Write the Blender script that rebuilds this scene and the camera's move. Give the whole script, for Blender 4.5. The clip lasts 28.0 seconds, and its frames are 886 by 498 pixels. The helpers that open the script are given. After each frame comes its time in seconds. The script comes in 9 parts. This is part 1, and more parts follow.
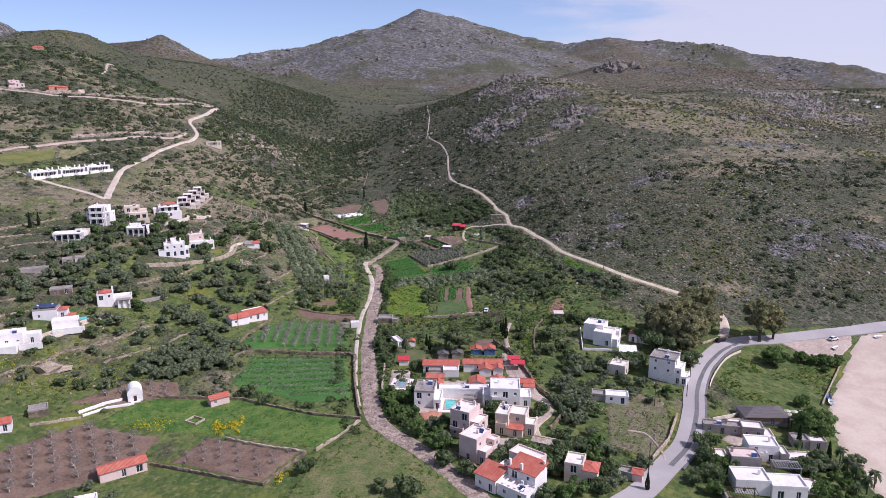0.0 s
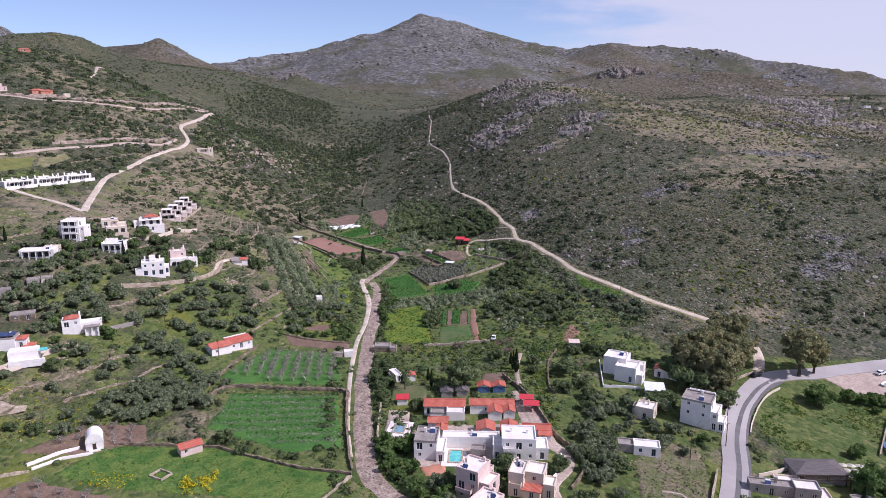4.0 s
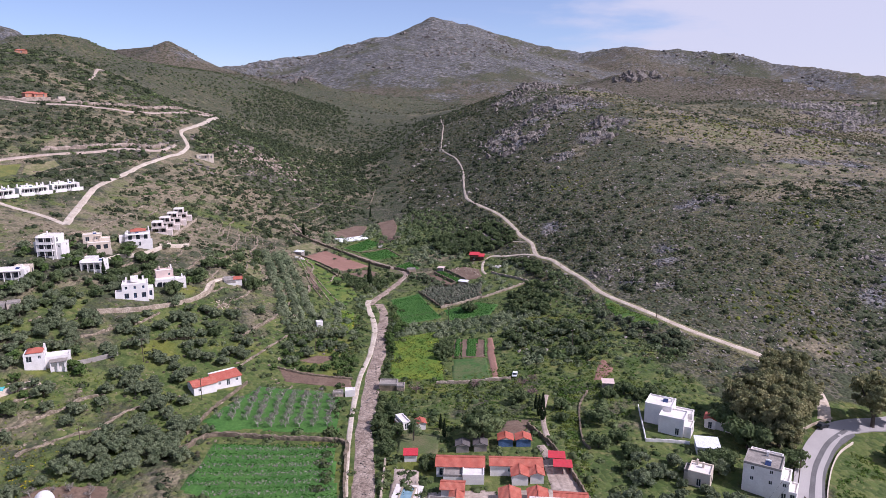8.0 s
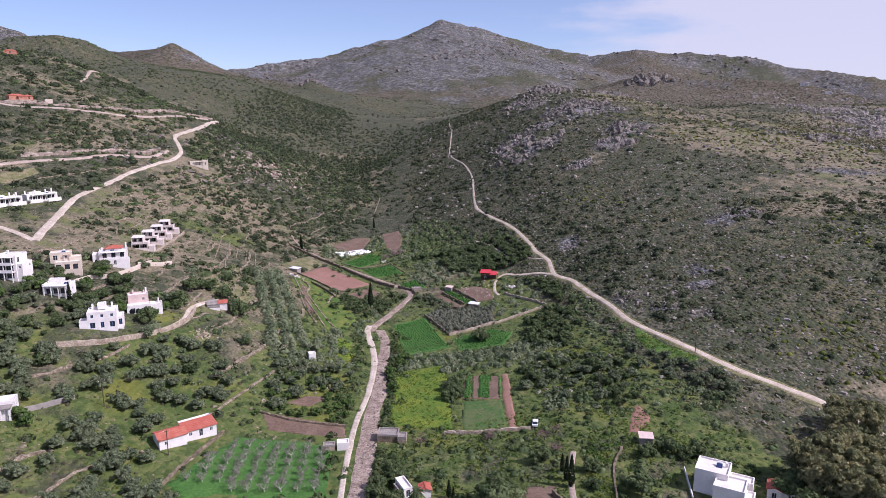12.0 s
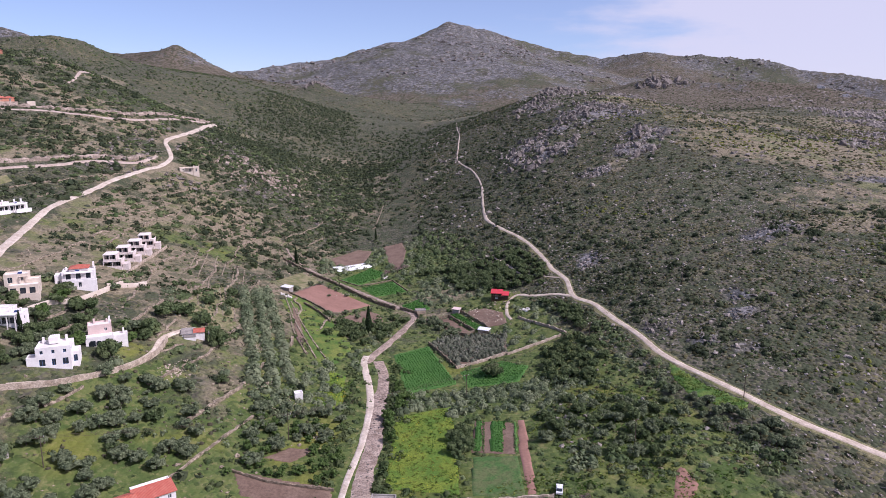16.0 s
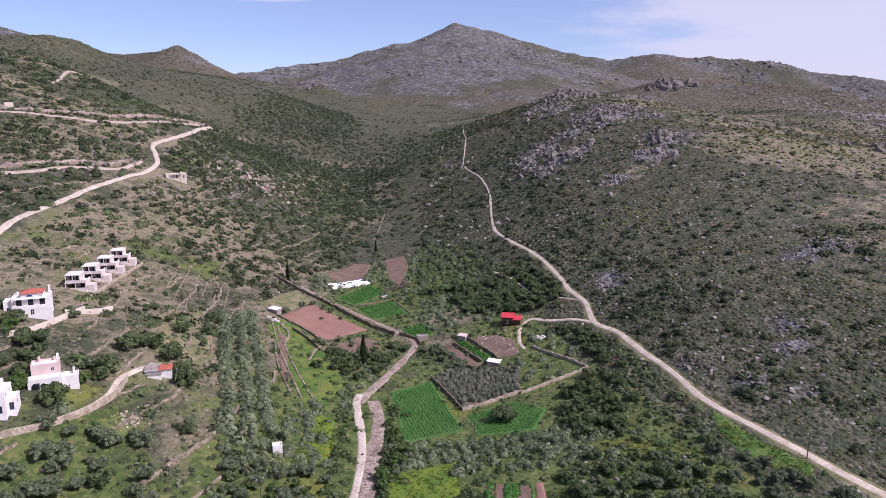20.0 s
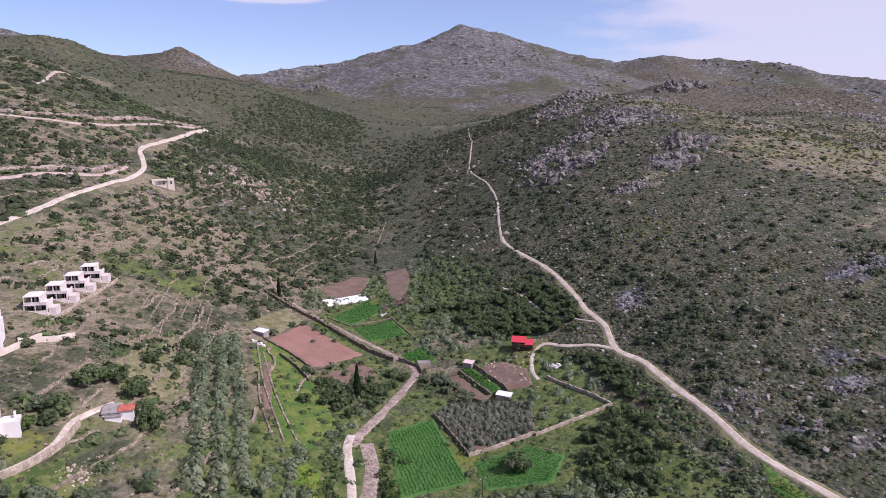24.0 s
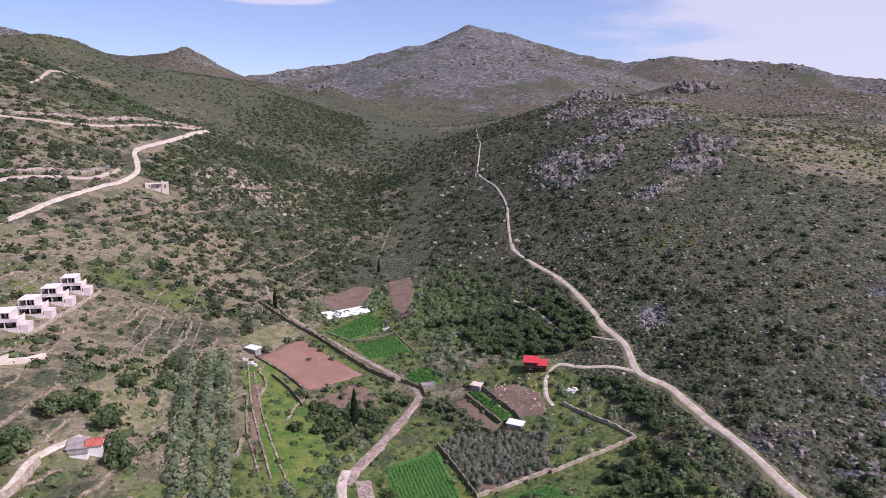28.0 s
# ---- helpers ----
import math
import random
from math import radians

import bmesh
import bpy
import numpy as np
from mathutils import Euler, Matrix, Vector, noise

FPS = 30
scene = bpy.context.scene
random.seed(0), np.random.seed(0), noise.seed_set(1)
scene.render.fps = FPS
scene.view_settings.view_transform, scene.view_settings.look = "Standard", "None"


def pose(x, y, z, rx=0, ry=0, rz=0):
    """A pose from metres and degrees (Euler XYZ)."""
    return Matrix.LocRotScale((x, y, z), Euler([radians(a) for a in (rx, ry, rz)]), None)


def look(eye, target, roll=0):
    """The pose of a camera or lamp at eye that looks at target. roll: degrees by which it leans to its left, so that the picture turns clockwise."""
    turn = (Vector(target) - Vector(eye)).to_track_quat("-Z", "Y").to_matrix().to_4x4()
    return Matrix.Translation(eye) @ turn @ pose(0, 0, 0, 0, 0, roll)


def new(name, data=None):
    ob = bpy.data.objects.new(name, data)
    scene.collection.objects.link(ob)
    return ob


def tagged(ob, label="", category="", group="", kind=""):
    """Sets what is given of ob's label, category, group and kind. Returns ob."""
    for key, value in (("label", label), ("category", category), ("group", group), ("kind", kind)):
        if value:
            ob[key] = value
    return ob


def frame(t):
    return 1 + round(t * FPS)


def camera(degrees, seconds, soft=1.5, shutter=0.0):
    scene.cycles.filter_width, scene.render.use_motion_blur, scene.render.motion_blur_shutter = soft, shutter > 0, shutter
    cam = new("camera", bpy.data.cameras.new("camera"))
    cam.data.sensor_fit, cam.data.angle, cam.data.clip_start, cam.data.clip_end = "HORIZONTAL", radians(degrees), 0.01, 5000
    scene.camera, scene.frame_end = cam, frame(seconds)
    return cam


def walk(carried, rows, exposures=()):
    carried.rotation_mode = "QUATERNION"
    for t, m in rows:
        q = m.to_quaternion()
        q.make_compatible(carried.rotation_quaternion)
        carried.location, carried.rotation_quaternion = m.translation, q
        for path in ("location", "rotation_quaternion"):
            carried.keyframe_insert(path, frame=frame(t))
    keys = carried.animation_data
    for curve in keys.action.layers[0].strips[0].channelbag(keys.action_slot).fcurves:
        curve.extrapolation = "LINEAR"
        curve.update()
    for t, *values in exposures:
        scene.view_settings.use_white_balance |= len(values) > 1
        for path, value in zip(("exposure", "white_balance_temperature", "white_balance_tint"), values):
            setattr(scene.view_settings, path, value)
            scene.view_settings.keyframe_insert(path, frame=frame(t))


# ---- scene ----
# The flight: seconds, place, then heading to the right of +y, tilt and lean in degrees.
PATH = [
    (0, 0.00, 0.00, 104.60, 1.940, -12.966, 0.377),
    (0.5, -0.00, 3.25, 104.60, 2.112, -12.910, 0.344),
    (1, -0.01, 6.56, 104.60, 2.200, -12.857, 0.319),
    (1.5, -0.01, 9.96, 104.60, 2.256, -12.817, 0.314),
    (2, -0.03, 13.49, 104.59, 2.257, -12.771, 0.300),
    (2.5, -0.04, 17.13, 104.60, 2.211, -12.720, 0.277),
    (3, -0.08, 20.86, 104.61, 2.109, -12.669, 0.264),
    (3.5, -0.11, 24.65, 104.62, 2.009, -12.613, 0.229),
    (5.5, -0.32, 40.85, 104.70, 1.530, -12.436, 0.142),
    (6, -0.38, 44.99, 104.68, 1.410, -12.398, 0.139),
    (7, -0.47, 53.37, 104.66, 1.205, -12.305, 0.119),
    (8, -0.54, 61.89, 104.64, 0.997, -12.244, 0.075),
    (9, -0.52, 70.50, 104.64, 0.830, -12.173, 0.053),
    (10, -0.49, 79.12, 104.69, 0.679, -12.112, 0.019),
    (11, -0.51, 87.80, 104.73, 0.512, -12.046, -0.021),
    (12, -0.49, 96.48, 104.76, 0.364, -11.975, -0.035),
    (12.5, -0.49, 100.82, 104.76, 0.301, -11.941, -0.035),
    (14.5, -0.27, 118.31, 104.59, -0.021, -11.840, -0.140),
    (15, -0.20, 122.75, 104.57, -0.078, -11.811, -0.089),
    (16, -0.10, 131.68, 104.56, -0.239, -11.747, -0.099),
    (17, -0.06, 140.51, 104.57, -0.344, -11.697, -0.134),
    (18, -0.08, 149.26, 104.56, -0.445, -11.658, -0.151),
    (19, -0.05, 157.91, 104.65, -0.554, -11.614, -0.166),
    (20, -0.07, 166.32, 104.79, -0.691, -11.590, -0.216),
    (21, -0.07, 174.39, 104.82, -0.795, -11.550, -0.233),
    (21.5, -0.07, 178.33, 104.80, -0.856, -11.541, -0.253),
    (23.5, 0.05, 192.79, 104.52, -1.080, -11.443, -0.225),
    (24, 0.05, 195.95, 104.48, -1.141, -11.415, -0.208),
    (25, 0.05, 201.90, 104.39, -1.272, -11.395, -0.213),
    (26, 0.05, 207.32, 104.30, -1.439, -11.374, -0.227),
    (27, 0.05, 212.35, 104.27, -1.605, -11.363, -0.240),
    (28, -0.00, 217.00, 104.24, -1.775, -11.333, -0.299),
]


def flown(x, y, z, turn, tilt, lean):
    a, b = radians(turn), radians(tilt)
    ahead = Vector((math.sin(a) * math.cos(b), math.cos(a) * math.cos(b), math.sin(b)))
    eye = Vector((x, y, z))
    return look(eye, eye + ahead * 100, -lean)


cam = camera(65.451, 28.0, soft=0.6)
walk(cam, [(row[0], flown(*row[1:])) for row in PATH], [(0, 0.11, 5800, 26), (12, 0.15, 5850, 28), (28, 0.18, 5880, 31)])

# ---- light ----
SUN_TURN, SUN_RISE = 110.0, 46.0   # degrees to the right of +y, and above the horizon
sky_world = bpy.data.worlds.new("sky")
scene.world = sky_world
sky_world.use_nodes = True
wt = sky_world.node_tree
wt.nodes.clear()
w_out = wt.nodes.new("ShaderNodeOutputWorld")
w_bg = wt.nodes.new("ShaderNodeBackground")
w_sky = wt.nodes.new("ShaderNodeTexSky")
w_sky.sky_type, w_sky.sun_disc = "NISHITA", False
w_sky.sun_elevation, w_sky.sun_rotation = radians(SUN_RISE), radians(SUN_TURN)
w_sky.air_density, w_sky.dust_density, w_sky.ozone_density = 0.8, 0.0, 5.0
# thin high cloud, thickest over the sunward ridge
w_co = wt.nodes.new("ShaderNodeTexCoord")
w_map = wt.nodes.new("ShaderNodeMapping")
w_map.inputs["Scale"].default_value = (2.2, 2.2, 9.0)
w_noise = wt.nodes.new("ShaderNodeTexNoise")
w_noise.inputs["Scale"].default_value = 1.6
w_noise.inputs["Detail"].default_value = 7.0
w_noise.inputs["Roughness"].default_value = 0.55
w_sep = wt.nodes.new("ShaderNodeSeparateXYZ")
w_east = wt.nodes.new("ShaderNodeMapRange")
w_east.inputs["From Min"].default_value, w_east.inputs["From Max"].default_value = -0.10, 0.42
w_east.inputs["To Min"].default_value, w_east.inputs["To Max"].default_value = -0.22, 0.26
w_add = wt.nodes.new("ShaderNodeMath")
w_ramp = wt.nodes.new("ShaderNodeMapRange")
w_ramp.interpolation_type = "SMOOTHSTEP"
w_ramp.inputs["From Min"].default_value, w_ramp.inputs["From Max"].default_value = 0.50, 0.72
w_ramp.inputs["To Min"].default_value, w_ramp.inputs["To Max"].default_value = 0.22, 0.85
w_mix = wt.nodes.new("ShaderNodeMix")
w_mix.data_type = "RGBA"
w_mix.inputs["B"].default_value = (6.2, 6.2, 6.5, 1)
wt.links.new(w_co.outputs["Generated"], w_map.inputs["Vector"])
wt.links.new(w_map.outputs["Vector"], w_noise.inputs["Vector"])
wt.links.new(w_co.outputs["Generated"], w_sep.inputs["Vector"])
wt.links.new(w_sep.outputs["X"], w_east.inputs["Value"])
wt.links.new(w_noise.outputs["Fac"], w_add.inputs[0])
wt.links.new(w_east.outputs["Result"], w_add.inputs[1])
# a small bright cumulus over the western ridge
w_dist = wt.nodes.new("ShaderNodeMapping")
w_dist.inputs["Location"].default_value = (0.26 / 0.105, 0.0, -0.147 / 0.0125)
w_dist.inputs["Scale"].default_value = (1 / 0.105, 0.0, 1 / 0.0125)
w_len = wt.nodes.new("ShaderNodeVectorMath")
w_len.operation = "LENGTH"
w_puff = wt.nodes.new("ShaderNodeMapRange")
w_puff.interpolation_type = "SMOOTHSTEP"
w_puff.inputs["From Min"].default_value, w_puff.inputs["From Max"].default_value = 1.3, 0.2
w_puff.inputs["To Max"].default_value = 0.42
w_sum = wt.nodes.new("ShaderNodeMath")
wt.links.new(w_co.outputs["Generated"], w_dist.inputs["Vector"])
wt.links.new(w_dist.outputs["Vector"], w_len.inputs[0])
wt.links.new(w_len.outputs["Value"], w_puff.inputs["Value"])
wt.links.new(w_add.outputs["Value"], w_sum.inputs[0])
wt.links.new(w_puff.outputs["Result"], w_sum.inputs[1])
wt.links.new(w_sum.outputs["Value"], w_ramp.inputs["Value"])
wt.links.new(w_ramp.outputs["Result"], w_mix.inputs["Factor"])
wt.links.new(w_sky.outputs["Color"], w_mix.inputs["A"])
wt.links.new(w_mix.outputs["Result"], w_bg.inputs["Color"])
w_bg.inputs["Strength"].default_value = 0.105
wt.links.new(w_bg.outputs["Background"], w_out.inputs["Surface"])

sun_data = bpy.data.lights.new("sun", "SUN")
sun_data.energy, sun_data.angle, sun_data.color = 4.3, radians(0.55), (1.0, 0.955, 0.89)
sun = new("sun", sun_data)
sa, se = radians(SUN_TURN), radians(SUN_RISE)
sun_from = Vector((math.sin(sa) * math.cos(se), math.cos(sa) * math.cos(se), math.sin(se)))
sun.matrix_world = look(sun_from * 900, (0, 0, 0))

# ---- materials ----
MAT = {}


def mix_node(t, kind, fac, a, b):
    n = t.nodes.new("ShaderNodeMix")
    n.data_type, n.blend_type = "RGBA", kind
    for key, v in (("Factor", fac), ("A", a), ("B", b)):
        if isinstance(v, bpy.types.NodeSocket):
            t.links.new(v, n.inputs[key])
        elif key == "Factor":
            n.inputs[key].default_value = v
        else:
            n.inputs[key].default_value = (*v, 1)
    return n.outputs["Result"]


def noise_node(t, size, detail=5.0, grain=0.6, stretch=None):
    co = t.nodes.new("ShaderNodeTexCoord")
    n = t.nodes.new("ShaderNodeTexNoise")
    n.inputs["Scale"].default_value = 1.0 / size
    n.inputs["Detail"].default_value, n.inputs["Roughness"].default_value = detail, grain
    src = co.outputs["Object"]
    if stretch:
        m = t.nodes.new("ShaderNodeMapping")
        m.inputs["Scale"].default_value = stretch
        t.links.new(src, m.inputs["Vector"])
        src = m.outputs["Vector"]
    t.links.new(src, n.inputs["Vector"])
    return n.outputs["Fac"]


def ramp_node(t, fac, lo, hi, to_lo=0.0, to_hi=1.0):
    n = t.nodes.new("ShaderNodeMapRange")
    n.interpolation_type = "SMOOTHSTEP"
    n.inputs["From Min"].default_value, n.inputs["From Max"].default_value = lo, hi
    n.inputs["To Min"].default_value, n.inputs["To Max"].default_value = to_lo, to_hi
    t.links.new(fac, n.inputs["Value"])
    return n.outputs["Result"]


def bump_node(t, b, fac, strength, depth):
    n = t.nodes.new("ShaderNodeBump")
    n.inputs["Strength"].default_value, n.inputs["Distance"].default_value = strength, depth
    t.links.new(fac, n.inputs["Height"])
    t.links.new(n.outputs["Normal"], b.inputs["Normal"])


def start(name, rough_):
    m = bpy.data.materials.new(name)
    m.use_nodes = True
    b = m.node_tree.nodes["Principled BSDF"]
    b.inputs["Roughness"].default_value = rough_
    b.inputs["Specular IOR Level"].default_value = 0.25
    MAT[name] = m
    return m.node_tree, b


def mat(name, colour, other=None, rough_=0.85, size=4.0, grain=0.3, dark=0.75, bump=0.02, stretch=None):
    """A weathered surface: two tones in stains of `size` metres, and a fine grain of `grain` metres."""
    t, b = start(name, rough_)
    other = other or tuple(c * 0.8 for c in colour)
    stain = ramp_node(t, noise_node(t, size, 6, 0.6, stretch), 0.35, 0.65)
    base = mix_node(t, "MIX", stain, colour, other)
    fine_fac = noise_node(t, grain, 3, 0.7, stretch)
    fine = ramp_node(t, fine_fac, 0.25, 0.75, dark, 1.0 / dark ** 0.6)
    comb = t.nodes.new("ShaderNodeCombineColor")
    for k in ("Red", "Green", "Blue"):
        t.links.new(fine, comb.inputs[k])
    t.links.new(mix_node(t, "MULTIPLY", 1.0, base, comb.outputs["Color"]), b.inputs["Base Color"])
    if bump:
        bump_node(t, b, fine_fac, 0.5, bump)
    return MAT[name]


def leaf_mat(name, dark, light, tip=None, patch=5.0, rough_=0.75):
    """Foliage: each leaf clump its own tone, whole plants drifting between two greens."""
    t, b = start(name, rough_)
    g = t.nodes.new("ShaderNodeNewGeometry")
    big = ramp_node(t, noise_node(t, patch, 2, 0.5), 0.38, 0.62)
    base = mix_node(t, "MIX", big, dark, light)
    r = ramp_node(t, g.outputs["Random Per Island"], 0.0, 1.0, 0.76, 1.26)
    comb = t.nodes.new("ShaderNodeCombineColor")
    for k in ("Red", "Green", "Blue"):
        t.links.new(r, comb.inputs[k])
    col = mix_node(t, "MULTIPLY", 1.0, base, comb.outputs["Color"])
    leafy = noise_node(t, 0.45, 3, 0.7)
    # dark flecks put the shade of gaps between leaves into the colour
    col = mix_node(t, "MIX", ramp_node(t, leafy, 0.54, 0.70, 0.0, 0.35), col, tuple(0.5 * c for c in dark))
    # and paler flecks at the noise's low end
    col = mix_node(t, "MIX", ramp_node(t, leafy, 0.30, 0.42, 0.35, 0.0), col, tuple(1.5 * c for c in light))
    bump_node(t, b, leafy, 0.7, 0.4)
    if tip:
        col = mix_node(t, "MIX", ramp_node(t, g.outputs["Random Per Island"], 0.86, 0.9), col, tip)
    t.links.new(col, b.inputs["Base Color"])
    b.inputs["Specular IOR Level"].default_value = 0.15
    thin = t.nodes.new("ShaderNodeBsdfTranslucent")
    t.links.new(col, thin.inputs["Color"])
    both = t.nodes.new("ShaderNodeMixShader")
    both.inputs["Fac"].default_value = 0.34
    t.links.new(b.outputs["BSDF"], both.inputs[1])
    t.links.new(thin.outputs["BSDF"], both.inputs[2])
    t.links.new(both.outputs["Shader"], t.nodes["Material Output"].inputs["Surface"])
    return MAT[name]


def cell_node(t, size):
    """Random cells of `size` metres: their random tone and how far each place lies from its cell's heart."""
    co = t.nodes.new("ShaderNodeTexCoord")
    n = t.nodes.new("ShaderNodeTexVoronoi")
    n.inputs["Scale"].default_value = 1.0 / size
    t.links.new(co.outputs["Object"], n.inputs["Vector"])
    sep = t.nodes.new("ShaderNodeSeparateColor")
    t.links.new(n.outputs["Color"], sep.inputs["Color"])
    return sep.outputs["Red"], n.outputs["Distance"]


def math_node(t, op, a, b):
    n = t.nodes.new("ShaderNodeMath")
    n.operation = op
    for k, v in ((0, a), (1, b)):
        if isinstance(v, bpy.types.NodeSocket):
            t.links.new(v, n.inputs[k])
        else:
            n.inputs[k].default_value = v
    return n.outputs[0]


def earth_mat():
    """The hillsides: dry earth, low scrub, grass and bare rock, laid out by the land-cover attribute."""
    t, b = start("scrub_earth", 0.95)
    at = t.nodes.new("ShaderNodeAttribute")
    at.attribute_name = "cover"
    sep = t.nodes.new("ShaderNodeSeparateColor")
    t.links.new(at.outputs["Color"], sep.inputs["Color"])
    mid = noise_node(t, 9.0, 6, 0.65)
    fine = noise_node(t, 1.3, 4, 0.7)
    wide = noise_node(t, 70.0, 4, 0.55)
    tone, off = cell_node(t, 1.5)
    tone2, off2 = cell_node(t, 4.2)
    soil = mix_node(t, "MIX", ramp_node(t, mid, 0.36, 0.62), (0.068, 0.064, 0.044), (0.142, 0.128, 0.094))
    tuft = mix_node(t, "MIX", ramp_node(t, tone, 0.15, 0.85), (0.029, 0.036, 0.019), (0.104, 0.106, 0.058))
    tuft = mix_node(t, "MIX", ramp_node(t, wide, 0.45, 0.65), tuft, mix_node(t, "MIX", ramp_node(t, tone, 0.2, 0.8), (0.056, 0.058, 0.027), (0.140, 0.126, 0.062)))
    scrub = mix_node(t, "MIX", ramp_node(t, off, 0.50, 0.66), tuft, soil)
    scrub = mix_node(t, "MIX", ramp_node(t, tone2, 0.62, 0.70), scrub, mix_node(t, "MIX", fine, (0.034, 0.044, 0.022), (0.085, 0.094, 0.050)))
    tone3, off3 = cell_node(t, 0.75)
    scrub = mix_node(t, "MIX", ramp_node(t, tone3, 0.82, 0.88, 0.0, 0.45), scrub, (0.038, 0.040, 0.024))
    dry = mix_node(t, "MIX", ramp_node(t, fine, 0.3, 0.7), (0.146, 0.122, 0.078), (0.272, 0.224, 0.148))
    dry = mix_node(t, "MIX", ramp_node(t, tone2, 0.70, 0.80, 0.0, 0.7), dry, (0.088, 0.088, 0.048))
    dry = mix_node(t, "MIX", ramp_node(t, noise_node(t, 17.0, 4, 0.6), 0.52, 0.64, 0.0, 0.75), dry, (0.132, 0.142, 0.056))
    grass = mix_node(t, "MIX", ramp_node(t, mid, 0.35, 0.65), (0.056, 0.092, 0.022), (0.116, 0.138, 0.040))
    grass = mix_node(t, "MIX", ramp_node(t, noise_node(t, 3.2, 5, 0.7), 0.50, 0.66), grass, (0.160, 0.158, 0.060))
    grass = mix_node(t, "MIX", ramp_node(t, tone, 0.66, 0.74, 0.0, 0.8), grass, (0.050, 0.078, 0.020))
    grass = mix_node(t, "MIX", ramp_node(t, fine, 0.56, 0.72, 0.0, 0.6), grass, (0.20, 0.180, 0.095))
    grass = mix_node(t, "MIX", ramp_node(t, noise_node(t, 24.0, 3, 0.5), 0.56, 0.70, 0.0, 0.45), grass, (0.20, 0.19, 0.03))
    heath = mix_node(t, "MIX", ramp_node(t, fine, 0.3, 0.7), (0.100, 0.082, 0.062), (0.178, 0.144, 0.108))
    heath = mix_node(t, "MIX", ramp_node(t, tone2, 0.5, 0.6), heath, (0.060, 0.056, 0.030))
    block, edge = cell_node(t, 7.0)
    rock = mix_node(t, "MIX", ramp_node(t, tone, 0.2, 0.9), (0.058, 0.060, 0.062), (0.205, 0.197, 0.196))
    rock = mix_node(t, "MIX", ramp_node(t, block, 0.62, 0.70), rock, (0.070, 0.066, 0.048))
    # bare outcrops: pale grey slabs where the noise is high, darker patches where low
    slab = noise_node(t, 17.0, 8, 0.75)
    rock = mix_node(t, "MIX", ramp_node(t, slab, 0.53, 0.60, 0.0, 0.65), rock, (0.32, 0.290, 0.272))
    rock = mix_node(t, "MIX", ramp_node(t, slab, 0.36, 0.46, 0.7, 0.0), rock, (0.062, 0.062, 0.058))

    def patchy(mask, grain):
        return ramp_node(t, math_node(t, "ADD", mask, math_node(t, "SUBTRACT", grain, 0.5)), 0.38, 0.62)

    green = patchy(sep.outputs["Red"], mid)
    col = mix_node(t, "MIX", patchy(sep.outputs["Green"], mid), scrub, dry)
    col = mix_node(t, "MIX", patchy(at.outputs["Alpha"], noise_node(t, 30.0, 5, 0.6)), col, heath)
    col = mix_node(t, "MIX", green, col, grass)
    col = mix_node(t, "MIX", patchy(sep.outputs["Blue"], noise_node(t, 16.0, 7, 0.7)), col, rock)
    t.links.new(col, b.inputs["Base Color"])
    lumps = math_node(t, "ADD", math_node(t, "MULTIPLY", off, -0.75), math_node(t, "MULTIPLY", off2, -0.8))
    lumps = math_node(t, "MULTIPLY", lumps, ramp_node(t, green, 0.0, 1.0, 1.0, 0.45))
    bump_node(t, b, math_node(t, "ADD", lumps, mid), 0.85, 1.0)


earth_mat()
mat("pale_track", (0.60, 0.505, 0.405), (0.45, 0.36, 0.28), size=3.5, grain=0.7, dark=0.78)
mat("white_track", (0.56, 0.48, 0.40), (0.44, 0.36, 0.285), size=4, grain=0.8, dark=0.75)
mat("river_gravel", (0.22, 0.162, 0.128), (0.36, 0.282, 0.230), size=2.5, grain=0.6, dark=0.5, bump=0.25)
mat("asphalt", (0.42, 0.385, 0.37), (0.33, 0.30, 0.29), size=26, grain=0.25, dark=0.92, bump=0.0)
mat("asphalt_patch", (0.165, 0.155, 0.155), size=5)
mat("sand", (0.45, 0.355, 0.285), (0.53, 0.435, 0.355), size=9, grain=0.8, dark=0.92, bump=0.03)
mat("lot_earth", (0.46, 0.37, 0.31), (0.36, 0.28, 0.23), size=9, grain=1.0)
mat("crop_green", (0.050, 0.135, 0.026), (0.072, 0.165, 0.034), size=8, grain=0.7, dark=0.7, bump=0.1)
mat("spring_grass", (0.175, 0.170, 0.050), (0.105, 0.125, 0.036), size=6, grain=0.6, dark=0.7, bump=0.12)
mat("vine_earth", (0.185, 0.150, 0.100), (0.110, 0.125, 0.048), size=6, grain=0.75, dark=0.55, bump=0.15)
mat("seedling_green", (0.056, 0.122, 0.030), (0.110, 0.132, 0.050), size=3, grain=0.7, dark=0.7, bump=0.1)
mat("grass_green", (0.058, 0.118, 0.020), (0.150, 0.175, 0.038), size=5, grain=0.6, dark=0.65, bump=0.12)
mat("meadow_yellow", (0.082, 0.155, 0.020), (0.155, 0.200, 0.024), size=7, grain=0.5, dark=0.7, bump=0.12)
mat("dry_grass", (0.24, 0.205, 0.115), (0.115, 0.125, 0.045), size=4, grain=0.7, dark=0.6, bump=0.12)
mat("lawn", (0.10, 0.125, 0.045), (0.15, 0.14, 0.07), size=5, grain=0.5)
mat("meadow_green", (0.046, 0.112, 0.019), (0.115, 0.165, 0.035), size=4, grain=0.5, dark=0.6, bump=0.15)
mat("pasture_green", (0.085, 0.120, 0.032), (0.165, 0.158, 0.068), size=4, grain=0.6, dark=0.6, bump=0.15)
mat("brown_soil", (0.150, 0.098, 0.070), (0.205, 0.140, 0.102), size=6, grain=0.7, dark=0.72, bump=0.12)
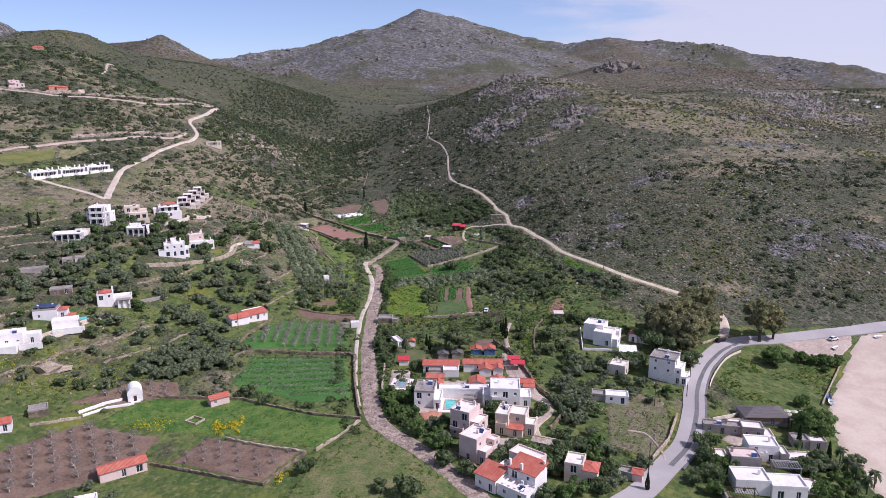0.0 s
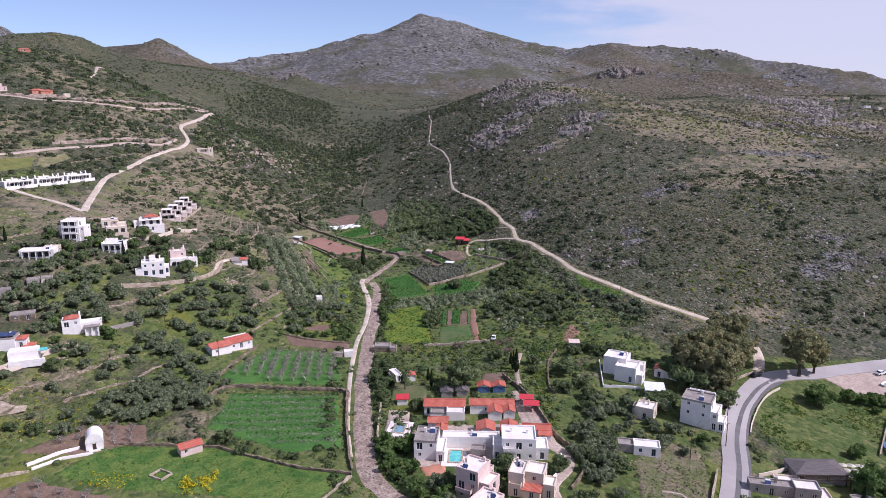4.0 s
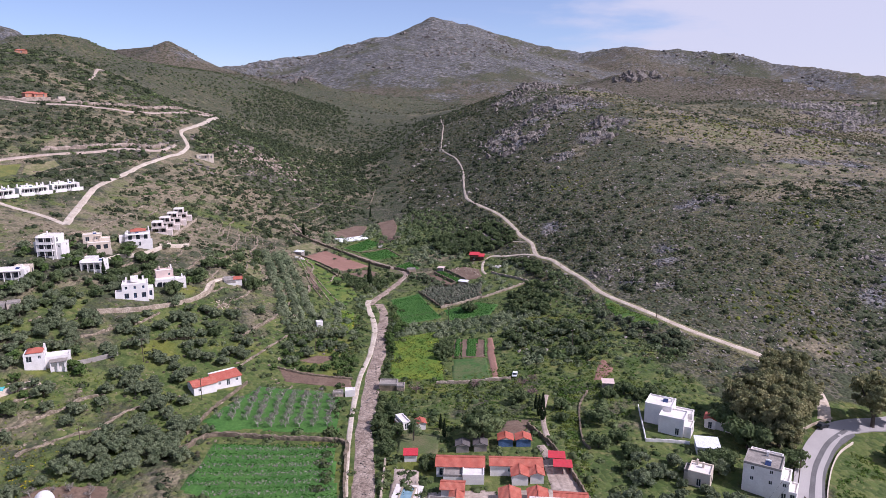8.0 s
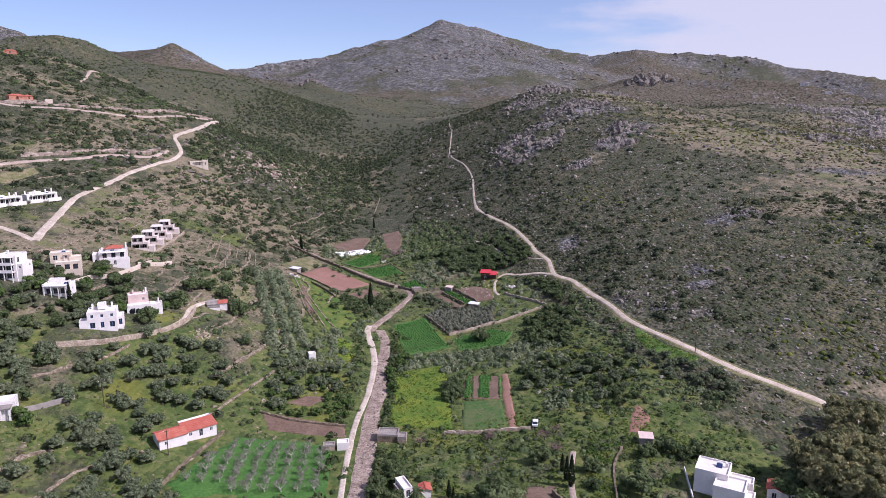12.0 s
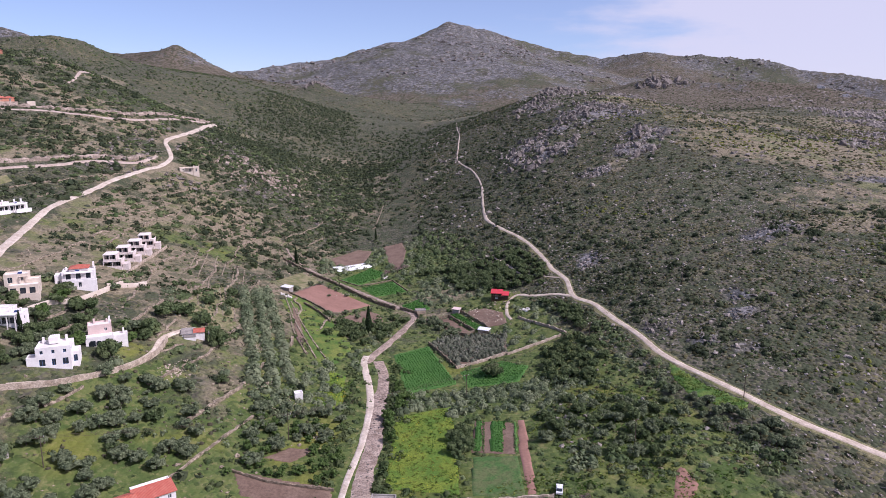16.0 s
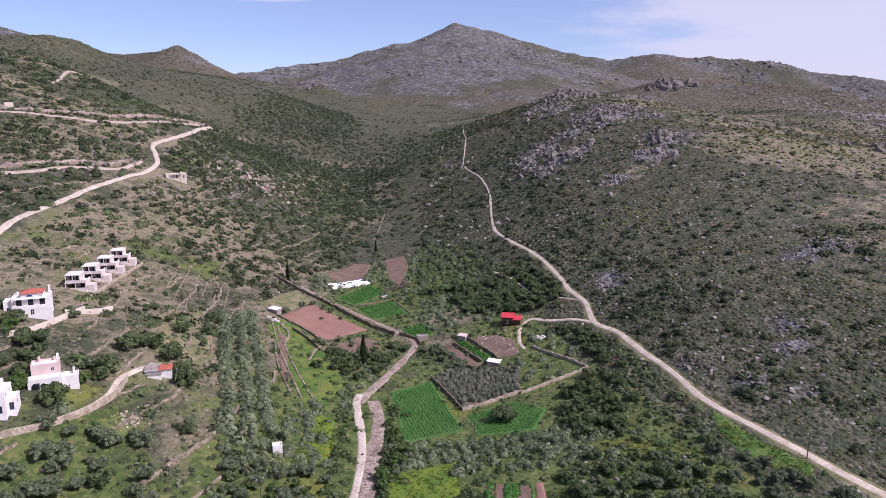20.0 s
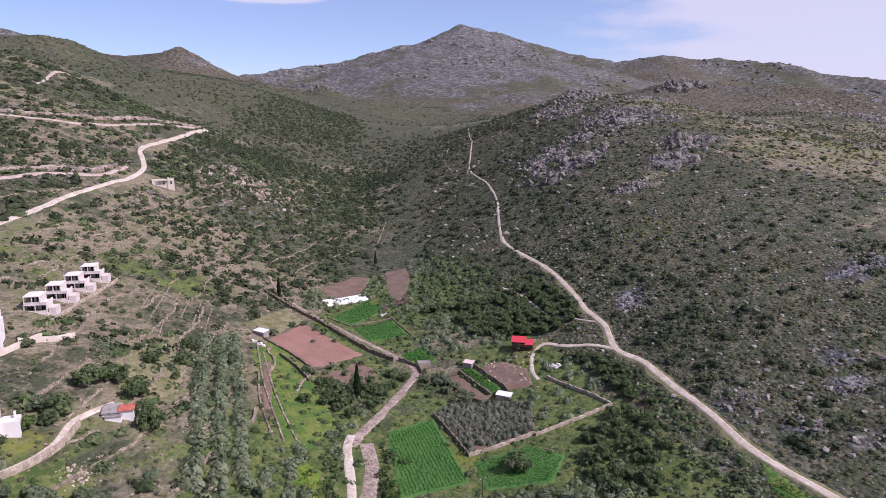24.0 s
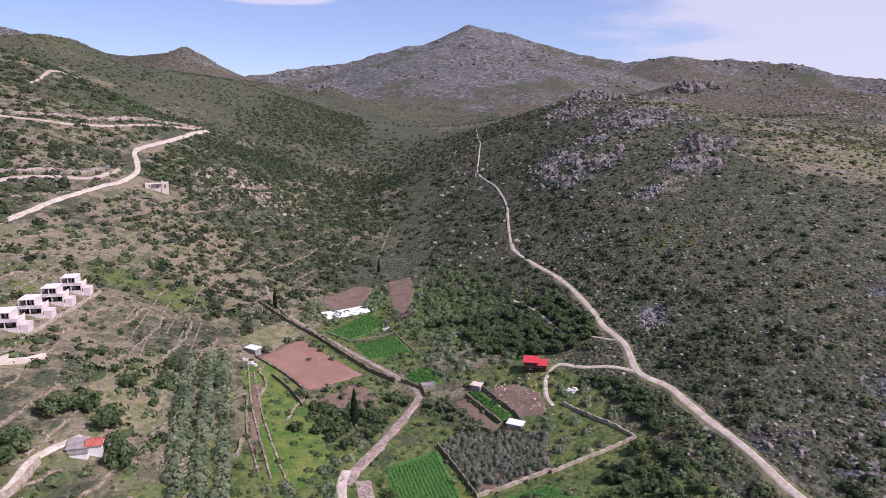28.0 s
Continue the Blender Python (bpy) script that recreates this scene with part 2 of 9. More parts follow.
mat("red_soil", (0.30, 0.165, 0.125), (0.25, 0.135, 0.10), size=9, grain=0.9, dark=0.85, bump=0.06)
mat("rubble", (0.33, 0.265, 0.195), (0.15, 0.12, 0.082), size=1.4, grain=0.5, dark=0.5, bump=0.2)
mat("dry_stone", (0.25, 0.19, 0.135), (0.11, 0.09, 0.062), size=1.6, grain=0.4, dark=0.5, bump=0.15)
mat("pale_stone", (0.47, 0.385, 0.30), (0.30, 0.235, 0.175), size=2.0, grain=0.45, dark=0.6, bump=0.08)
mat("boulder", (0.240, 0.208, 0.184), (0.105, 0.090, 0.078), size=2.0, grain=0.6, dark=0.5, bump=0.25)
mat("grey_rock", (0.350, 0.308, 0.270), (0.175, 0.150, 0.130), size=1.6, grain=0.5, dark=0.55, bump=0.2)
mat("terracotta_plaster", (0.52, 0.235, 0.150), (0.44, 0.20, 0.13), size=2.0, grain=0.4, dark=0.85)
mat("cut_earth", (0.42, 0.335, 0.275), (0.235, 0.185, 0.145), size=5, grain=0.8, dark=0.6, bump=0.2)
mat("white_plaster", (0.83, 0.785, 0.755), (0.75, 0.70, 0.67), size=3.0, grain=0.5, dark=0.93, bump=0.01)
mat("cream_plaster", (0.66, 0.57, 0.47), (0.60, 0.50, 0.41), size=3.0, grain=0.5, dark=0.92, bump=0.01)
mat("pink_plaster", (0.68, 0.53, 0.48), (0.61, 0.46, 0.42), size=3.0, grain=0.5, dark=0.92, bump=0.01)
mat("raw_render", (0.70, 0.61, 0.57), (0.60, 0.51, 0.47), size=3.0, grain=0.5, dark=0.88, bump=0.02)
mat("grey_render", (0.36, 0.32, 0.29), (0.28, 0.25, 0.23), size=3.0, grain=0.5, dark=0.85)
mat("roof_screed", (0.80, 0.735, 0.69), (0.68, 0.615, 0.57), size=3.5, grain=0.6, dark=0.9)
mat("worn_roof", (0.34, 0.30, 0.27), (0.24, 0.21, 0.19), size=2.5, grain=0.5)
mat("slate_roof", (0.115, 0.10, 0.10), (0.15, 0.13, 0.125), size=2.0, grain=0.3, stretch=(1, 6, 1))
mat("red_tin", (0.58, 0.045, 0.06), (0.50, 0.05, 0.06), size=3.0, grain=0.5, dark=0.85, rough_=0.5)
mat("dark_wood", (0.07, 0.045, 0.03), size=1.0, grain=0.2)
mat("pole_wood", (0.10, 0.075, 0.055), size=1.5, grain=0.2)
mat("bark", (0.115, 0.09, 0.07), (0.075, 0.06, 0.048), size=0.8, grain=0.15, bump=0.05)
mat("limewash", (0.55, 0.50, 0.45), (0.30, 0.25, 0.21), size=0.8, grain=0.15, bump=0.03)
mat("twig_grey", (0.21, 0.165, 0.145), (0.15, 0.12, 0.105), size=3, grain=0.3)
mat("blue_paint", (0.10, 0.17, 0.32), size=1.0)
mat("window_frame", (0.72, 0.71, 0.70), size=0.8)
mat("steel", (0.35, 0.35, 0.36), rough_=0.4, size=1.0)
mat("white_sheet", (0.80, 0.80, 0.80), (0.7, 0.7, 0.7), size=1.5, rough_=0.4)
mat("black_paint", (0.015, 0.015, 0.017), rough_=0.3, size=1.0)
mat("canvas_cream", (0.62, 0.57, 0.47), size=1.0)


def tile_mat():
    t, b = start("roof_tile", 0.8)
    stain = ramp_node(t, noise_node(t, 1.8, 5, 0.6), 0.3, 0.7)
    base = mix_node(t, "MIX", stain, (0.44, 0.120, 0.080), (0.52, 0.195, 0.135))
    info = t.nodes.new("ShaderNodeObjectInfo")
    base = mix_node(t, "MIX", ramp_node(t, info.outputs["Random"], 0.0, 1.0, 0.0, 0.35), base, (0.46, 0.085, 0.065))
    wave = t.nodes.new("ShaderNodeTexWave")
    wave.inputs["Scale"].default_value = 1.1
    wave.inputs["Distortion"].default_value = 0.6
    co = t.nodes.new("ShaderNodeTexCoord")
    t.links.new(co.outputs["Object"], wave.inputs["Vector"])
    base = mix_node(t, "MULTIPLY", ramp_node(t, wave.outputs["Fac"], 0.0, 0.5, 0.45, 0.0), base, (0.45, 0.42, 0.40))
    t.links.new(base, b.inputs["Base Color"])
    bump_node(t, b, wave.outputs["Fac"], 0.5, 0.06)


def glass_mat():
    t, b = start("dark_glass", 0.08)
    b.inputs["Base Color"].default_value = (0.03, 0.037, 0.045, 1)
    b.inputs["Specular IOR Level"].default_value = 0.5
    t, b = start("solar_glass", 0.15)
    base = mix_node(t, "MIX", noise_node(t, 1.5), (0.025, 0.04, 0.11), (0.05, 0.07, 0.16))
    t.links.new(base, b.inputs["Base Color"])
    t, b = start("pool_water", 0.05)
    base = mix_node(t, "MIX", ramp_node(t, noise_node(t, 1.2), 0.35, 0.65), (0.07, 0.42, 0.42), (0.16, 0.55, 0.52))
    t.links.new(base, b.inputs["Base Color"])
    t, b = start("pale_water", 0.05)
    base = mix_node(t, "MIX", ramp_node(t, noise_node(t, 1.5), 0.35, 0.65), (0.16, 0.27, 0.33), (0.24, 0.36, 0.41))
    t.links.new(base, b.inputs["Base Color"])


tile_mat()
glass_mat()
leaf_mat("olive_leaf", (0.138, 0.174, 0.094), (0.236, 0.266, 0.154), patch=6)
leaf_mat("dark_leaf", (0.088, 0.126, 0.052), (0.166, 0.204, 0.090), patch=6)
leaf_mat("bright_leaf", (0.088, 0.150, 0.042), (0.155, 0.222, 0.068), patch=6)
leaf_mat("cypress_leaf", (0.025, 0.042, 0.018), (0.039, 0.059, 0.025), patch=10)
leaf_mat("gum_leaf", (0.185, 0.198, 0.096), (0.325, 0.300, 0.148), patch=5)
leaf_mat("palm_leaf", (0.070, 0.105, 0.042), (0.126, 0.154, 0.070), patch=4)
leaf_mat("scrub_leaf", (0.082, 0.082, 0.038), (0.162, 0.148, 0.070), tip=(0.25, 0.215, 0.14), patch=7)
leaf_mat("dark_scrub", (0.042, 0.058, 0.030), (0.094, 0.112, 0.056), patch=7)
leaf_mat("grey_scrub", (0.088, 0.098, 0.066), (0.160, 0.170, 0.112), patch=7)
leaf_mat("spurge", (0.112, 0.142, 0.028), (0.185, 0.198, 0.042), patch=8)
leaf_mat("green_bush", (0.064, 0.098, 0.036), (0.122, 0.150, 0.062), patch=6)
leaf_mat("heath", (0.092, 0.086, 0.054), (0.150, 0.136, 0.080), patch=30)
leaf_mat("yellow_bloom", (0.48, 0.40, 0.02), (0.62, 0.52, 0.03), patch=3)
leaf_mat("pink_bloom", (0.33, 0.20, 0.21), (0.26, 0.17, 0.16), patch=3)
leaf_mat("cactus", (0.154, 0.196, 0.105), (0.224, 0.259, 0.140), patch=4)
leaf_mat("crop_leaf", (0.046, 0.138, 0.025), (0.069, 0.184, 0.037), patch=6)
leaf_mat("grass_tuft", (0.084, 0.152, 0.029), (0.168, 0.208, 0.046), patch=8)
leaf_mat("vine_twigs", (0.23, 0.185, 0.155), (0.31, 0.255, 0.22), patch=6)
leaf_mat("bare_twigs", (0.33, 0.28, 0.245), (0.43, 0.375, 0.33), patch=6)
leaf_mat("grey_twigs", (0.120, 0.136, 0.092), (0.200, 0.208, 0.150), patch=4)
leaf_mat("twig_haze", (0.27, 0.235, 0.205), (0.37, 0.325, 0.290), patch=6)
leaf_mat("gorse", (0.180, 0.160, 0.036), (0.270, 0.215, 0.050), patch=9)

# ---- the lie of the land ----
# Spot heights, west to east in each row, rows from the beach up the valley.
SPOT_X = (-600, -400, -260, -170, -100, -40, 20, 80, 150, 240, 400, 600)
SPOT_Y = (0, 110, 200, 280, 360, 440, 540, 660, 800, 950, 1120, 1300)
SPOT_LOW = [
    (92, 59, 32, 14, 8, 7, 5, 1, -2, -4, -6, -7),
    (102, 64, 31, 11, 6, 7, 7, 4, -1, -4, -5, -7),
    (112, 69, 34, 14, 4, 6, 9, 8, -2, -4, -2, -6),
    (117, 76, 46, 31, 13, 4, 9, 13, 5, 7, 12, 3),
    (111, 80, 59, 48, 29, 5, 5, 20, 32, 38, 33, 18),
    (110, 86, 63, 43, 22, 8, 7, 25, 46, 54, 44, 34),
]
SPOT_HIGH = [
    (122, 105, 75, 43, 12, 4, 19, 44, 61, 63, 57, 47),
    (143, 137, 107, 64, 23, 15, 42, 69, 92, 85, 65, 40),
    (163, 144, 102, 51, 20, 31, 61, 88, 120, 103, 64, 33),
    (180, 127, 72, 41, 30, 45, 74, 111, 132, 108, 73, 56),
    (194, 147, 84, 60, 55, 61, 80, 106, 114, 100, 87, 85),
    (175, 161, 118, 89, 81, 79, 84, 90, 87, 82, 89, 106),
]
SPOTS = np.array(SPOT_LOW + SPOT_HIGH, float)

# Crest lines (x, y, z), each with its flank's slope and the drop of its craggy top.
MAIN_RIDGE = [(-900, 2600, 190), (-768, 2700, 230), (-676, 2800, 249), (-541, 2900, 273), (-419, 3000, 296), (-330, 3050, 328),
              (-238, 3100, 362), (-120, 3180, 368), (-58, 3230, 413), (11, 3274, 468), (83, 3300, 456), (213, 3320, 421),
              (371, 3330, 379), (525, 3300, 343), (673, 3250, 314), (856, 3182, 336), (979, 3150, 314), (1139, 3100, 296),
              (1322, 3000, 277), (1398, 2950, 246), (1515, 2850, 234), (1621, 2750, 214), (1784, 2650, 157), (2081, 2500, 52)]
CONE_RIDGE = [(-1096, 2100, 270), (-940, 2000, 247), (-821, 1950, 233), (-700, 1880, 237), (-658, 1866, 250), (-629, 1870, 236),
              (-590, 1900, 213), (-563, 1980, 195), (-472, 2000, 147)]
FAR_WEST = [(-2300, 2900, 440), (-2063, 2900, 425), (-1763, 2900, 410), (-1637, 2900, 380), (-1556, 2900, 341), (-1329, 2900, 224)]
WEST_HILL = [(-900, 900, 190), (-717, 1000, 184), (-644, 1050, 176), (-614, 1080, 178), (-594, 1100, 194), (-541, 1120, 199),
             (-522, 1150, 195), (-510, 1200, 181), (-496, 1300, 158), (-450, 1400, 135), (-376, 1400, 102)]
KNOB_RIDGE = [(-497, 1550, 150), (-402, 1600, 138), (-308, 1630, 142), (-277, 1632, 152), (-233, 1640, 129), (-183, 1650, 106), (-54, 1680, 86)]
EAST_HILLS = [(438, 2100, 152), (560, 2000, 183), (642, 1950, 165), (779, 1900, 167), (887, 1800, 149), (981, 1700, 112), (1089, 1600, 53), (1259, 1500, 12)]
CREST_HILL = [(75, 850, 96), (110, 880, 119), (125, 930, 122), (135, 980, 122), (200, 1000, 118), (260, 1010, 110), (330, 1000, 98), (420, 960, 76)]
RIDGES = [(MAIN_RIDGE, 0.28, 48), (CONE_RIDGE, 0.32, 26), (FAR_WEST, 0.5, 30), (WEST_HILL, 0.42, 22), (KNOB_RIDGE, 0.20, 16),
          (EAST_HILLS, 0.22, 20), (CREST_HILL, 0.42, 10)]


def lattice(ix, iy, seed):
    """A pseudo-random number from 0 to 1 for each whole-numbered place."""
    v = np.sin(ix * 127.1 + iy * 311.7 + seed * 74.7) * 43758.5453
    return v - np.floor(v)


def rough(x, y, size, octaves=4, seed=0):
    """Fractal value noise from -1 to 1, whose largest swells are `size` metres."""
    total, amp, norm = 0.0, 1.0, 0.0
    for k in range(octaves):
        u, v = x / size * 2 ** k + 17.3 * k, y / size * 2 ** k - 9.1 * k
        iu, iv = np.floor(u), np.floor(v)
        fu, fv = u - iu, v - iv
        fu, fv = fu * fu * (3 - 2 * fu), fv * fv * (3 - 2 * fv)
        a = lattice(iu, iv, seed) * (1 - fu) + lattice(iu + 1, iv, seed) * fu
        b = lattice(iu, iv + 1, seed) * (1 - fu) + lattice(iu + 1, iv + 1, seed) * fu
        total = total + amp * (2 * (a * (1 - fv) + b * fv) - 1)
        norm, amp = norm + amp, amp * 0.5
    return total / norm


def spline(t):
    t = np.abs(t)
    return np.where(t < 1, 2 / 3 - t * t + t ** 3 / 2, np.where(t < 2, (2 - t) ** 3 / 6, 0))


def spot_height(x, y):
    u = np.interp(x, SPOT_X, np.arange(12.0))
    v = np.interp(y, SPOT_Y, np.arange(12.0))
    z = np.zeros_like(u)
    for j in range(-1, 13):
        wv = spline(v - j)
        row = np.zeros_like(u)
        for i in range(-1, 13):
            row += spline(u - i) * SPOTS[min(max(j, 0), 11), min(max(i, 0), 11)]
        z += wv * row
    return z


def ridge_height(x, y, crest, slope, back):
    best = np.full_like(x, -1e4)
    pts = np.array(crest, float)
    for a, b in zip(pts[:-1], pts[1:]):
        dx, dy = b[0] - a[0], b[1] - a[1]
        s = np.clip(((x - a[0]) * dx + (y - a[1]) * dy) / (dx * dx + dy * dy), 0, 1)
        far = np.hypot(x - a[0] - s * dx, y - a[1] - s * dy)
        soft = 0.010 * a[1]
        far = np.sqrt(far * far + soft * soft) - soft
        best = np.maximum(best, a[2] + s * (b[2] - a[2]) - slope * far - back * (1 - np.exp(-far / (1.6 * back))))
    return best


# Rocky outcrops of the eastern hill: place, and reach across and along.
CRAGS = [(88, 856, 20, 20), (108, 876, 20, 18), (134, 886, 22, 14), (100, 828, 16, 14), (116, 762, 18, 20), (136, 760, 20, 34), (150, 728, 16, 14), (122, 728, 14, 12), (58, 690, 7, 26), (70, 712, 12, 30), (92, 730, 16, 18), (84, 668, 16, 14), (66, 652, 9, 8),
         (130, 620, 14, 12), (150, 652, 16, 16), (100, 594, 12, 8), (150, 990, 40, 18), (185, 860, 22, 24), (72, 470, 7, 9), (102, 358, 8, 5), (80, 385, 7, 7), (112, 383, 9, 7), (117, 398, 7, 8), (92, 367, 6, 5), (150, 450, 12, 8), (161, 455, 8, 8),
         (202, 339, 13, 9), (226, 338, 12, 12), (184, 333, 9, 7), (204, 360, 12, 8), (258, 533, 22, 10), (252, 470, 12, 11), (288, 530, 12, 12), (310, 668, 12, 14), (446, 890, 22, 16)]


def crag_share(x, y):
    s = 0.0
    for cx, cy, sx, sy in CRAGS:
        s = np.maximum(s, np.exp(-(((x - cx) / sx) ** 2 + ((y - cy) / sy) ** 2)))
    return s


def height(x, y):
    x, y = np.asarray(x, float), np.asarray(y, float)
    z = spot_height(x, y)
    swell = rough(x, y, 420, 5, 3)
    for crest, slope, back in RIDGES:
        r = ridge_height(x, y, crest, slope, back)
        far = np.clip((y - 900) / 900, 0, 1)
        r = r + far * swell * 26 * np.clip((crest[len(crest) // 2][2] - r) / 60, 0, 1)
        k = 5.0
        m = np.maximum(z, r)
        z = m + k * np.log(np.exp((z - m) / k) + np.exp((r - m) / k))
    slope_side = np.clip((np.abs(x + 15) - 55) / 90, 0, 1) * np.clip((y - 150) / 120, 0, 1)
    z = z + slope_side * (rough(x, y, 60, 4, 7) * 1.6 + rough(x, y, 14, 3, 9) * 0.35)
    craggy = crag_share(x, y) * np.clip((y - 480) / 160, 0.22, 1)
    z = z + craggy * (8.5 * np.abs(rough(x, y, 24, 4, 41)) ** 0.7 - 1.2)
    peaky = np.clip((y - 1700) / 900, 0, 1)
    z = z + peaky * (13.0 * (np.abs(rough(x, y, 90, 5, 51)) - 0.25) - 34.0 * np.clip(0.16 - np.abs(rough(x, y, 330, 3, 52)), 0, 1))
    # the western hill swells out above the cut road
    z = z + 19.0 * np.exp(-((x + 370) / 70) ** 2 - ((y - 775) / 100) ** 2)
    # the sea's shelf and the beach run flat
    return np.maximum(z, -6.0 + 0 * z)

# ---- the ground sheet ----
def sheet_rows():
    ys, y, step = [-200.0], -200.0, 6.0
    while y < 4800:
        step = 7.0 if y < 60 else (2.6 if y < 620 else 2.6 + (y - 620) * 0.0085)
        y += step
        ys.append(y)
    return np.array(ys)


def half_width(y):
    return 260 + 0.78 * np.clip(y + 60, 0, None)


ROWS = sheet_rows()
COLS = np.linspace(-1, 1, 421)
gy = np.repeat(ROWS[:, None], len(COLS), 1)
gx = COLS[None, :] * half_width(ROWS)[:, None]
gz = height(gx, gy)
nr, nc = gx.shape
idx = np.arange(nr * nc).reshape(nr, nc)
quads = np.stack([idx[:-1, :-1], idx[:-1, 1:], idx[1:, 1:], idx[1:, :-1]], -1).reshape(-1, 4)


def grid_mesh(name, co, faces):
    """A mesh from arrays of corners and quads."""
    me = bpy.data.meshes.new(name)
    n = faces.shape[1]
    me.vertices.add(len(co))
    me.vertices.foreach_set("co", np.ascontiguousarray(co, np.float32).ravel())
    me.loops.add(faces.size)
    me.loops.foreach_set("vertex_index", np.ascontiguousarray(faces, np.int32).ravel())
    me.polygons.add(len(faces))
    me.polygons.foreach_set("loop_start", np.arange(0, faces.size, n, dtype=np.int32))
    me.polygons.foreach_set("loop_total", np.full(len(faces), n, np.int32))
    me.update(calc_edges=True)
    return me


ground_mesh = grid_mesh("ground", np.stack([gx, gy, gz], -1).reshape(-1, 3), quads)
ground_mesh.shade_smooth()
ground = tagged(new("ground", ground_mesh), "green and brown scrub-covered valley floor and hillsides", "ground", kind="structure")
ground.data.materials.append(MAT["scrub_earth"])


def lie(x, y):
    """The height of the ground sheet at many places."""
    x, y = np.asarray(x, float), np.asarray(y, float)
    r = np.clip(np.searchsorted(ROWS, y) - 1, 0, nr - 2)
    v = (y - ROWS[r]) / (ROWS[r + 1] - ROWS[r])
    out = 0.0
    for k, w in ((0, 1 - v), (1, v)):
        c = (x / half_width(ROWS[r + k]) + 1) / 2 * (nc - 1)
        i = np.clip(np.floor(c).astype(int), 0, nc - 2)
        f = np.clip(c - i, 0, 1)
        out = out + w * (gz[r + k, i] * (1 - f) + gz[r + k, i + 1] * f)
    return out


# ---- land cover ----
def step(v, lo, hi):
    k = np.clip((v - lo) / (hi - lo), 0, 1)
    return k * k * (3 - 2 * k)


def floor_share(x, y):
    """1 on the green valley floor and the lower western terraces, 0 on the hills."""
    east = np.interp(y, (120, 250, 330, 430, 520, 600), (125, 97, 75, 45, 10, -30))
    west = np.interp(y, (120, 250, 330, 430, 520, 620), (-210, -200, -160, -110, -95, -80))
    return step(x, west - 30, west + 30) * (1 - step(x, east - 12, east + 12)) * (1 - step(y, 540, 640))


def cover(x, y):
    base = floor_share(x, y)
    drift = rough(x, y, 45, 4, 21)
    upland = 1 - step(x, -75, -45)
    low_west = upland * (1 - step(y, 300, 400))
    grass = np.clip(base * (0.70 - 0.36 * upland + 0.10 * low_west + 0.60 * drift), 0, 1)
    beachside = step(x, 85, 110) * (1 - step(y, 262, 275))
    grass = np.maximum(grass, 0.75 * beachside)
    west = (1 - step(x, -70, -30)) * step(y, 280, 380) * (1 - step(y, 950, 1150))
    dry = np.clip(west * (0.50 - 0.14 * step(y, 480, 600) + 0.7 * drift), 0, 1)
    dry = dry + 0.26 * np.exp(-((x + 130) / 45) ** 2 - ((y - 530) / 90) ** 2)
    dry = np.maximum(dry, base * np.clip(0.46 + 0.6 * rough(x, y, 30, 3, 5), 0, 1))
    dry = np.maximum(dry, step(x + 0.3 * (y - 600), 60, 230) * step(y, 320, 520) * np.clip(0.47 + 0.55 * rough(x, y, 90, 4, 27), 0, 1) * (1 - step(y, 1300, 1500)))
    dry = np.maximum(dry, step(x, 60, 120) * step(y, 270, 300) * (1 - step(y, 700, 900)) * np.clip(0.10 + 0.26 * step(x, 110, 200) + 0.8 * rough(x, y, 60, 4, 28), 0, 1))
    west_green = (1 - step(x, -70, -30)) * (1 - step(y, 480, 640)) * (1 - base)
    grass = np.maximum(grass, west_green * np.clip(0.24 + 0.7 * rough(x, y, 55, 3, 23), 0, 1))
    heath = step(y, 1380, 1600) * np.clip(0.55 - (0.45 - 0.40 * step(x, 200, 600)) * step(y, 2200, 2700) + 0.5 * rough(x, y, 300, 3, 37), 0, 1)
    rock = 0.20 + 0.34 * rough(x, y, 130, 5, 33) + 0.16 * step(y, 1500, 2000) + (0.34 + 0.36 * rough(x, y, 110, 5, 36)) * step(y, 2150, 2700) * (1 - 0.75 * step(x, 300, 800)) + 0.25 * rough(x, y, 60, 4, 35) * step(y, 1400, 1900)
    rock = rock + 0.55 * crag_share(x, y)
    rock = rock * (1 - base)
    return np.clip(np.stack([grass, dry, rock, heath], -1), 0, 1)


cov = np.ones((nr * nc, 4), np.float32)
cov[:] = cover(gx.ravel(), gy.ravel())
ground_mesh.color_attributes.new("cover", "FLOAT_COLOR", "POINT").data.foreach_set("color", cov.ravel())

# ---- roads, fields and walls: laid on the ground sheet ----
def part(name, bm, material, parent=None, label=""):
    me = bpy.data.meshes.new(name)
    bm.to_mesh(me)
    bm.free()
    me.materials.append(MAT[material])
    ob = new(name, me)
    ob.parent = parent
    if label:
        ob["label"] = label
    return ob


def smooth_line(pts, step_):
    """A rounded line through the given plan points, one point every `step_` metres."""
    p = np.array(pts, float)[:, :2]
    p = np.vstack([2 * p[0] - p[1], p, 2 * p[-1] - p[-2]])
    out = []
    for i in range(1, len(p) - 2):
        n = max(2, int(np.hypot(*(p[i + 1] - p[i])) / step_))
        t = np.linspace(0, 1, n, endpoint=False)[:, None]
        a, b, c, e = p[i - 1], p[i], p[i + 1], p[i + 2]
        out.append(0.5 * (2 * b + (c - a) * t + (2 * a - 5 * b + 4 * c - e) * t ** 2 + (3 * b - a - 3 * c + e) * t ** 3))
    return np.vstack(out + [p[-2:-1]])


BUSY = []   # plan discs and polygons where no wild plant grows


def side_of(line):
    d = np.gradient(line, axis=0)
    d /= np.maximum(np.hypot(d[:, 0], d[:, 1]), 1e-6)[:, None]
    return np.stack([d[:, 1], -d[:, 0]], -1)


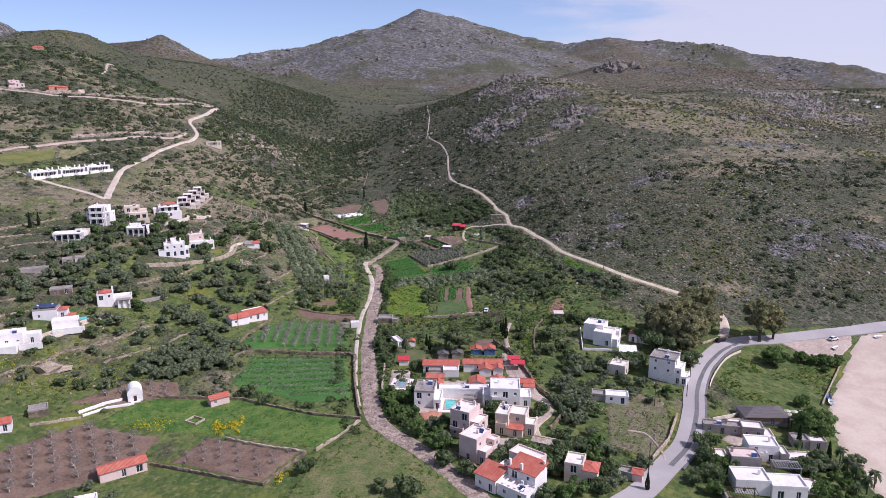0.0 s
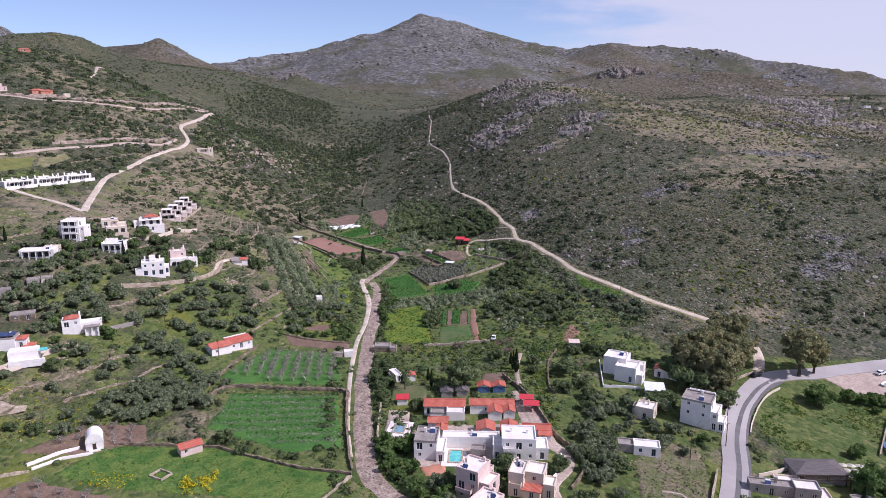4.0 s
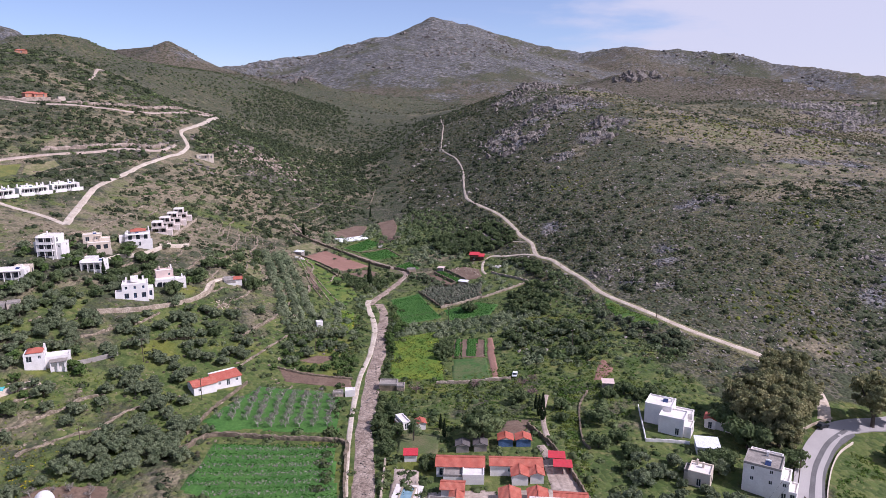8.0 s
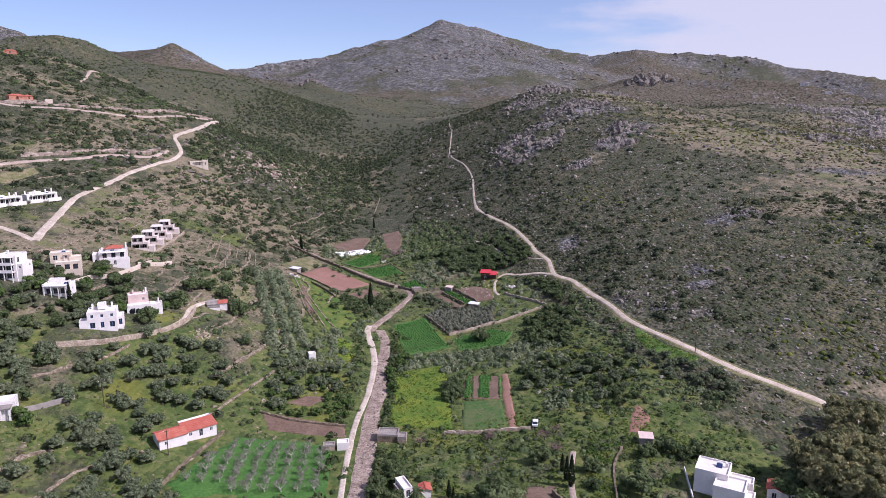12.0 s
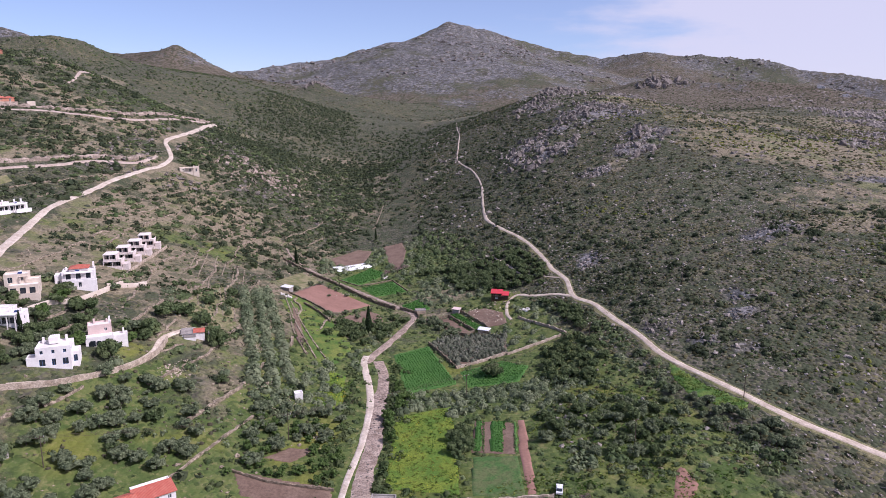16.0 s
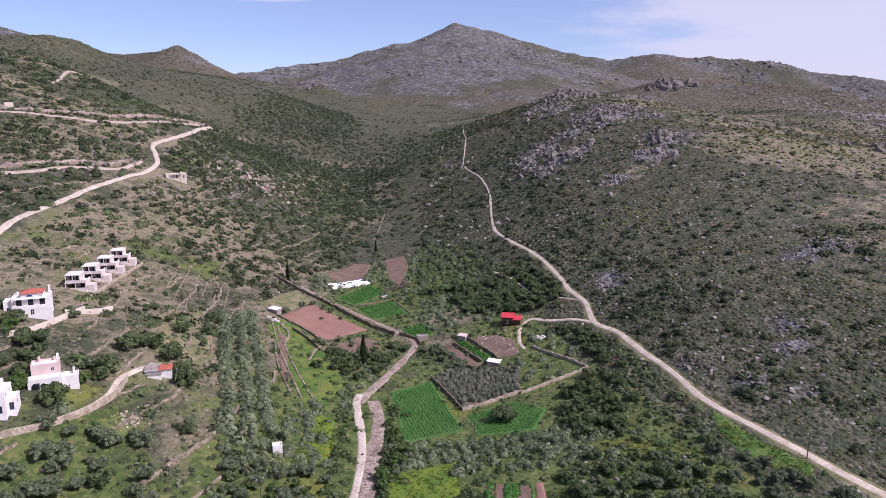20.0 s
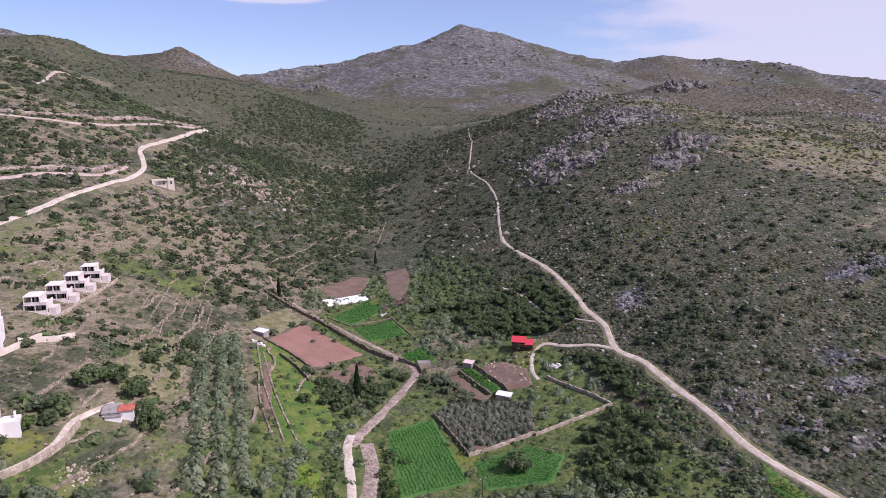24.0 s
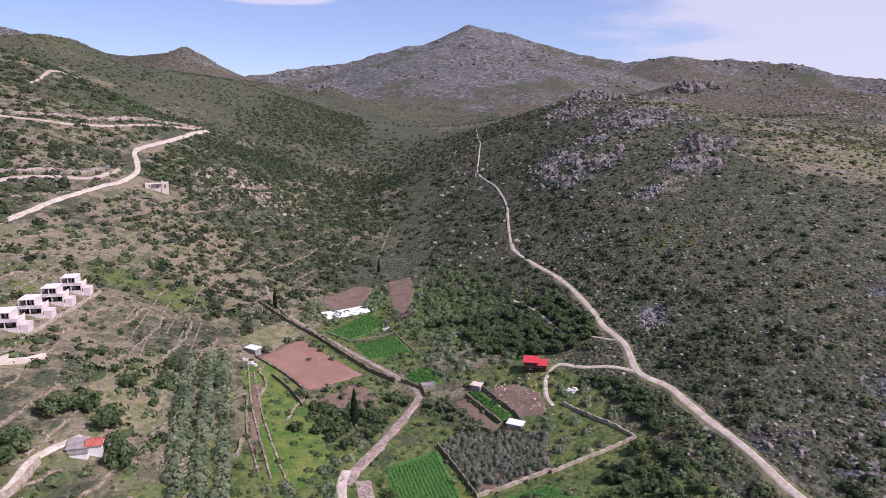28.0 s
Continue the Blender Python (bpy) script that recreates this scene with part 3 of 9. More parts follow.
def ribbon(name, pts, width, material, lift=0.22, step_=2.2, ragged=0.25, seed=1, across=6, firm=False):
    """A road of real thickness that follows the ground."""
    line = smooth_line(pts, step_)
    side = side_of(line)
    n = len(line)
    wob = rough(line[:, 0], line[:, 1], 6, 3, seed) * ragged
    wob2 = rough(line[:, 0], line[:, 1], 6, 3, seed + 5) * ragged
    cols = []
    for k in range(across + 1):
        f = k / across - 0.5
        w = np.interp(np.linspace(0, 1, n), np.linspace(0, 1, len(width)), width) if isinstance(width, (tuple, list)) else np.full(n, width)
        off = f * w + (wob if k == 0 else (wob2 if k == across else 0))
        q = line + side * off[:, None]
        cols.append(q)
    top = np.stack(cols, 1)
    mid = lie(line[:, 0], line[:, 1])[:, None]
    zt = lie(top[..., 0], top[..., 1])
    zt = np.maximum(zt, 0.88 * zt + 0.12 * mid) + lift + 0.0012 * np.clip(line[:, 1:2] - 480, 0, None)
    if not firm:
        # a dirt track's worn edges run out into the ground
        zt[:, 0] -= 1.5 * lift
        zt[:, -1] -= 1.5 * lift
    skirt_l = np.concatenate([top[:, :1], (zt[:, :1] - 1.2)[..., None]], -1)
    skirt_r = np.concatenate([top[:, -1:], (zt[:, -1:] - 1.2)[..., None]], -1)
    deck = np.concatenate([top, zt[..., None]], -1)
    v = np.concatenate([skirt_l, deck[:, :1], deck, deck[:, -1:], skirt_r], 1)
    m = v.shape[1]
    ii = np.arange(n * m).reshape(n, m)
    f = np.stack([ii[:-1, :-1], ii[:-1, 1:], ii[1:, 1:], ii[1:, :-1]], -1)
    f = np.delete(f, [1, m - 3], 1).reshape(-1, 4)
    me = grid_mesh(name, v.reshape(-1, 3), f)
    me.materials.append(MAT[material])
    for q, w in zip(line[::2], np.interp(np.linspace(0, 1, n), np.linspace(0, 1, len(width)), width)[::2] if isinstance(width, (tuple, list)) else [width] * n):
        BUSY.append((q[0], q[1], w / 2 + 0.7))
    return new(name, me)


POLYS = []


def inside(x, y, poly):
    x, y = np.asarray(x, float), np.asarray(y, float)
    hit = np.zeros(x.shape, bool)
    p = np.array(poly, float)
    for (x0, y0), (x1, y1) in zip(p[:, :2], np.roll(p[:, :2], -1, 0)):
        c = ((y0 > y) != (y1 > y)) & (x < (x1 - x0) * (y - y0) / (y1 - y0 + 1e-12) + x0)
        hit ^= c
    return hit


def plot(name, poly, material, lift=0.15, cell=1.6, label="", category="field", keep_clear=True, furrow=0.0, along=0.0, pitch=1.5):
    """A field: its own sheet with an uneven edge, a little above the ground."""
    p = np.array(poly, float)
    if min(p.max(0) - p.min(0)) < 26:
        cell = min(cell, 0.8)
    x0, y0 = p.min(0) - 1
    x1, y1 = p.max(0) + 1
    xs, ys = np.arange(x0, x1, cell), np.arange(y0, y1, cell)
    X, Y = np.meshgrid(xs, ys)
    ok = inside(X, Y, poly)
    idx_ = np.arange(X.size).reshape(X.shape)
    q = ok[:-1, :-1] | ok[:-1, 1:] | ok[1:, 1:] | ok[1:, :-1]
    # corners outside the outline are drawn in to its nearest edge
    ox, oy = X[~ok], Y[~ok]
    best = np.full(ox.shape, 1e9)
    nx_, ny_ = ox.copy(), oy.copy()
    for a, b in zip(p, np.roll(p, -1, 0)):
        e = b - a
        s_ = np.clip(((ox - a[0]) * e[0] + (oy - a[1]) * e[1]) / (e @ e), 0, 1)
        cx_, cy_ = a[0] + s_ * e[0], a[1] + s_ * e[1]
        dd = (ox - cx_) ** 2 + (oy - cy_) ** 2
        near = dd < best
        best = np.where(near, dd, best)
        nx_, ny_ = np.where(near, cx_, nx_), np.where(near, cy_, ny_)
    X[~ok], Y[~ok] = nx_ + rough(nx_, ny_, 4, 3, 3) * 0.55, ny_ + rough(nx_, ny_, 4, 3, 8) * 0.55
    Z = lie(X, Y) + np.where(ok, lift, -0.22)
    if furrow:
        u = X * math.cos(along) + Y * math.sin(along)
        Z = Z + furrow * np.sin(u * 2 * math.pi / pitch)
    f = np.stack([idx_[:-1, :-1], idx_[:-1, 1:], idx_[1:, 1:], idx_[1:, :-1]], -1)[q]
    used, inv = np.unique(f, return_inverse=True)
    co = np.stack([X, Y, Z], -1).reshape(-1, 3)[used]
    me = grid_mesh(name, co, inv.reshape(-1, 4))
    me.shade_smooth()
    me.materials.append(MAT[material])
    if keep_clear:
        POLYS.append(np.array(poly, float))
    return tagged(new(name, me), label, category, kind="structure")


# roads and tracks
tagged(ribbon("road_track", [(123, 290), (119, 298), (113, 304), (104, 313), (94, 327), (85, 343), (77, 360), (73, 381), (68, 403), (64, 421),
                      (58, 434), (58, 455), (54, 473), (51, 496), (45, 524), (35, 553), (27, 581), (26, 616), (27, 661), (22, 717),
                      (11, 770), (12, 820), (15, 899), (14, 1000), (15, 1152)], (3.2, 2.7, 2.0, 1.4, 1.0, 0.8, 0.7), "pale_track", ragged=0.7, lift=0.26, step_=1.8), "pale dirt track climbing along the hillside", "road", kind="structure")
tagged(ribbon("track_shoulder", [(120.5, 294), (113, 304), (104, 313), (94, 327), (85, 343), (77, 360), (73, 381), (68, 403), (64, 421), (58, 434), (58, 455), (54, 473), (51, 496), (45, 524), (35, 553)], (5.6, 5.0, 4.2, 3.4, 2.8), "dry_grass", ragged=1.5, lift=0.13, step_=1.8), "worn earthy shoulder of the hill track", "road", kind="structure")
tagged(ribbon("road_track_low", [(123, 290), (128, 282), (126, 268), (120, 256)], 4.0, "pale_track", ragged=0.5), "pale dirt track under the eucalyptus trees", "road", kind="structure")
tagged(ribbon("road_spur", [(58, 434), (50.6, 442), (42, 446.2), (35, 452), (31.5, 450)], 1.9, "pale_track", ragged=0.5), "short dirt spur to the red-roofed hut", "road", kind="structure")
tagged(ribbon("yard_path", [(31.5, 450), (28.6, 442.6), (27.8, 431), (29, 424)], 1.6, "pale_track", ragged=0.5), "dirt path from the hut down to the yard", "road", kind="structure")
tagged(ribbon("road_cut_low", [(-275, 440), (-270, 468), (-262, 486), (-251, 511), (-240, 530), (-231, 546), (-227, 559), (-217, 576), (-206, 588), (-203, 604), (-203, 617)], (3.0, 3.0, 3.0, 2.4, 2.0), "lot_earth", ragged=0.7, lift=0.5), "pale earth road cut into the slope below the hairpin", "road", kind="structure")
tagged(ribbon("hilltop_path", [(-313, 716), (-317, 735), (-330, 772), (-335, 797), (-333, 815), (-325, 836)], (1.6, 2.2, 2.6), "lot_earth", ragged=1.0, lift=0.4), "pale path winding up the western hill", "road", kind="structure")
tagged(ribbon("hill_path", [(22, 520), (28.5, 508.6), (34.6, 491.6), (38.2, 480), (48, 468), (55.7, 459.8)], 1.0, "pale_track", ragged=0.5), "faint footpath through the scrub", "road", kind="structure")
tagged(ribbon("road_lane", [(-31, 388), (-31, 379), (-27, 360), (-25, 343), (-25, 318), (-26.5, 297), (-26.5, 280), (-25.5, 254), (-23, 224), (-20, 203)], (3.2, 2.8, 2.2, 2.0, 1.5, 1.0), "white_track", ragged=0.3), "narrow pale concrete lane beside the riverbed", "road", kind="structure")
tagged(ribbon("riverbed", [(-26, 384), (-23, 372), (-22, 349), (-21.5, 318), (-22, 300), (-21.5, 279), (-21, 255), (-19.5, 235), (-17, 211), (-14, 194), (-8, 183), (0, 173), (7, 162), (13, 152), (18, 135), (30, 90), (62, 20), (95, -110)],
       (4.4, 5.6, 6.0, 6.2, 6.0, 5.6, 5.4, 5.2, 5.0), "river_gravel", lift=0.12, ragged=1.0), "dry stony riverbed running down the valley", "road", kind="structure")
tagged(ribbon("road_upper", [(-31, 382), (-28, 391), (-23, 407), (-18, 424), (-15, 441), (-24, 454), (-37, 469), (-54, 488), (-71, 505), (-89, 527), (-98, 546)], (3.8, 3.4, 2.0, 1.5), "river_gravel", ragged=0.9), "rough stony lane between field walls", "road", kind="structure")
tagged(ribbon("road_white", [(-251, 890), (-236, 815), (-220, 742), (-214.5, 692), (-212.5, 660), (-205, 643), (-196, 624), (-194, 600), (-198, 584), (-203, 549), (-204, 515), (-203, 480), (-193, 442), (-186, 420), (-177, 393)], (4.6, 3.6, 3.0, 3.1, 3.5, 4.0), "white_track", ragged=0.6), "pale concrete road winding up the western slope", "road", kind="structure")
tagged(ribbon("road_white_spur", [(-177, 393), (-193, 402), (-215, 409), (-240, 420)], 3.5, "white_track"), "pale side road to the bungalows", "road", kind="structure")
tagged(ribbon("road_cut", [(-256, 880), (-247, 830), (-239, 716), (-249, 660), (-266, 639), (-288, 625), (-303, 611), (-341, 600), (-380, 590)], 2.8, "lot_earth", ragged=0.8), "earth road cut across the upper slope", "road", kind="structure")
tagged(ribbon("road_village", [(-95, 374), (-99, 361), (-98, 349), (-102, 337), (-112, 324), (-125, 315)], 2.3, "pale_track"), "pale village lane above a stone wall", "road", kind="structure")
tagged(ribbon("road_low_lane", [(-165, 225), (-149, 235), (-141, 242), (-132, 257), (-124, 267)], 3.4, "pale_track"), "pale lane between the lower villas", "road", kind="structure")
tagged(ribbon("road_asphalt", [(-62, -120), (-40, 20), (2, 98), (38, 138), (54, 152), (64, 163), (74, 175), (83, 192), (91, 211), (101, 229), (113, 244), (123, 252), (142, 257), (164, 262), (195, 267), (260, 275), (360, 290)], 6.6, "asphalt", lift=0.28, ragged=0.15, firm=True), "worn grey two-lane asphalt road", "road", kind="structure")
tagged(ribbon("road_repair_strip", [(66, 164), (75, 175), (84, 192), (92, 211), (102.5, 229), (114, 243), (124, 251)], 1.3, "asphalt_patch", lift=0.31, ragged=0.12, firm=True), "dark strip of asphalt repair", "road", kind="structure")
tagged(ribbon("road_worn_lane", [(68.5, 163), (77.2, 174.2), (86.2, 191.2), (94.1, 210), (104.2, 227.8), (115, 241), (125, 249.2)], 1.5, "asphalt_patch", lift=0.30, ragged=0.2, firm=True), "dark worn outer lane of the road", "road", kind="structure")
tagged(ribbon("vine_path", [(59.7, 182.1), (64.1, 181.1), (65.5, 176.8), (65.9, 169.8), (65.2, 166.2)], 0.7, "lot_earth", ragged=0.25, lift=0.34), "faint footpath across the vine terrace", "road", kind="structure")
tagged(ribbon("garden_path", [(32.9, 239.6), (32.8, 245.9), (33.2, 254.3), (34.7, 263.6), (37.0, 272.2)], 1.8, "lot_earth", ragged=0.4), "pale path beside the narrow cypresses", "road", kind="structure")
tagged(ribbon("resort_drive", [(30, 240), (32, 230), (35, 209), (39, 199), (38, 192), (33, 185), (33, 178)], (2.6, 3.4, 4.5, 3.2, 2.6), "lot_earth", ragged=0.3), "beige paved drive of the guest houses", "road", kind="structure")

# open ground by the sea
plot("sand_beach", [(180, 262), (195, 263), (280, 266), (280, -140), (112, -140), (104, 60), (118, 168), (120, 176), (127, 195), (133.5, 205.5), (158.5, 237), (170, 251)], "sand", label="pale pink sand beach raked by the wind", category="beach", cell=2.4)
plot("sand_lot", [(142, 255.5), (176, 261), (171, 252.5), (157, 240), (147, 245)], "lot_earth", label="bare earth parking ground beside the road", category="ground")

# fields of the valley floor
plot("vine_field", [(-66, 223), (-64, 247), (-28, 245), (-23, 209), (-38, 207)], "crop_green", label="green walled field planted with rows of bare vines")
plot("orchard_field", [(-71, 258), (-67, 269), (-59, 284), (-39, 284.5), (-31, 280), (-28.5, 253.5), (-57, 255), (-65, 252.5)], "crop_green", label="green field under rows of bare fruit trees")
plot("flower_meadow", [(-98, 196), (-90, 212), (-59, 212), (-20, 195), (-30, 177), (-53, 187), (-76, 190)], "meadow_green", label="green meadow dotted with yellow flowers")
plot("ploughed_vineyard", [(-122, 172), (-102, 194), (-76, 187), (-78, 175), (-87, 162), (-106, 152)], "brown_soil", label="ploughed brown soil planted with bare fruit trees", furrow=0.06, along=0.6)
plot("ploughed_plot", [(-69, 173), (-63, 187), (-34, 176), (-42, 161)], "brown_soil", label="ploughed brown plot inside low stone walls", furrow=0.06, along=0.3)
plot("pasture", [(-28, 174), (-18, 192), (-10, 181), (8, 157), (4, 146), (-36, 150)], "pasture_green", label="rough green pasture beside the dry riverbed")
plot("chapel_plot", [(-112, 205), (-98, 222), (-84, 224), (-80, 215), (-92, 206)], "brown_soil", label="bare brown plot round the white chapel")
plot("soil_strip", [(-57, 300), (-30, 296), (-28, 287), (-52, 289)], "brown_soil", label="narrow strip of bare brown soil")
plot("soil_patch", [(-51, 307), (-45, 314), (-37, 315), (-43, 306)], "brown_soil", label="small patch of dug brown soil")
plot("yellow_meadow", [(-16, 295), (-16.5, 338), (2, 346), (4, 291)], "meadow_yellow", label="yellow-green flowering meadow")
plot("bed_plot", [(7, 313), (9, 334), (22, 330), (20, 310)], "brown_soil", label="soil plot with rows of green vegetables", furrow=0.08, along=0.1)
plot("bed_strip", [(7.6, 313.5), (9.4, 333.5), (11.6, 333), (10.4, 313)], "crop_green", label="strip of close green vegetables", lift=0.34, cell=0.8)
plot("bed_strip_wide", [(12.4, 313), (14.0, 332.5), (18.2, 331.5), (16.4, 311.5)], "crop_green", label="broad strip of close green vegetables", lift=0.34, cell=0.8)
plot("bed_strip_thin", [(19.6, 311.5), (21.0, 330.5), (22.0, 330.3), (20.6, 311.3)], "crop_green", label="thin strip of green vegetables", lift=0.34, cell=0.5)
plot("soil_path_plot", [(22.5, 332), (24.8, 331), (23.2, 289), (20.5, 289), (20.5, 310)], "red_soil", label="strip of bare reddish soil beside the beds")
plot("green_plot", [(7.4, 311), (20.3, 309.5), (20.3, 288), (6.5, 290)], "seedling_green", label="small green vegetable plot")
plot("crop_field", [(-21, 392), (-7, 403), (4.5, 364), (-14, 356)], "crop_green", label="dark green crop field in close rows")
plot("crop_field_small", [(5, 375), (22, 382), (31, 374), (26, 361), (8, 360)], "crop_green", label="green crop field beside a stone wall")
plot("orchard_soil", [(-6.7, 405), (-1, 412), (15, 413), (26, 409), (24, 388), (4, 379)], "brown_soil", label="brown orchard soil inside stone walls")
plot("red_field", [(-75, 456), (-67, 486), (-36, 455), (-52, 434)], "red_soil", label="flat bare field of red-brown soil", furrow=0.04, along=0.9)
plot("garden_field", [(-58, 500), (-45, 531), (-33, 517), (-47, 491)], "crop_green", label="green vegetable field beside white sheeting")
plot("garden_field_near", [(-46, 486), (-29, 501), (-20, 480), (-36, 470)], "crop_green", label="green vegetable field in rows")
plot("garden_corner", [(-22, 456), (-13, 467), (-7, 450), (-15, 444)], "crop_green", label="small green field at the lane's end")
plot("garden_strip", [(1.8, 440.5), (5.6, 441), (15.8, 421.8), (12.9, 418)], "crop_green", label="narrow green strip inside dark walls")
plot("upper_soil", [(-70.7, 545.7), (-57.7, 572.4), (-47.8, 570.4), (-48.5, 541.5), (-64.7, 529.5)], "brown_soil", label="terrace of bare brown soil behind the crop tunnels")
plot("upper_soil_far", [(-41.6, 579.5), (-29.2, 584.4), (-25.2, 562.9), (-25.4, 522.7), (-33.8, 533.9)], "brown_soil", label="small terrace of reddish soil")
plot("under_orchard", [(-50, 420), (-48, 429), (-38, 447), (-30, 440), (-27, 425), (-38, 424)], "brown_soil", label="brown soil below the red field", keep_clear=False)
plot("resort_lawn", [(-11, 240), (-10, 252), (2, 250), (1, 238)], "lawn", label="mown pale green lawn of the guest houses")
plot("hut_yard", [(10, 442.3), (18.6, 443.5), (26.2, 434), (27, 420), (18, 419.5), (10.3, 434.6)], "brown_soil", label="bare earth yard below the red-roofed hut")
plot("soil_basin", [(-3.2, 433.8), (1.3, 435.6), (11.6, 414.8), (8.6, 412.9), (0.7, 417.8)], "brown_soil", label="sunken plot of dark bare soil inside walls")
plot("vine_slope", [(52, 174), (55, 186), (57, 196), (64, 207), (72, 206), (77, 203), (76, 194), (72.5, 182), (70, 176), (62, 168)], "vine_earth", label="dry terrace of old vines above the road", keep_clear=False)
plot("soil_wedge", [(54.4, 281.3), (59.7, 295.2), (62.0, 297.4), (63.5, 288.9), (61.3, 284.8), (56.9, 280.7)], "red_soil", label="bare wedge of reddish soil among the bushes")
plot("brown_bank", [(18, 246), (22, 256), (30, 256), (28, 244)], "brown_soil", label="heap of bare brown earth")
plot("terrace_strip", [(-77, 439), (-73, 457), (-54, 433), (-37, 396), (-40, 377), (-48, 374)], "grass_green", label="long green grass strips between olive rows", keep_clear=False)
plot("strip_soil", [(-70, 431), (-67, 433), (-57, 396), (-60, 394)], "brown_soil", label="narrow dug strip between green terraces", lift=0.2)
plot("small_vineyard", [(-87, 471), (-80, 502), (-67, 489), (-75, 460)], "dry_grass", label="small terraced vineyard beside the lane", lift=0.16)
plot("dry_terraces", [(-107, 398), (-102, 440), (-90, 420), (-84, 391), (-90, 368)], "dry_grass", label="dry straw-coloured terraces", lift=0.12, keep_clear=False)
plot("track_verge", [(76.6, 357.6), (74.8, 345.8), (75.9, 334.8), (82.2, 325.0), (89.2, 321.8), (91.5, 326.6), (83.2, 337.6)], "meadow_green", label="bright green grass verge below the dirt track")
plot("yellow_strip", [(-44, 341), (-42.5, 370), (-36, 367), (-34, 341)], "meadow_yellow", label="narrow yellow-green flowering strip", keep_clear=False, lift=0.18)
plot("yellow_field", [(-268, 452), (-257, 477), (-251, 490), (-243, 470), (-247, 450), (-250, 431), (-260, 428)], "spring_grass", label="bright yellow-green field on the upper slope")
plot("tan_patch", [(-242, 472), (-249, 489), (-242, 511), (-236, 505), (-238, 476)], "dry_grass", label="bare ochre terrace beside the field")

# ---- buildings ----
def boxed(bm, x0, x1, y0, y1, z0, z1):
    v = [bm.verts.new((x, y, z)) for z in (z0, z1) for y in (y0, y1) for x in (x0, x1)]
    for f in ((0, 2, 3, 1), (4, 5, 7, 6), (0, 1, 5, 4), (1, 3, 7, 5), (3, 2, 6, 7), (2, 0, 4, 6)):
        bm.faces.new([v[i] for i in f])


def facade(bm, origin, along, out, width, z0, z1, holes, deep=0.22):
    """A wall face with openings cut through it and the reveals of its thickness."""
    us = sorted({0.0, width, *(h[0] for h in holes), *(h[1] for h in holes)})
    zs = sorted({z0, z1, *(h[2] for h in holes), *(h[3] for h in holes)})

    def at(u, z, back=0.0):
        return bm.verts.new((origin[0] + along[0] * u - out[0] * back, origin[1] + along[1] * u - out[1] * back, z))

    for a, b in zip(us, us[1:]):
        for c, e in zip(zs, zs[1:]):
            if any(h[0] <= a and b <= h[1] and h[2] <= c and e <= h[3] for h in holes):
                continue
            bm.faces.new([at(a, c), at(b, c), at(b, e), at(a, e)])
    for h in holes:
        ring = ((h[0], h[2]), (h[1], h[2]), (h[1], h[3]), (h[0], h[3]))
        for p, q in zip(ring, ring[1:] + ring[:1]):
            bm.faces.new([at(*p), at(*p, deep), at(*q, deep), at(*q)])


SHARED = {}


def shared_mesh(key, build, material):
    if key not in SHARED:
        bm = bmesh.new()
        build(bm)
        me = bpy.data.meshes.new(key.split("|")[0])
        bm.to_mesh(me)
        bm.free()
        me.materials.append(MAT[material])
        SHARED[key] = me
    return SHARED[key]


def child(name, mesh, parent, m, label=""):
    ob = new(name, mesh)
    ob.parent = parent
    ob.matrix_basis = m
    if label:
        ob["label"] = label
    return ob


def add_window(parent, m, w, h, door=False, paint="window_frame"):
    """A window or door set back in its opening: frame and pane."""
    kind = "door" if door else "window"
    t = 0.09

    def build_frame(bm):
        boxed(bm, -w / 2, -w / 2 + t, -0.04, 0.04, 0, h)
        boxed(bm, w / 2 - t, w / 2, -0.04, 0.04, 0, h)
        boxed(bm, -w / 2 + t, w / 2 - t, -0.04, 0.04, h - t, h)
        boxed(bm, -w / 2 + t, w / 2 - t, -0.04, 0.04, 0, t)
        boxed(bm, -t / 2, t / 2, -0.035, 0.035, t, h - t)

    def build_pane(bm):
        boxed(bm, -w / 2 + t, w / 2 - t, -0.012, 0.012, t, h - t)

    tag = "%s|%.2f|%.2f|%s" % (kind, w, h, paint)
    ob = child(kind, shared_mesh(tag, build_frame, paint), parent, m)
    child("pane", shared_mesh("pane|%.2f|%.2f" % (w, h), build_pane, "dark_glass"), ob, Matrix.Identity(4))
    return ob


def auto_holes(width, h, rng, storeys, door, share=0.8, big=False):
    holes = []
    per = max(1, int(width / 3.0))
    rise = h / storeys
    for s in range(storeys):
        for k in range(per):
            u = width * (k + 0.5) / per
            if rng.random() > share:
                continue
            if door and s == 0 and k == per // 2:
                holes.append((u - 0.55, u + 0.55, 0.12, 2.2, True))
            elif big and rng.random() < 0.28:
                holes.append((u - 0.8, u + 0.8, s * rise + 0.15, s * rise + 2.2, True))
            else:
                holes.append((u - 0.42, u + 0.42, s * rise + 1.0, s * rise + 2.05, False))
    return [q for q in holes if q[0] > 0.3 and q[1] < width - 0.3 and q[3] < h - 0.2]


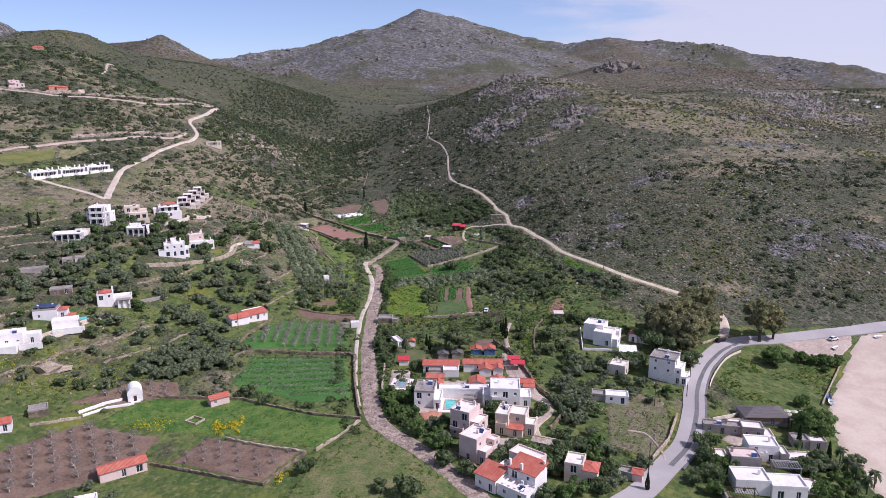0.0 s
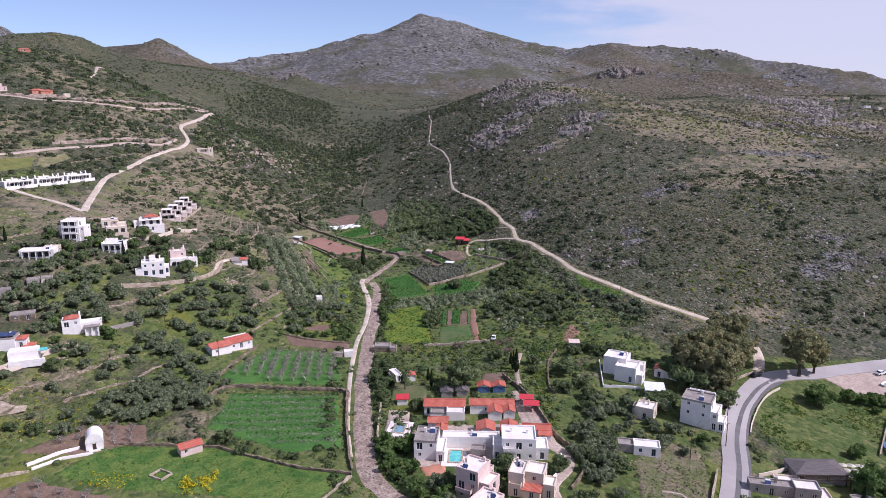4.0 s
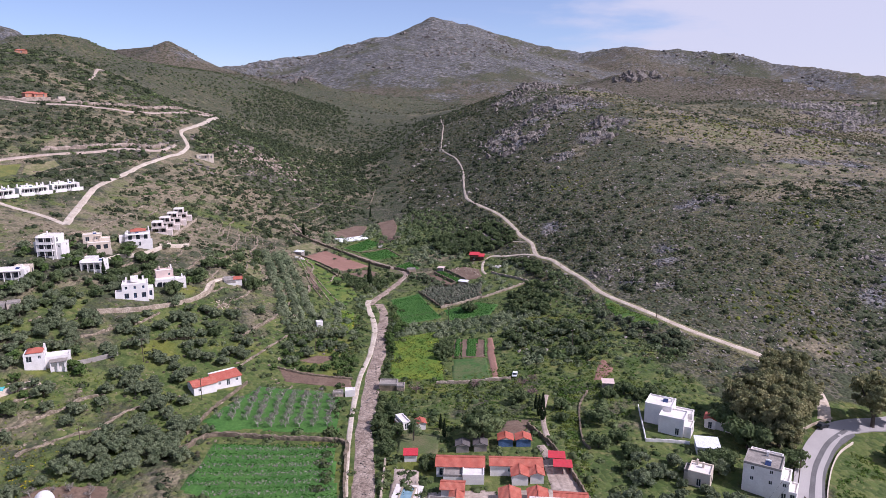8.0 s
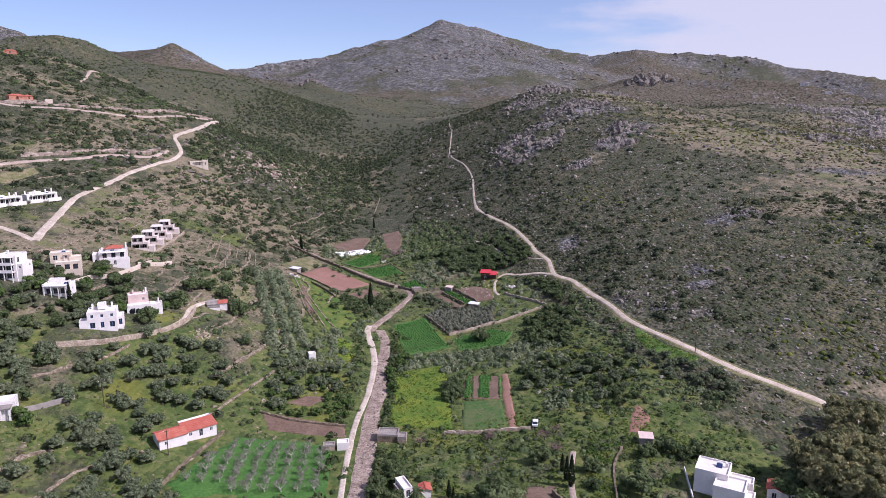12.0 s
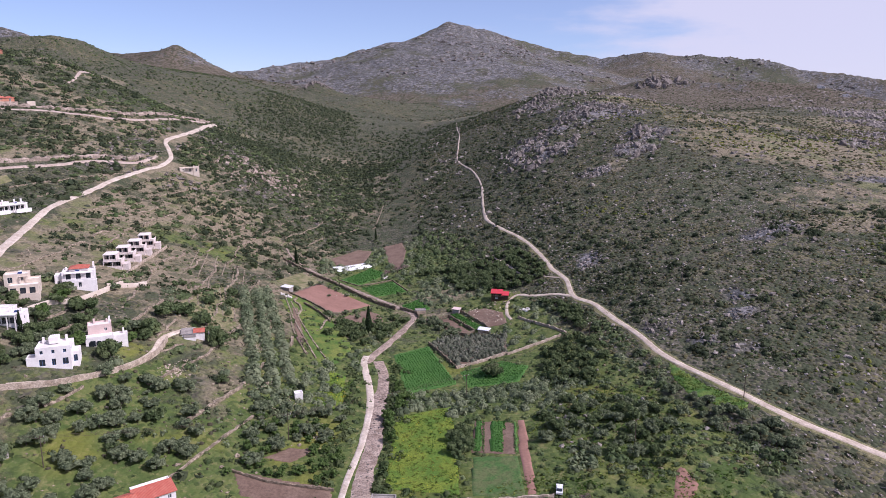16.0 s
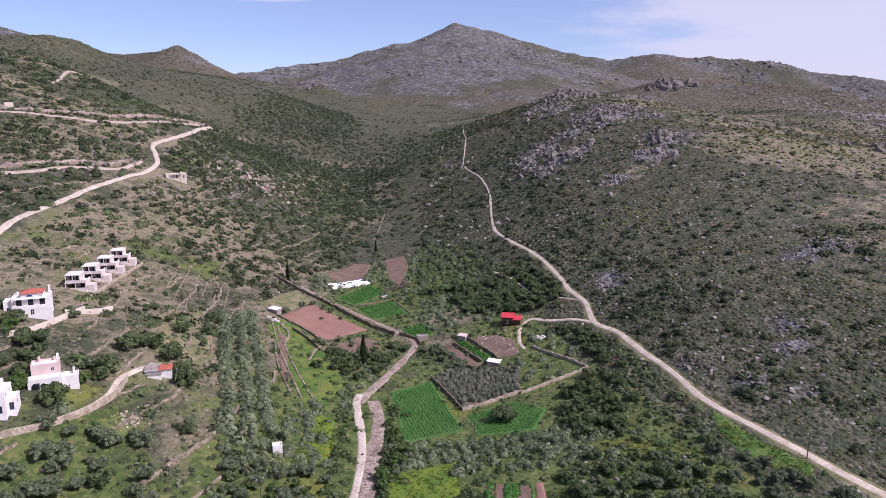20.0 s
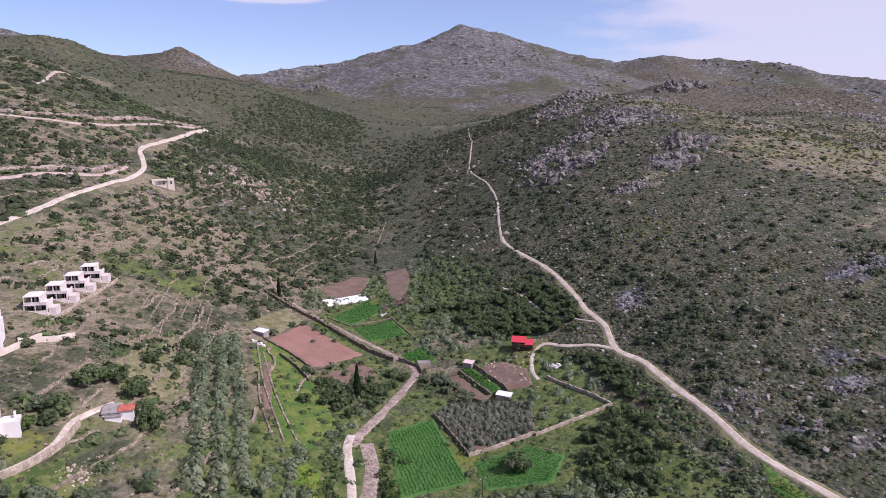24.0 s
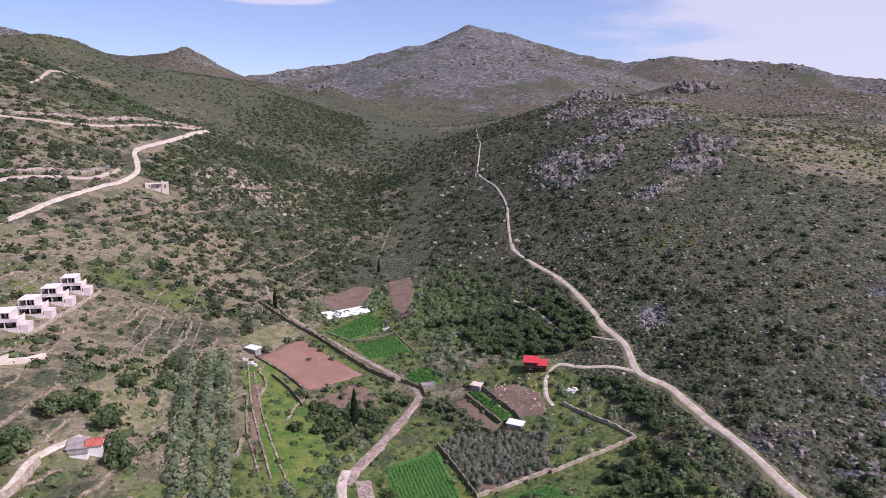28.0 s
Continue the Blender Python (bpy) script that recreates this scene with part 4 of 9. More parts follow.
def add_roof(parent, x0, x1, y0, y1, z, kind, material):
    if kind == "flat":
        bm = bmesh.new()
        boxed(bm, x0 + 0.2, x1 - 0.2, y0 + 0.2, y1 - 0.2, z - 0.45, z - 0.3)
        part("roof", bm, {"worn": "worn_roof", "red_tin": "pink_plaster"}.get(material, "roof_screed"), parent)
        bm = bmesh.new()
        for a in ((x0 - 0.03, x1 + 0.03, y0 - 0.03, y0 + 0.22), (x0 - 0.03, x1 + 0.03, y1 - 0.22, y1 + 0.03),
                  (x0 - 0.03, x0 + 0.22, y0 + 0.22, y1 - 0.22), (x1 - 0.22, x1 + 0.03, y0 + 0.22, y1 - 0.22)):
            boxed(bm, *a, z - 0.5, z + 0.12)
        part("parapet", bm, material if material not in ("worn", "red_tin") else "grey_render", parent)
    elif kind == "vault":
        # a whitewashed barrel vault with a rounded apse at its far end
        cx, r = (x0 + x1) / 2, (x1 - x0) / 2 + 0.12
        bm = bmesh.new()
        rings = []
        for yy, k in ((y0 - 0.1, 1.0), (y1 - 0.2, 1.0), (y1 + 0.5, 0.92), (y1 + 1.1, 0.68), (y1 + 1.5, 0.3)):
            rings.append([bm.verts.new((cx - r * k * math.cos(math.pi * i / 12), yy, z - 0.1 + 1.15 * r * k * math.sin(math.pi * i / 12))) for i in range(13)])
        for a, b in zip(rings, rings[1:]):
            for i in range(12):
                bm.faces.new([a[i], b[i], b[i + 1], a[i + 1]])
        bm.faces.new(rings[0])
        bm.faces.new(rings[-1][::-1])
        part("vault", bm, material, parent, "whitewashed barrel vault")
        bm = bmesh.new()
        bmesh.ops.create_cone(bm, cap_ends=True, segments=14, radius1=r * 0.9, radius2=r * 0.9, depth=z + 0.6, matrix=Matrix.Translation((cx, y1 - 0.3, (z - 1.4) / 2)))
        part("apse", bm, material, parent)
    elif kind in ("gable", "gable_y", "hip", "shed", "tin"):
        e, th = 0.35, 0.16
        X0, X1, Y0, Y1 = x0 - e, x1 + e, y0 - e, y1 + e
        cx, cy = (x0 + x1) / 2, (y0 + y1) / 2
        pitch = 0.36 if kind != "tin" else 0.14
        bm = bmesh.new()

        def slab(*corners):
            top = [bm.verts.new(c) for c in corners]
            low = [bm.verts.new((c[0], c[1], c[2] - th)) for c in corners]
            bm.faces.new(top)
            bm.faces.new(low[::-1])
            for i in range(len(top)):
                j = (i + 1) % len(top)
                bm.faces.new([top[i], low[i], low[j], top[j]])

        if kind == "gable":
            r = z + (Y1 - Y0) / 2 * pitch
            slab((X0, Y0, z), (X1, Y0, z), (X1, cy, r), (X0, cy, r))
            slab((X1, Y1, z), (X0, Y1, z), (X0, cy, r), (X1, cy, r))
        elif kind == "gable_y":
            r = z + (X1 - X0) / 2 * pitch
            slab((X0, Y1, z), (X0, Y0, z), (cx, Y0, r), (cx, Y1, r))
            slab((X1, Y0, z), (X1, Y1, z), (cx, Y1, r), (cx, Y0, r))
        elif kind == "hip":
            k = min(X1 - X0, Y1 - Y0) / 2
            r = z + k * pitch
            a, b = (X0 + k, X1 - k) if X1 - X0 > Y1 - Y0 else (cx - 0.05, cx + 0.05)
            c, f = (cy, cy) if X1 - X0 > Y1 - Y0 else (Y0 + k, Y1 - k)
            slab((X0, Y0, z), (X1, Y0, z), (b, c, r), (a, c, r))
            slab((X1, Y1, z), (X0, Y1, z), (a, f, r), (b, f, r))
            slab((X0, Y1, z), (X0, Y0, z), (a, c, r), (a, f, r))
            slab((X1, Y0, z), (X1, Y1, z), (b, f, r), (b, c, r))
        else:
            r = z + (Y1 - Y0) * (0.2 if kind == "shed" else 0.1)
            slab((X0, Y0, z), (X1, Y0, z), (X1, Y1, r), (X0, Y1, r))
        part("roof", bm, material, parent, "terracotta tile roof" if material == "roof_tile" else "")
        if kind in ("gable", "gable_y"):
            if kind == "gable":
                for x in (x0, x1 - 0.2):
                    bm = bmesh.new()
                    v = [bm.verts.new((xx, yy, zz)) for xx in (x, x + 0.2) for yy, zz in ((y0, z), (y1, z), (cy, r - th - 0.1))]
                    for q in ((0, 1, 2), (5, 4, 3), (0, 3, 4, 1), (1, 4, 5, 2), (2, 5, 3, 0)):
                        bm.faces.new([v[i] for i in q])
                    part("gable", bm, "white_plaster", parent)
            else:
                for y in (y0, y1 - 0.2):
                    bm = bmesh.new()
                    v = [bm.verts.new((xx, yy, zz)) for yy in (y, y + 0.2) for xx, zz in ((x0, z), (x1, z), (cx, r - th - 0.1))]
                    for q in ((0, 1, 2), (5, 4, 3), (0, 3, 4, 1), (1, 4, 5, 2), (2, 5, 3, 0)):
                        bm.faces.new([v[i] for i in q])
                    part("gable", bm, "white_plaster", parent)
            bm = bmesh.new()
            if kind == "gable":
                boxed(bm, X0, X1, cy - 0.12, cy + 0.12, r - 0.05, r + 0.1)
            else:
                boxed(bm, cx - 0.12, cx + 0.12, Y0, Y1, r - 0.05, r + 0.1)
            part("ridge", bm, material, parent)


PORCHED = ("white hillside villas", "white bungalows on the ridge road", "unfinished terraced houses")


def house(name, label, x, y, turn, blocks, wall="white_plaster", category="house", group="", sink=0.0, seed=0, share=0.8, paint="window_frame", porch=True):
    """blocks: (x0, x1, y0, y1, base, top, storeys, roof kind, roof material[, wall]) in metres from the house's middle."""
    rng = random.Random(seed * 7 + int(x * 3) + int(y))
    ca, sa_ = math.cos(radians(turn)), math.sin(radians(turn))
    corners = [(b[i], b[j]) for b in blocks for i in (0, 1) for j in (2, 3)]
    px = np.array([x + u * ca - v * sa_ for u, v in corners])
    py = np.array([y + u * sa_ + v * ca for u, v in corners])
    zz = lie(px, py)
    z = float(np.mean(zz)) - sink
    drop = z - float(zz.min()) + 0.6
    base = new(name)
    base.empty_display_size = 1.0
    base.matrix_world = pose(x, y, z, 0, 0, turn)
    tagged(base, label, category, group)
    for b in blocks:
        x0, x1, y0, y1, z0, z1, storeys, kind, rmat = b[:9]
        wmat = b[9] if len(b) > 9 else wall
        bm = bmesh.new()
        sides = (((x0, y0), (1, 0), (0, -1), x1 - x0), ((x1, y0), (0, 1), (1, 0), y1 - y0),
                 ((x1, y1), (-1, 0), (0, 1), x1 - x0), ((x0, y1), (0, -1), (-1, 0), y1 - y0))
        spots = []
        for k, (o, al, ou, w) in enumerate(sides):
            holes = auto_holes(w, z1 - z0, rng, storeys, k == 0 and z0 < 0.5, share if k < 2 else share * 0.6, big=k < 2) if storeys else []
            holes = [(q[0], q[1], q[2] + z0, q[3] + z0, q[4]) for q in holes]
            bot = z0 - drop if z0 < 0.5 else z0
            facade(bm, o, al, ou, w, bot, z1, holes)
            ang = math.atan2(al[1], al[0])
            for q in holes:
                u = (q[0] + q[1]) / 2
                spots.append((Matrix.Translation((o[0] + al[0] * u - ou[0] * 0.16, o[1] + al[1] * u - ou[1] * 0.16, q[2])) @ Matrix.Rotation(ang, 4, "Z"), q))
        bmesh.ops.remove_doubles(bm, verts=bm.verts, dist=0.001)
        part("wall", bm, wmat, base)
        for m, q in spots:
            add_window(base, m, q[1] - q[0], q[3] - q[2], q[4], paint)
        add_roof(base, x0, x1, y0, y1, z1, kind, wmat if kind == "flat" and rmat == "wall" else rmat)
    flat = [b for b in blocks if b[7] == "flat" and b[5] > 2.9 and (b[1] - b[0]) * (b[3] - b[2]) > 18]
    if category in ("house", "apartment", "villa") and flat:
        b = flat[0]
        for k in range(rng.choice((1, 1, 2))):
            u, v = rng.uniform(b[0] + 0.6, b[1] - 0.6), rng.uniform((b[2] + b[3]) / 2, b[3] - 0.5)
            add_box(base, "chimney", (u - 0.28, u + 0.28, v - 0.28, v + 0.28, b[5] - 0.35, b[5] + rng.uniform(0.7, 1.3)), b[9] if len(b) > 9 else wall)
        if rng.random() < 0.55:
            u, v = rng.uniform(b[0] + 1.4, b[1] - 1.4), rng.uniform(b[2] + 1.2, b[3] - 1.2)
            bm = bmesh.new()
            bmesh.ops.create_cone(bm, cap_ends=True, segments=10, radius1=0.28, radius2=0.28, depth=1.3, matrix=Matrix.Translation((u, v, b[5] + 0.55)) @ Matrix.Rotation(math.pi / 2, 4, "Y"))
            heater = part("water_heater", bm, "white_sheet", base, "white rooftop water tank")
            bm = bmesh.new()
            q = [bm.verts.new(c) for c in ((u - 0.7, v - 1.2, b[5] - 0.25), (u + 0.7, v - 1.2, b[5] - 0.25), (u + 0.7, v - 0.2, b[5] + 0.5), (u - 0.7, v - 0.2, b[5] + 0.5))]
            w = [bm.verts.new(c.co + Vector((0, 0.05, -0.07))) for c in q]
            for f in ((q[0], q[1], q[2], q[3]), (w[3], w[2], w[1], w[0]), (q[0], w[0], w[1], q[1]), (q[1], w[1], w[2], q[2]), (q[2], w[2], w[3], q[3]), (q[3], w[3], w[0], q[0])):
                bm.faces.new(f)
            part("collector", bm, "solar_glass", heater, "dark glass collector")
        b = max(flat, key=lambda q: q[5])
        if b[6] >= 2 and group not in PORCHED:
            rise = (b[5] - b[4]) / b[6]
            for sgn in ((1,) if rng.random() < 0.7 else ()):
                u0, u1 = b[0] + 0.4, b[0] + min(b[1] - b[0] - 0.4, 4.6)
                slab_ = add_box(base, "balcony", (u0, u1, b[2] - 1.2, b[2] - 0.02, rise - 0.08, rise + 0.08), b[9] if len(b) > 9 else wall)
                for nm, a in (("railing", (u0, u1, b[2] - 1.2, b[2] - 1.08, rise + 0.08, rise + 0.95)), ("railing", (u0, u0 + 0.12, b[2] - 1.08, b[2] - 0.02, rise + 0.08, rise + 0.95)), ("railing", (u1 - 0.12, u1, b[2] - 1.08, b[2] - 0.02, rise + 0.08, rise + 0.95))):
                    add_box(slab_, nm, a, b[9] if len(b) > 9 else wall)
    if porch and group in PORCHED and blocks[0][6]:
        # deep shaded loggias across the front, one to each storey
        b = blocks[0]
        wm = b[9] if len(b) > 9 else wall
        rise, w = (b[5] - b[4]) / b[6], b[1] - b[0]
        u0, u1 = b[0] + 0.12 * w, b[1] - 0.10 * w
        bays = max(2, int(round((u1 - u0) / 2.6)))
        for s in range(b[6]):
            z0 = b[4] + s * rise
            for k in range(bays):
                a, c = u0 + (u1 - u0) * k / bays, u0 + (u1 - u0) * (k + 1) / bays
                add_box(base, "glass_door", (a + 0.25, c - 0.25, b[2] - 0.05, b[2] + 0.02, z0 + 0.15, z0 + 2.15), "dark_glass")
            for k in range(bays + 1):
                a = u0 + (u1 - u0) * k / bays
                add_box(base, "pillar", (a - 0.14, a + 0.14, b[2] - 1.75, b[2] - 1.47, z0 - (drop if s == 0 else 0.0), z0 + rise - 0.32), wm)
            add_box(base, "loggia_slab", (u0 - 0.3, u1 + 0.3, b[2] - 1.9, b[2] - 0.03, z0 + rise - 0.32, z0 + rise - 0.1), wm)
            if s:
                add_box(base, "railing", (u0 - 0.2, u1 + 0.2, b[2] - 1.85, b[2] - 1.77, z0 - 0.1, z0 + 0.8), wm)
    rad = max(math.hypot(u, v) for u, v in corners)
    BUSY.append((x, y, rad * 0.85 + 1.0))
    return base


def add_box(parent, name, dims, material, label=""):
    bm = bmesh.new()
    boxed(bm, *dims)
    return part(name, bm, material, parent, label)


def pergola(parent, x0, x1, y0, y1, z, material="dark_wood", slats=True):
    for px in (x0, x1):
        for py in (y0, y1):
            add_box(parent, "post", (px - 0.09, px + 0.09, py - 0.09, py + 0.09, -0.8, z), material)
    for py in (y0, y1):
        add_box(parent, "beam", (x0 - 0.3, x1 + 0.3, py - 0.08, py + 0.08, z, z + 0.18), material)
    n = int((x1 - x0) / 0.6)
    for i in range(n + 1):
        px = x0 + (x1 - x0) * i / max(n, 1)
        add_box(parent, "slat", (px - 0.05, px + 0.05, y0 - 0.3, y1 + 0.3, z + 0.18, z + 0.28), material)


T_, F_, WP, TL = "roof_tile", "flat", "white_plaster", "wall"
G1 = "guest houses of the white courtyard"
# the white guest-house courtyard beside the riverbed
h = house("guest_house", "white two-storey guest house with a worn flat roof terrace", 1.5, 203, -8, [(-3.6, 2.6, -3.5, 5, 0, 5.6, 2, F_, "worn", WP), (2.6, 4.8, -4.5, 3, 0, 3.2, 1, F_, TL)], group=G1)
h = house("guest_house", "white two-storey guest house with a small balcony", 26, 200, -6, [(-4.6, 4.6, -3, 5, 0, 6.4, 2, F_, TL), (4.6, 8.0, -2, 4, 0, 3.4, 1, F_, TL), (-7.0, -4.6, -2.5, 2.5, 0, 4.2, 1, F_, TL)], group=G1)
house("white_wing", "long low white courtyard wing with a flat roof", 13.5, 206.5, -4, [(-8, 8, -1.6, 2.0, 0, 3.3, 0, F_, TL)], group=G1)
h = house("terrace_shelter", "grey timber terrace shelter beside the pool", 15, 201, -6, [(-2, 2, -1.5, 1.5, 0, 2.4, 0, F_, "worn", "grey_render")], category="shelter")
C1 = "red-tiled cottages"
h = house("cottage", "white cottage with a red tile roof and terrace", 7, 226.5, -4, [(-6.5, 6, -0.5, 5, 0, 2.9, 1, "gable", T_), (0.5, 6.0, -4.5, -0.5, 0, 2.8, 1, F_, TL), (-4.5, 0.3, -3.8, -0.5, 0, 2.3, 1, F_, "worn")], group=C1)
h = house("cottage", "white cottage with two red tile roofs", 21.5, 224.5, -4, [(-7, 6.5, 0.5, 5, 0, 2.9, 1, "gable", T_), (-1.5, 2.6, -4, 0.5, 0, 2.6, 1, "gable_y", T_), (3.2, 6.6, -3.2, 0.5, 0, 2.6, 1, "gable_y", T_)], group=C1)
house("cottage", "small white cottage with a steep red tile roof", 18.5, 212, -4, [(-2.8, 2.2, -2, 3.2, 0, 2.5, 1, "gable_y", T_)], group=C1)
house("cottage", "small white cottage with a faded red tile roof", 25, 211.5, -4, [(-2.3, 2.3, -2, 3.2, 0, 2.5, 1, "gable_y", T_)], group=C1)
house("cottage", "white cottage with a red tile lean-to roof", 33, 210.5, -8, [(-4.2, 3.6, -1.5, 2.2, 0, 2.7, 1, "gable", T_), (0.5, 3.8, -3.6, -1.5, 0, 2.2, 1, "shed", T_)], group=C1)
house("cottage", "white cottage with two stepped red tile roofs", 4.5, 215, -6, [(-3, 2.6, 0, 4, 0, 3.1, 1, "gable", T_), (-0.6, 2.6, -4, 0, 0, 2.6, 1, "gable_y", T_)], group=C1)
house("holiday_cabin", "small timber cabin with a red tile roof", 20.3, 242, -3, [(-2.0, 2.0, -1.7, 1.7, 0, 2.2, 1, "gable_y", T_, "blue_paint")], category="cabin", group="holiday cabins")
house("holiday_cabin", "small timber cabin with a red tile roof", 25.3, 241.5, -3, [(-2.0, 2.0, -1.7, 1.7, 0, 2.2, 1, "gable_y", T_, "blue_paint")], category="cabin", group="holiday cabins")
house("holiday_cabin", "pale timber cabin under a spreading tree", 8, 240, -3, [(-1.8, 1.8, -1.6, 1.6, 0, 2.1, 1, "gable_y", "slate_roof", "grey_render")], category="cabin", group="holiday cabins")
house("holiday_cabin", "pale timber cabin under a spreading tree", 13, 240, -3, [(-1.8, 1.8, -1.6, 1.6, 0, 2.1, 1, "gable_y", "slate_roof", "grey_render")], category="cabin", group="holiday cabins")
h = house("garden_pavilion", "open pavilion with a bright red roof", -6.5, 236, 0, [(-1.7, 1.7, -1.2, 1.6, 0, 2.2, 1, "tin", "red_tin")], category="pavilion")
h = house("garden_hut", "small red-roofed hut beside the lawn", -4, 255, 10, [(-1.3, 1.3, -1.5, 1.5, 0, 2.2, 1, "gable_y", T_)], category="hut")
h = house("white_studio", "small white and red flat-roofed studio", -9.5, 257, 25, [(-1.2, 1.2, -3, 3, 0, 2.6, 1, F_, TL), (-2.2, -1.2, -2.5, 1.5, 0, 2.0, 0, F_, "worn", "red_tin")])
# parking canopies
cp = tagged(new("parking_canopy"), "bright red sheet canopy on thin posts", "canopy")
cp.matrix_world = pose(32.5, 228, float(lie([32.5], [228])[0]), 0, 0, -8)
for u, v, w in ((0, 2.6, 4.6), (1.4, -1.8, 5.0)):
    add_box(cp, "sheet", (u - w / 2, u + w / 2, v - 2, v + 2, 2.5, 2.6), "red_tin")
    for du in (-w / 2 + 0.2, w / 2 - 0.2):
        for dv in (-1.7, 1.7):
            add_box(cp, "post", (u + du - 0.05, u + du + 0.05, v + dv - 0.05, v + dv + 0.05, -0.4, 2.5), "steel")
BUSY.append((32.5, 228, 5))
# pink and cream apartment houses below the courtyard
P1G = "pink apartment houses"
house("apartment_house", "pale pink three-storey apartment house with balconies", 12.5, 182, -32, [(-3.4, 2.6, -3.2, 3.6, 0, 8.4, 3, F_, TL), (2.6, 5.4, -2.6, 3.2, 0, 5.6, 2, F_, TL), (-0.5, 2.6, 3.6, 5.6, 0, 6.0, 2, F_, TL)], wall="pink_plaster", group=P1G)
house("apartment_house", "pink two-storey apartment house with stepped terraces", 14.5, 169.5, -38, [(-3.4, 2.2, -3.4, 3.8, 0, 7.0, 2, F_, TL), (2.2, 4.8, -3.0, 1.6, 0, 4.0, 1, F_, TL), (2.2, 4.6, 1.6, 4.4, 0, 5.4, 2, F_, TL)], wall="pink_plaster", group=P1G)
house("apartment_house", "cream and orange apartment house with a tiled porch", 26.5, 182.5, -20, [(-5, -1.2, -3, 3.6, 0, 6.4, 2, F_, TL), (-1.2, 3.4, -1, 4.6, 0, 6.0, 2, F_, TL, "cream_plaster"), (3.4, 6.2, -1.5, 3.0, 0, 3.6, 1, F_, TL), (-1.2, 3.0, -3.4, -1.0, 0, 2.6, 1, "shed", T_)], wall="cream_plaster", group=P1G)
h = house("villa", "white villa with broad terracotta roofs and chimneys", 24, 154.5, -42, [(-2.5, 5.5, -1.6, 4.0, 0, 5.8, 2, "shed", T_), (-9, -2.8, -6.5, -1.2, 0, 3.8, 1, "shed", T_), (-2.6, 6.0, -6, -1.6, 0, 3.0, 1, F_, TL), (-6, 2.5, 4.0, 8.6, 0, 6.2, 2, F_, TL, "pink_plaster"), (-7, -2.6, -1.2, 4.0, 0, 3.4, 1, F_, TL)], share=0.6)
for u, v in ((-2.2, -1.0), (1.4, -1.2), (5.0, 3.4)):
    add_box(h, "chimney", (u - 0.28, u + 0.28, v - 0.28, v + 0.28, 5.0, 7.6), "white_plaster")
for u in (-1.6, 0.2, 2.0, 3.8):
    add_box(h, "pergola_bar", (u, u + 0.5, -5.4, -2.0, 3.2, 3.3), "white_plaster")
house("villa", "small white villa with a terracotta terrace roof", 40.5, 158, -22, [(-4, 0.6, -2.8, 3, 0, 5.4, 2, F_, TL), (0.6, 4.2, -2.8, 2, 0, 4.2, 1, "hip", T_)], wall="cream_plaster")
house("garden_house", "low white garden house with a ragged pale roof", 34.5, 172.5, -26, [(-4, 3.4, -1.6, 1.8, 0, 2.4, 1, "gable", "pale_stone")])
house("garage", "low stone garage with a small red tile roof", 53, 158.5, -25, [(-3.4, 1, -1.4, 1.6, 0, 2.2, 1, F_, "worn", "grey_render"), (1, 3.4, -1.4, 1.6, 0, 2.3, 1, "gable", T_, "pink_plaster")])
# houses in the olive groves along the road
house("white_house", "white cubic two-storey house with roof terraces", 69, 250, -30, [(-6.2, 1.5, -1.5, 5.5, 0, 6.4, 2, F_, TL), (-1.2, 5.8, -5.5, 1.0, 0, 5.2, 2, F_, TL), (1.5, 7.0, 1.0, 4.5, 0, 4.4, 1, F_, TL), (5.8, 7.8, -4.8, 0.2, 0, 2.9, 1, F_, TL)], share=0.4)
house("old_house", "small white house with a red tile roof among trees", 84.5, 248.5, -28, [(-4.2, -1, -2, 2.5, 0, 3.0, 1, "gable_y", T_), (-1, 4.5, -1.5, 2, 0, 3.2, 1, "gable", T_)])
house("store_shed", "low white shed with a pale sheet roof", 75.5, 235.5, -12, [(-2.9, 2.9, -2.6, 2.6, 0, 2.6, 1, "tin", "white_sheet")])
house("cube_house", "small cream cubic house with a flat roof", 68, 221, -30, [(-2.6, 2.8, -2.8, 2.8, 0, 3.9, 1, F_, TL), (-3.8, -2.6, -1, 2.4, 0, 3.0, 0, F_, "worn")], wall="cream_plaster")
h = house("road_house", "pale three-storey house with a grey roof beside the road", 84, 219, -33, [(-5, 3.6, -4, 3.5, 0, 8.4, 3, F_, "worn", WP), (-4.6, 3.0, 3.5, 6.5, 0, 7.6, 2, F_, TL), (3.6, 5.6, -3.6, 3.2, 0, 5.6, 2, F_, TL), (5.6, 7.4, -3.2, 2.2, 0, 2.8, 1, F_, TL)], wall="white_plaster", share=0.9)
house("low_house", "low white house with a blue door and cluttered roof", 60, 201, -14, [(-1.8, 5.2, -2, 2.2, 0, 2.7, 1, F_, TL), (-6, -1.8, -1.2, 2.6, 0, 2.4, 1, F_, "worn", "grey_render")], paint="blue_paint")
house("field_hut", "tiny hut with a pinkish sheet roof", 57.8, 275, -8, [(-1.7, 1.7, -1.4, 1.4, 0, 2.2, 1, "tin", "pink_plaster")], wall="grey_render", category="hut")
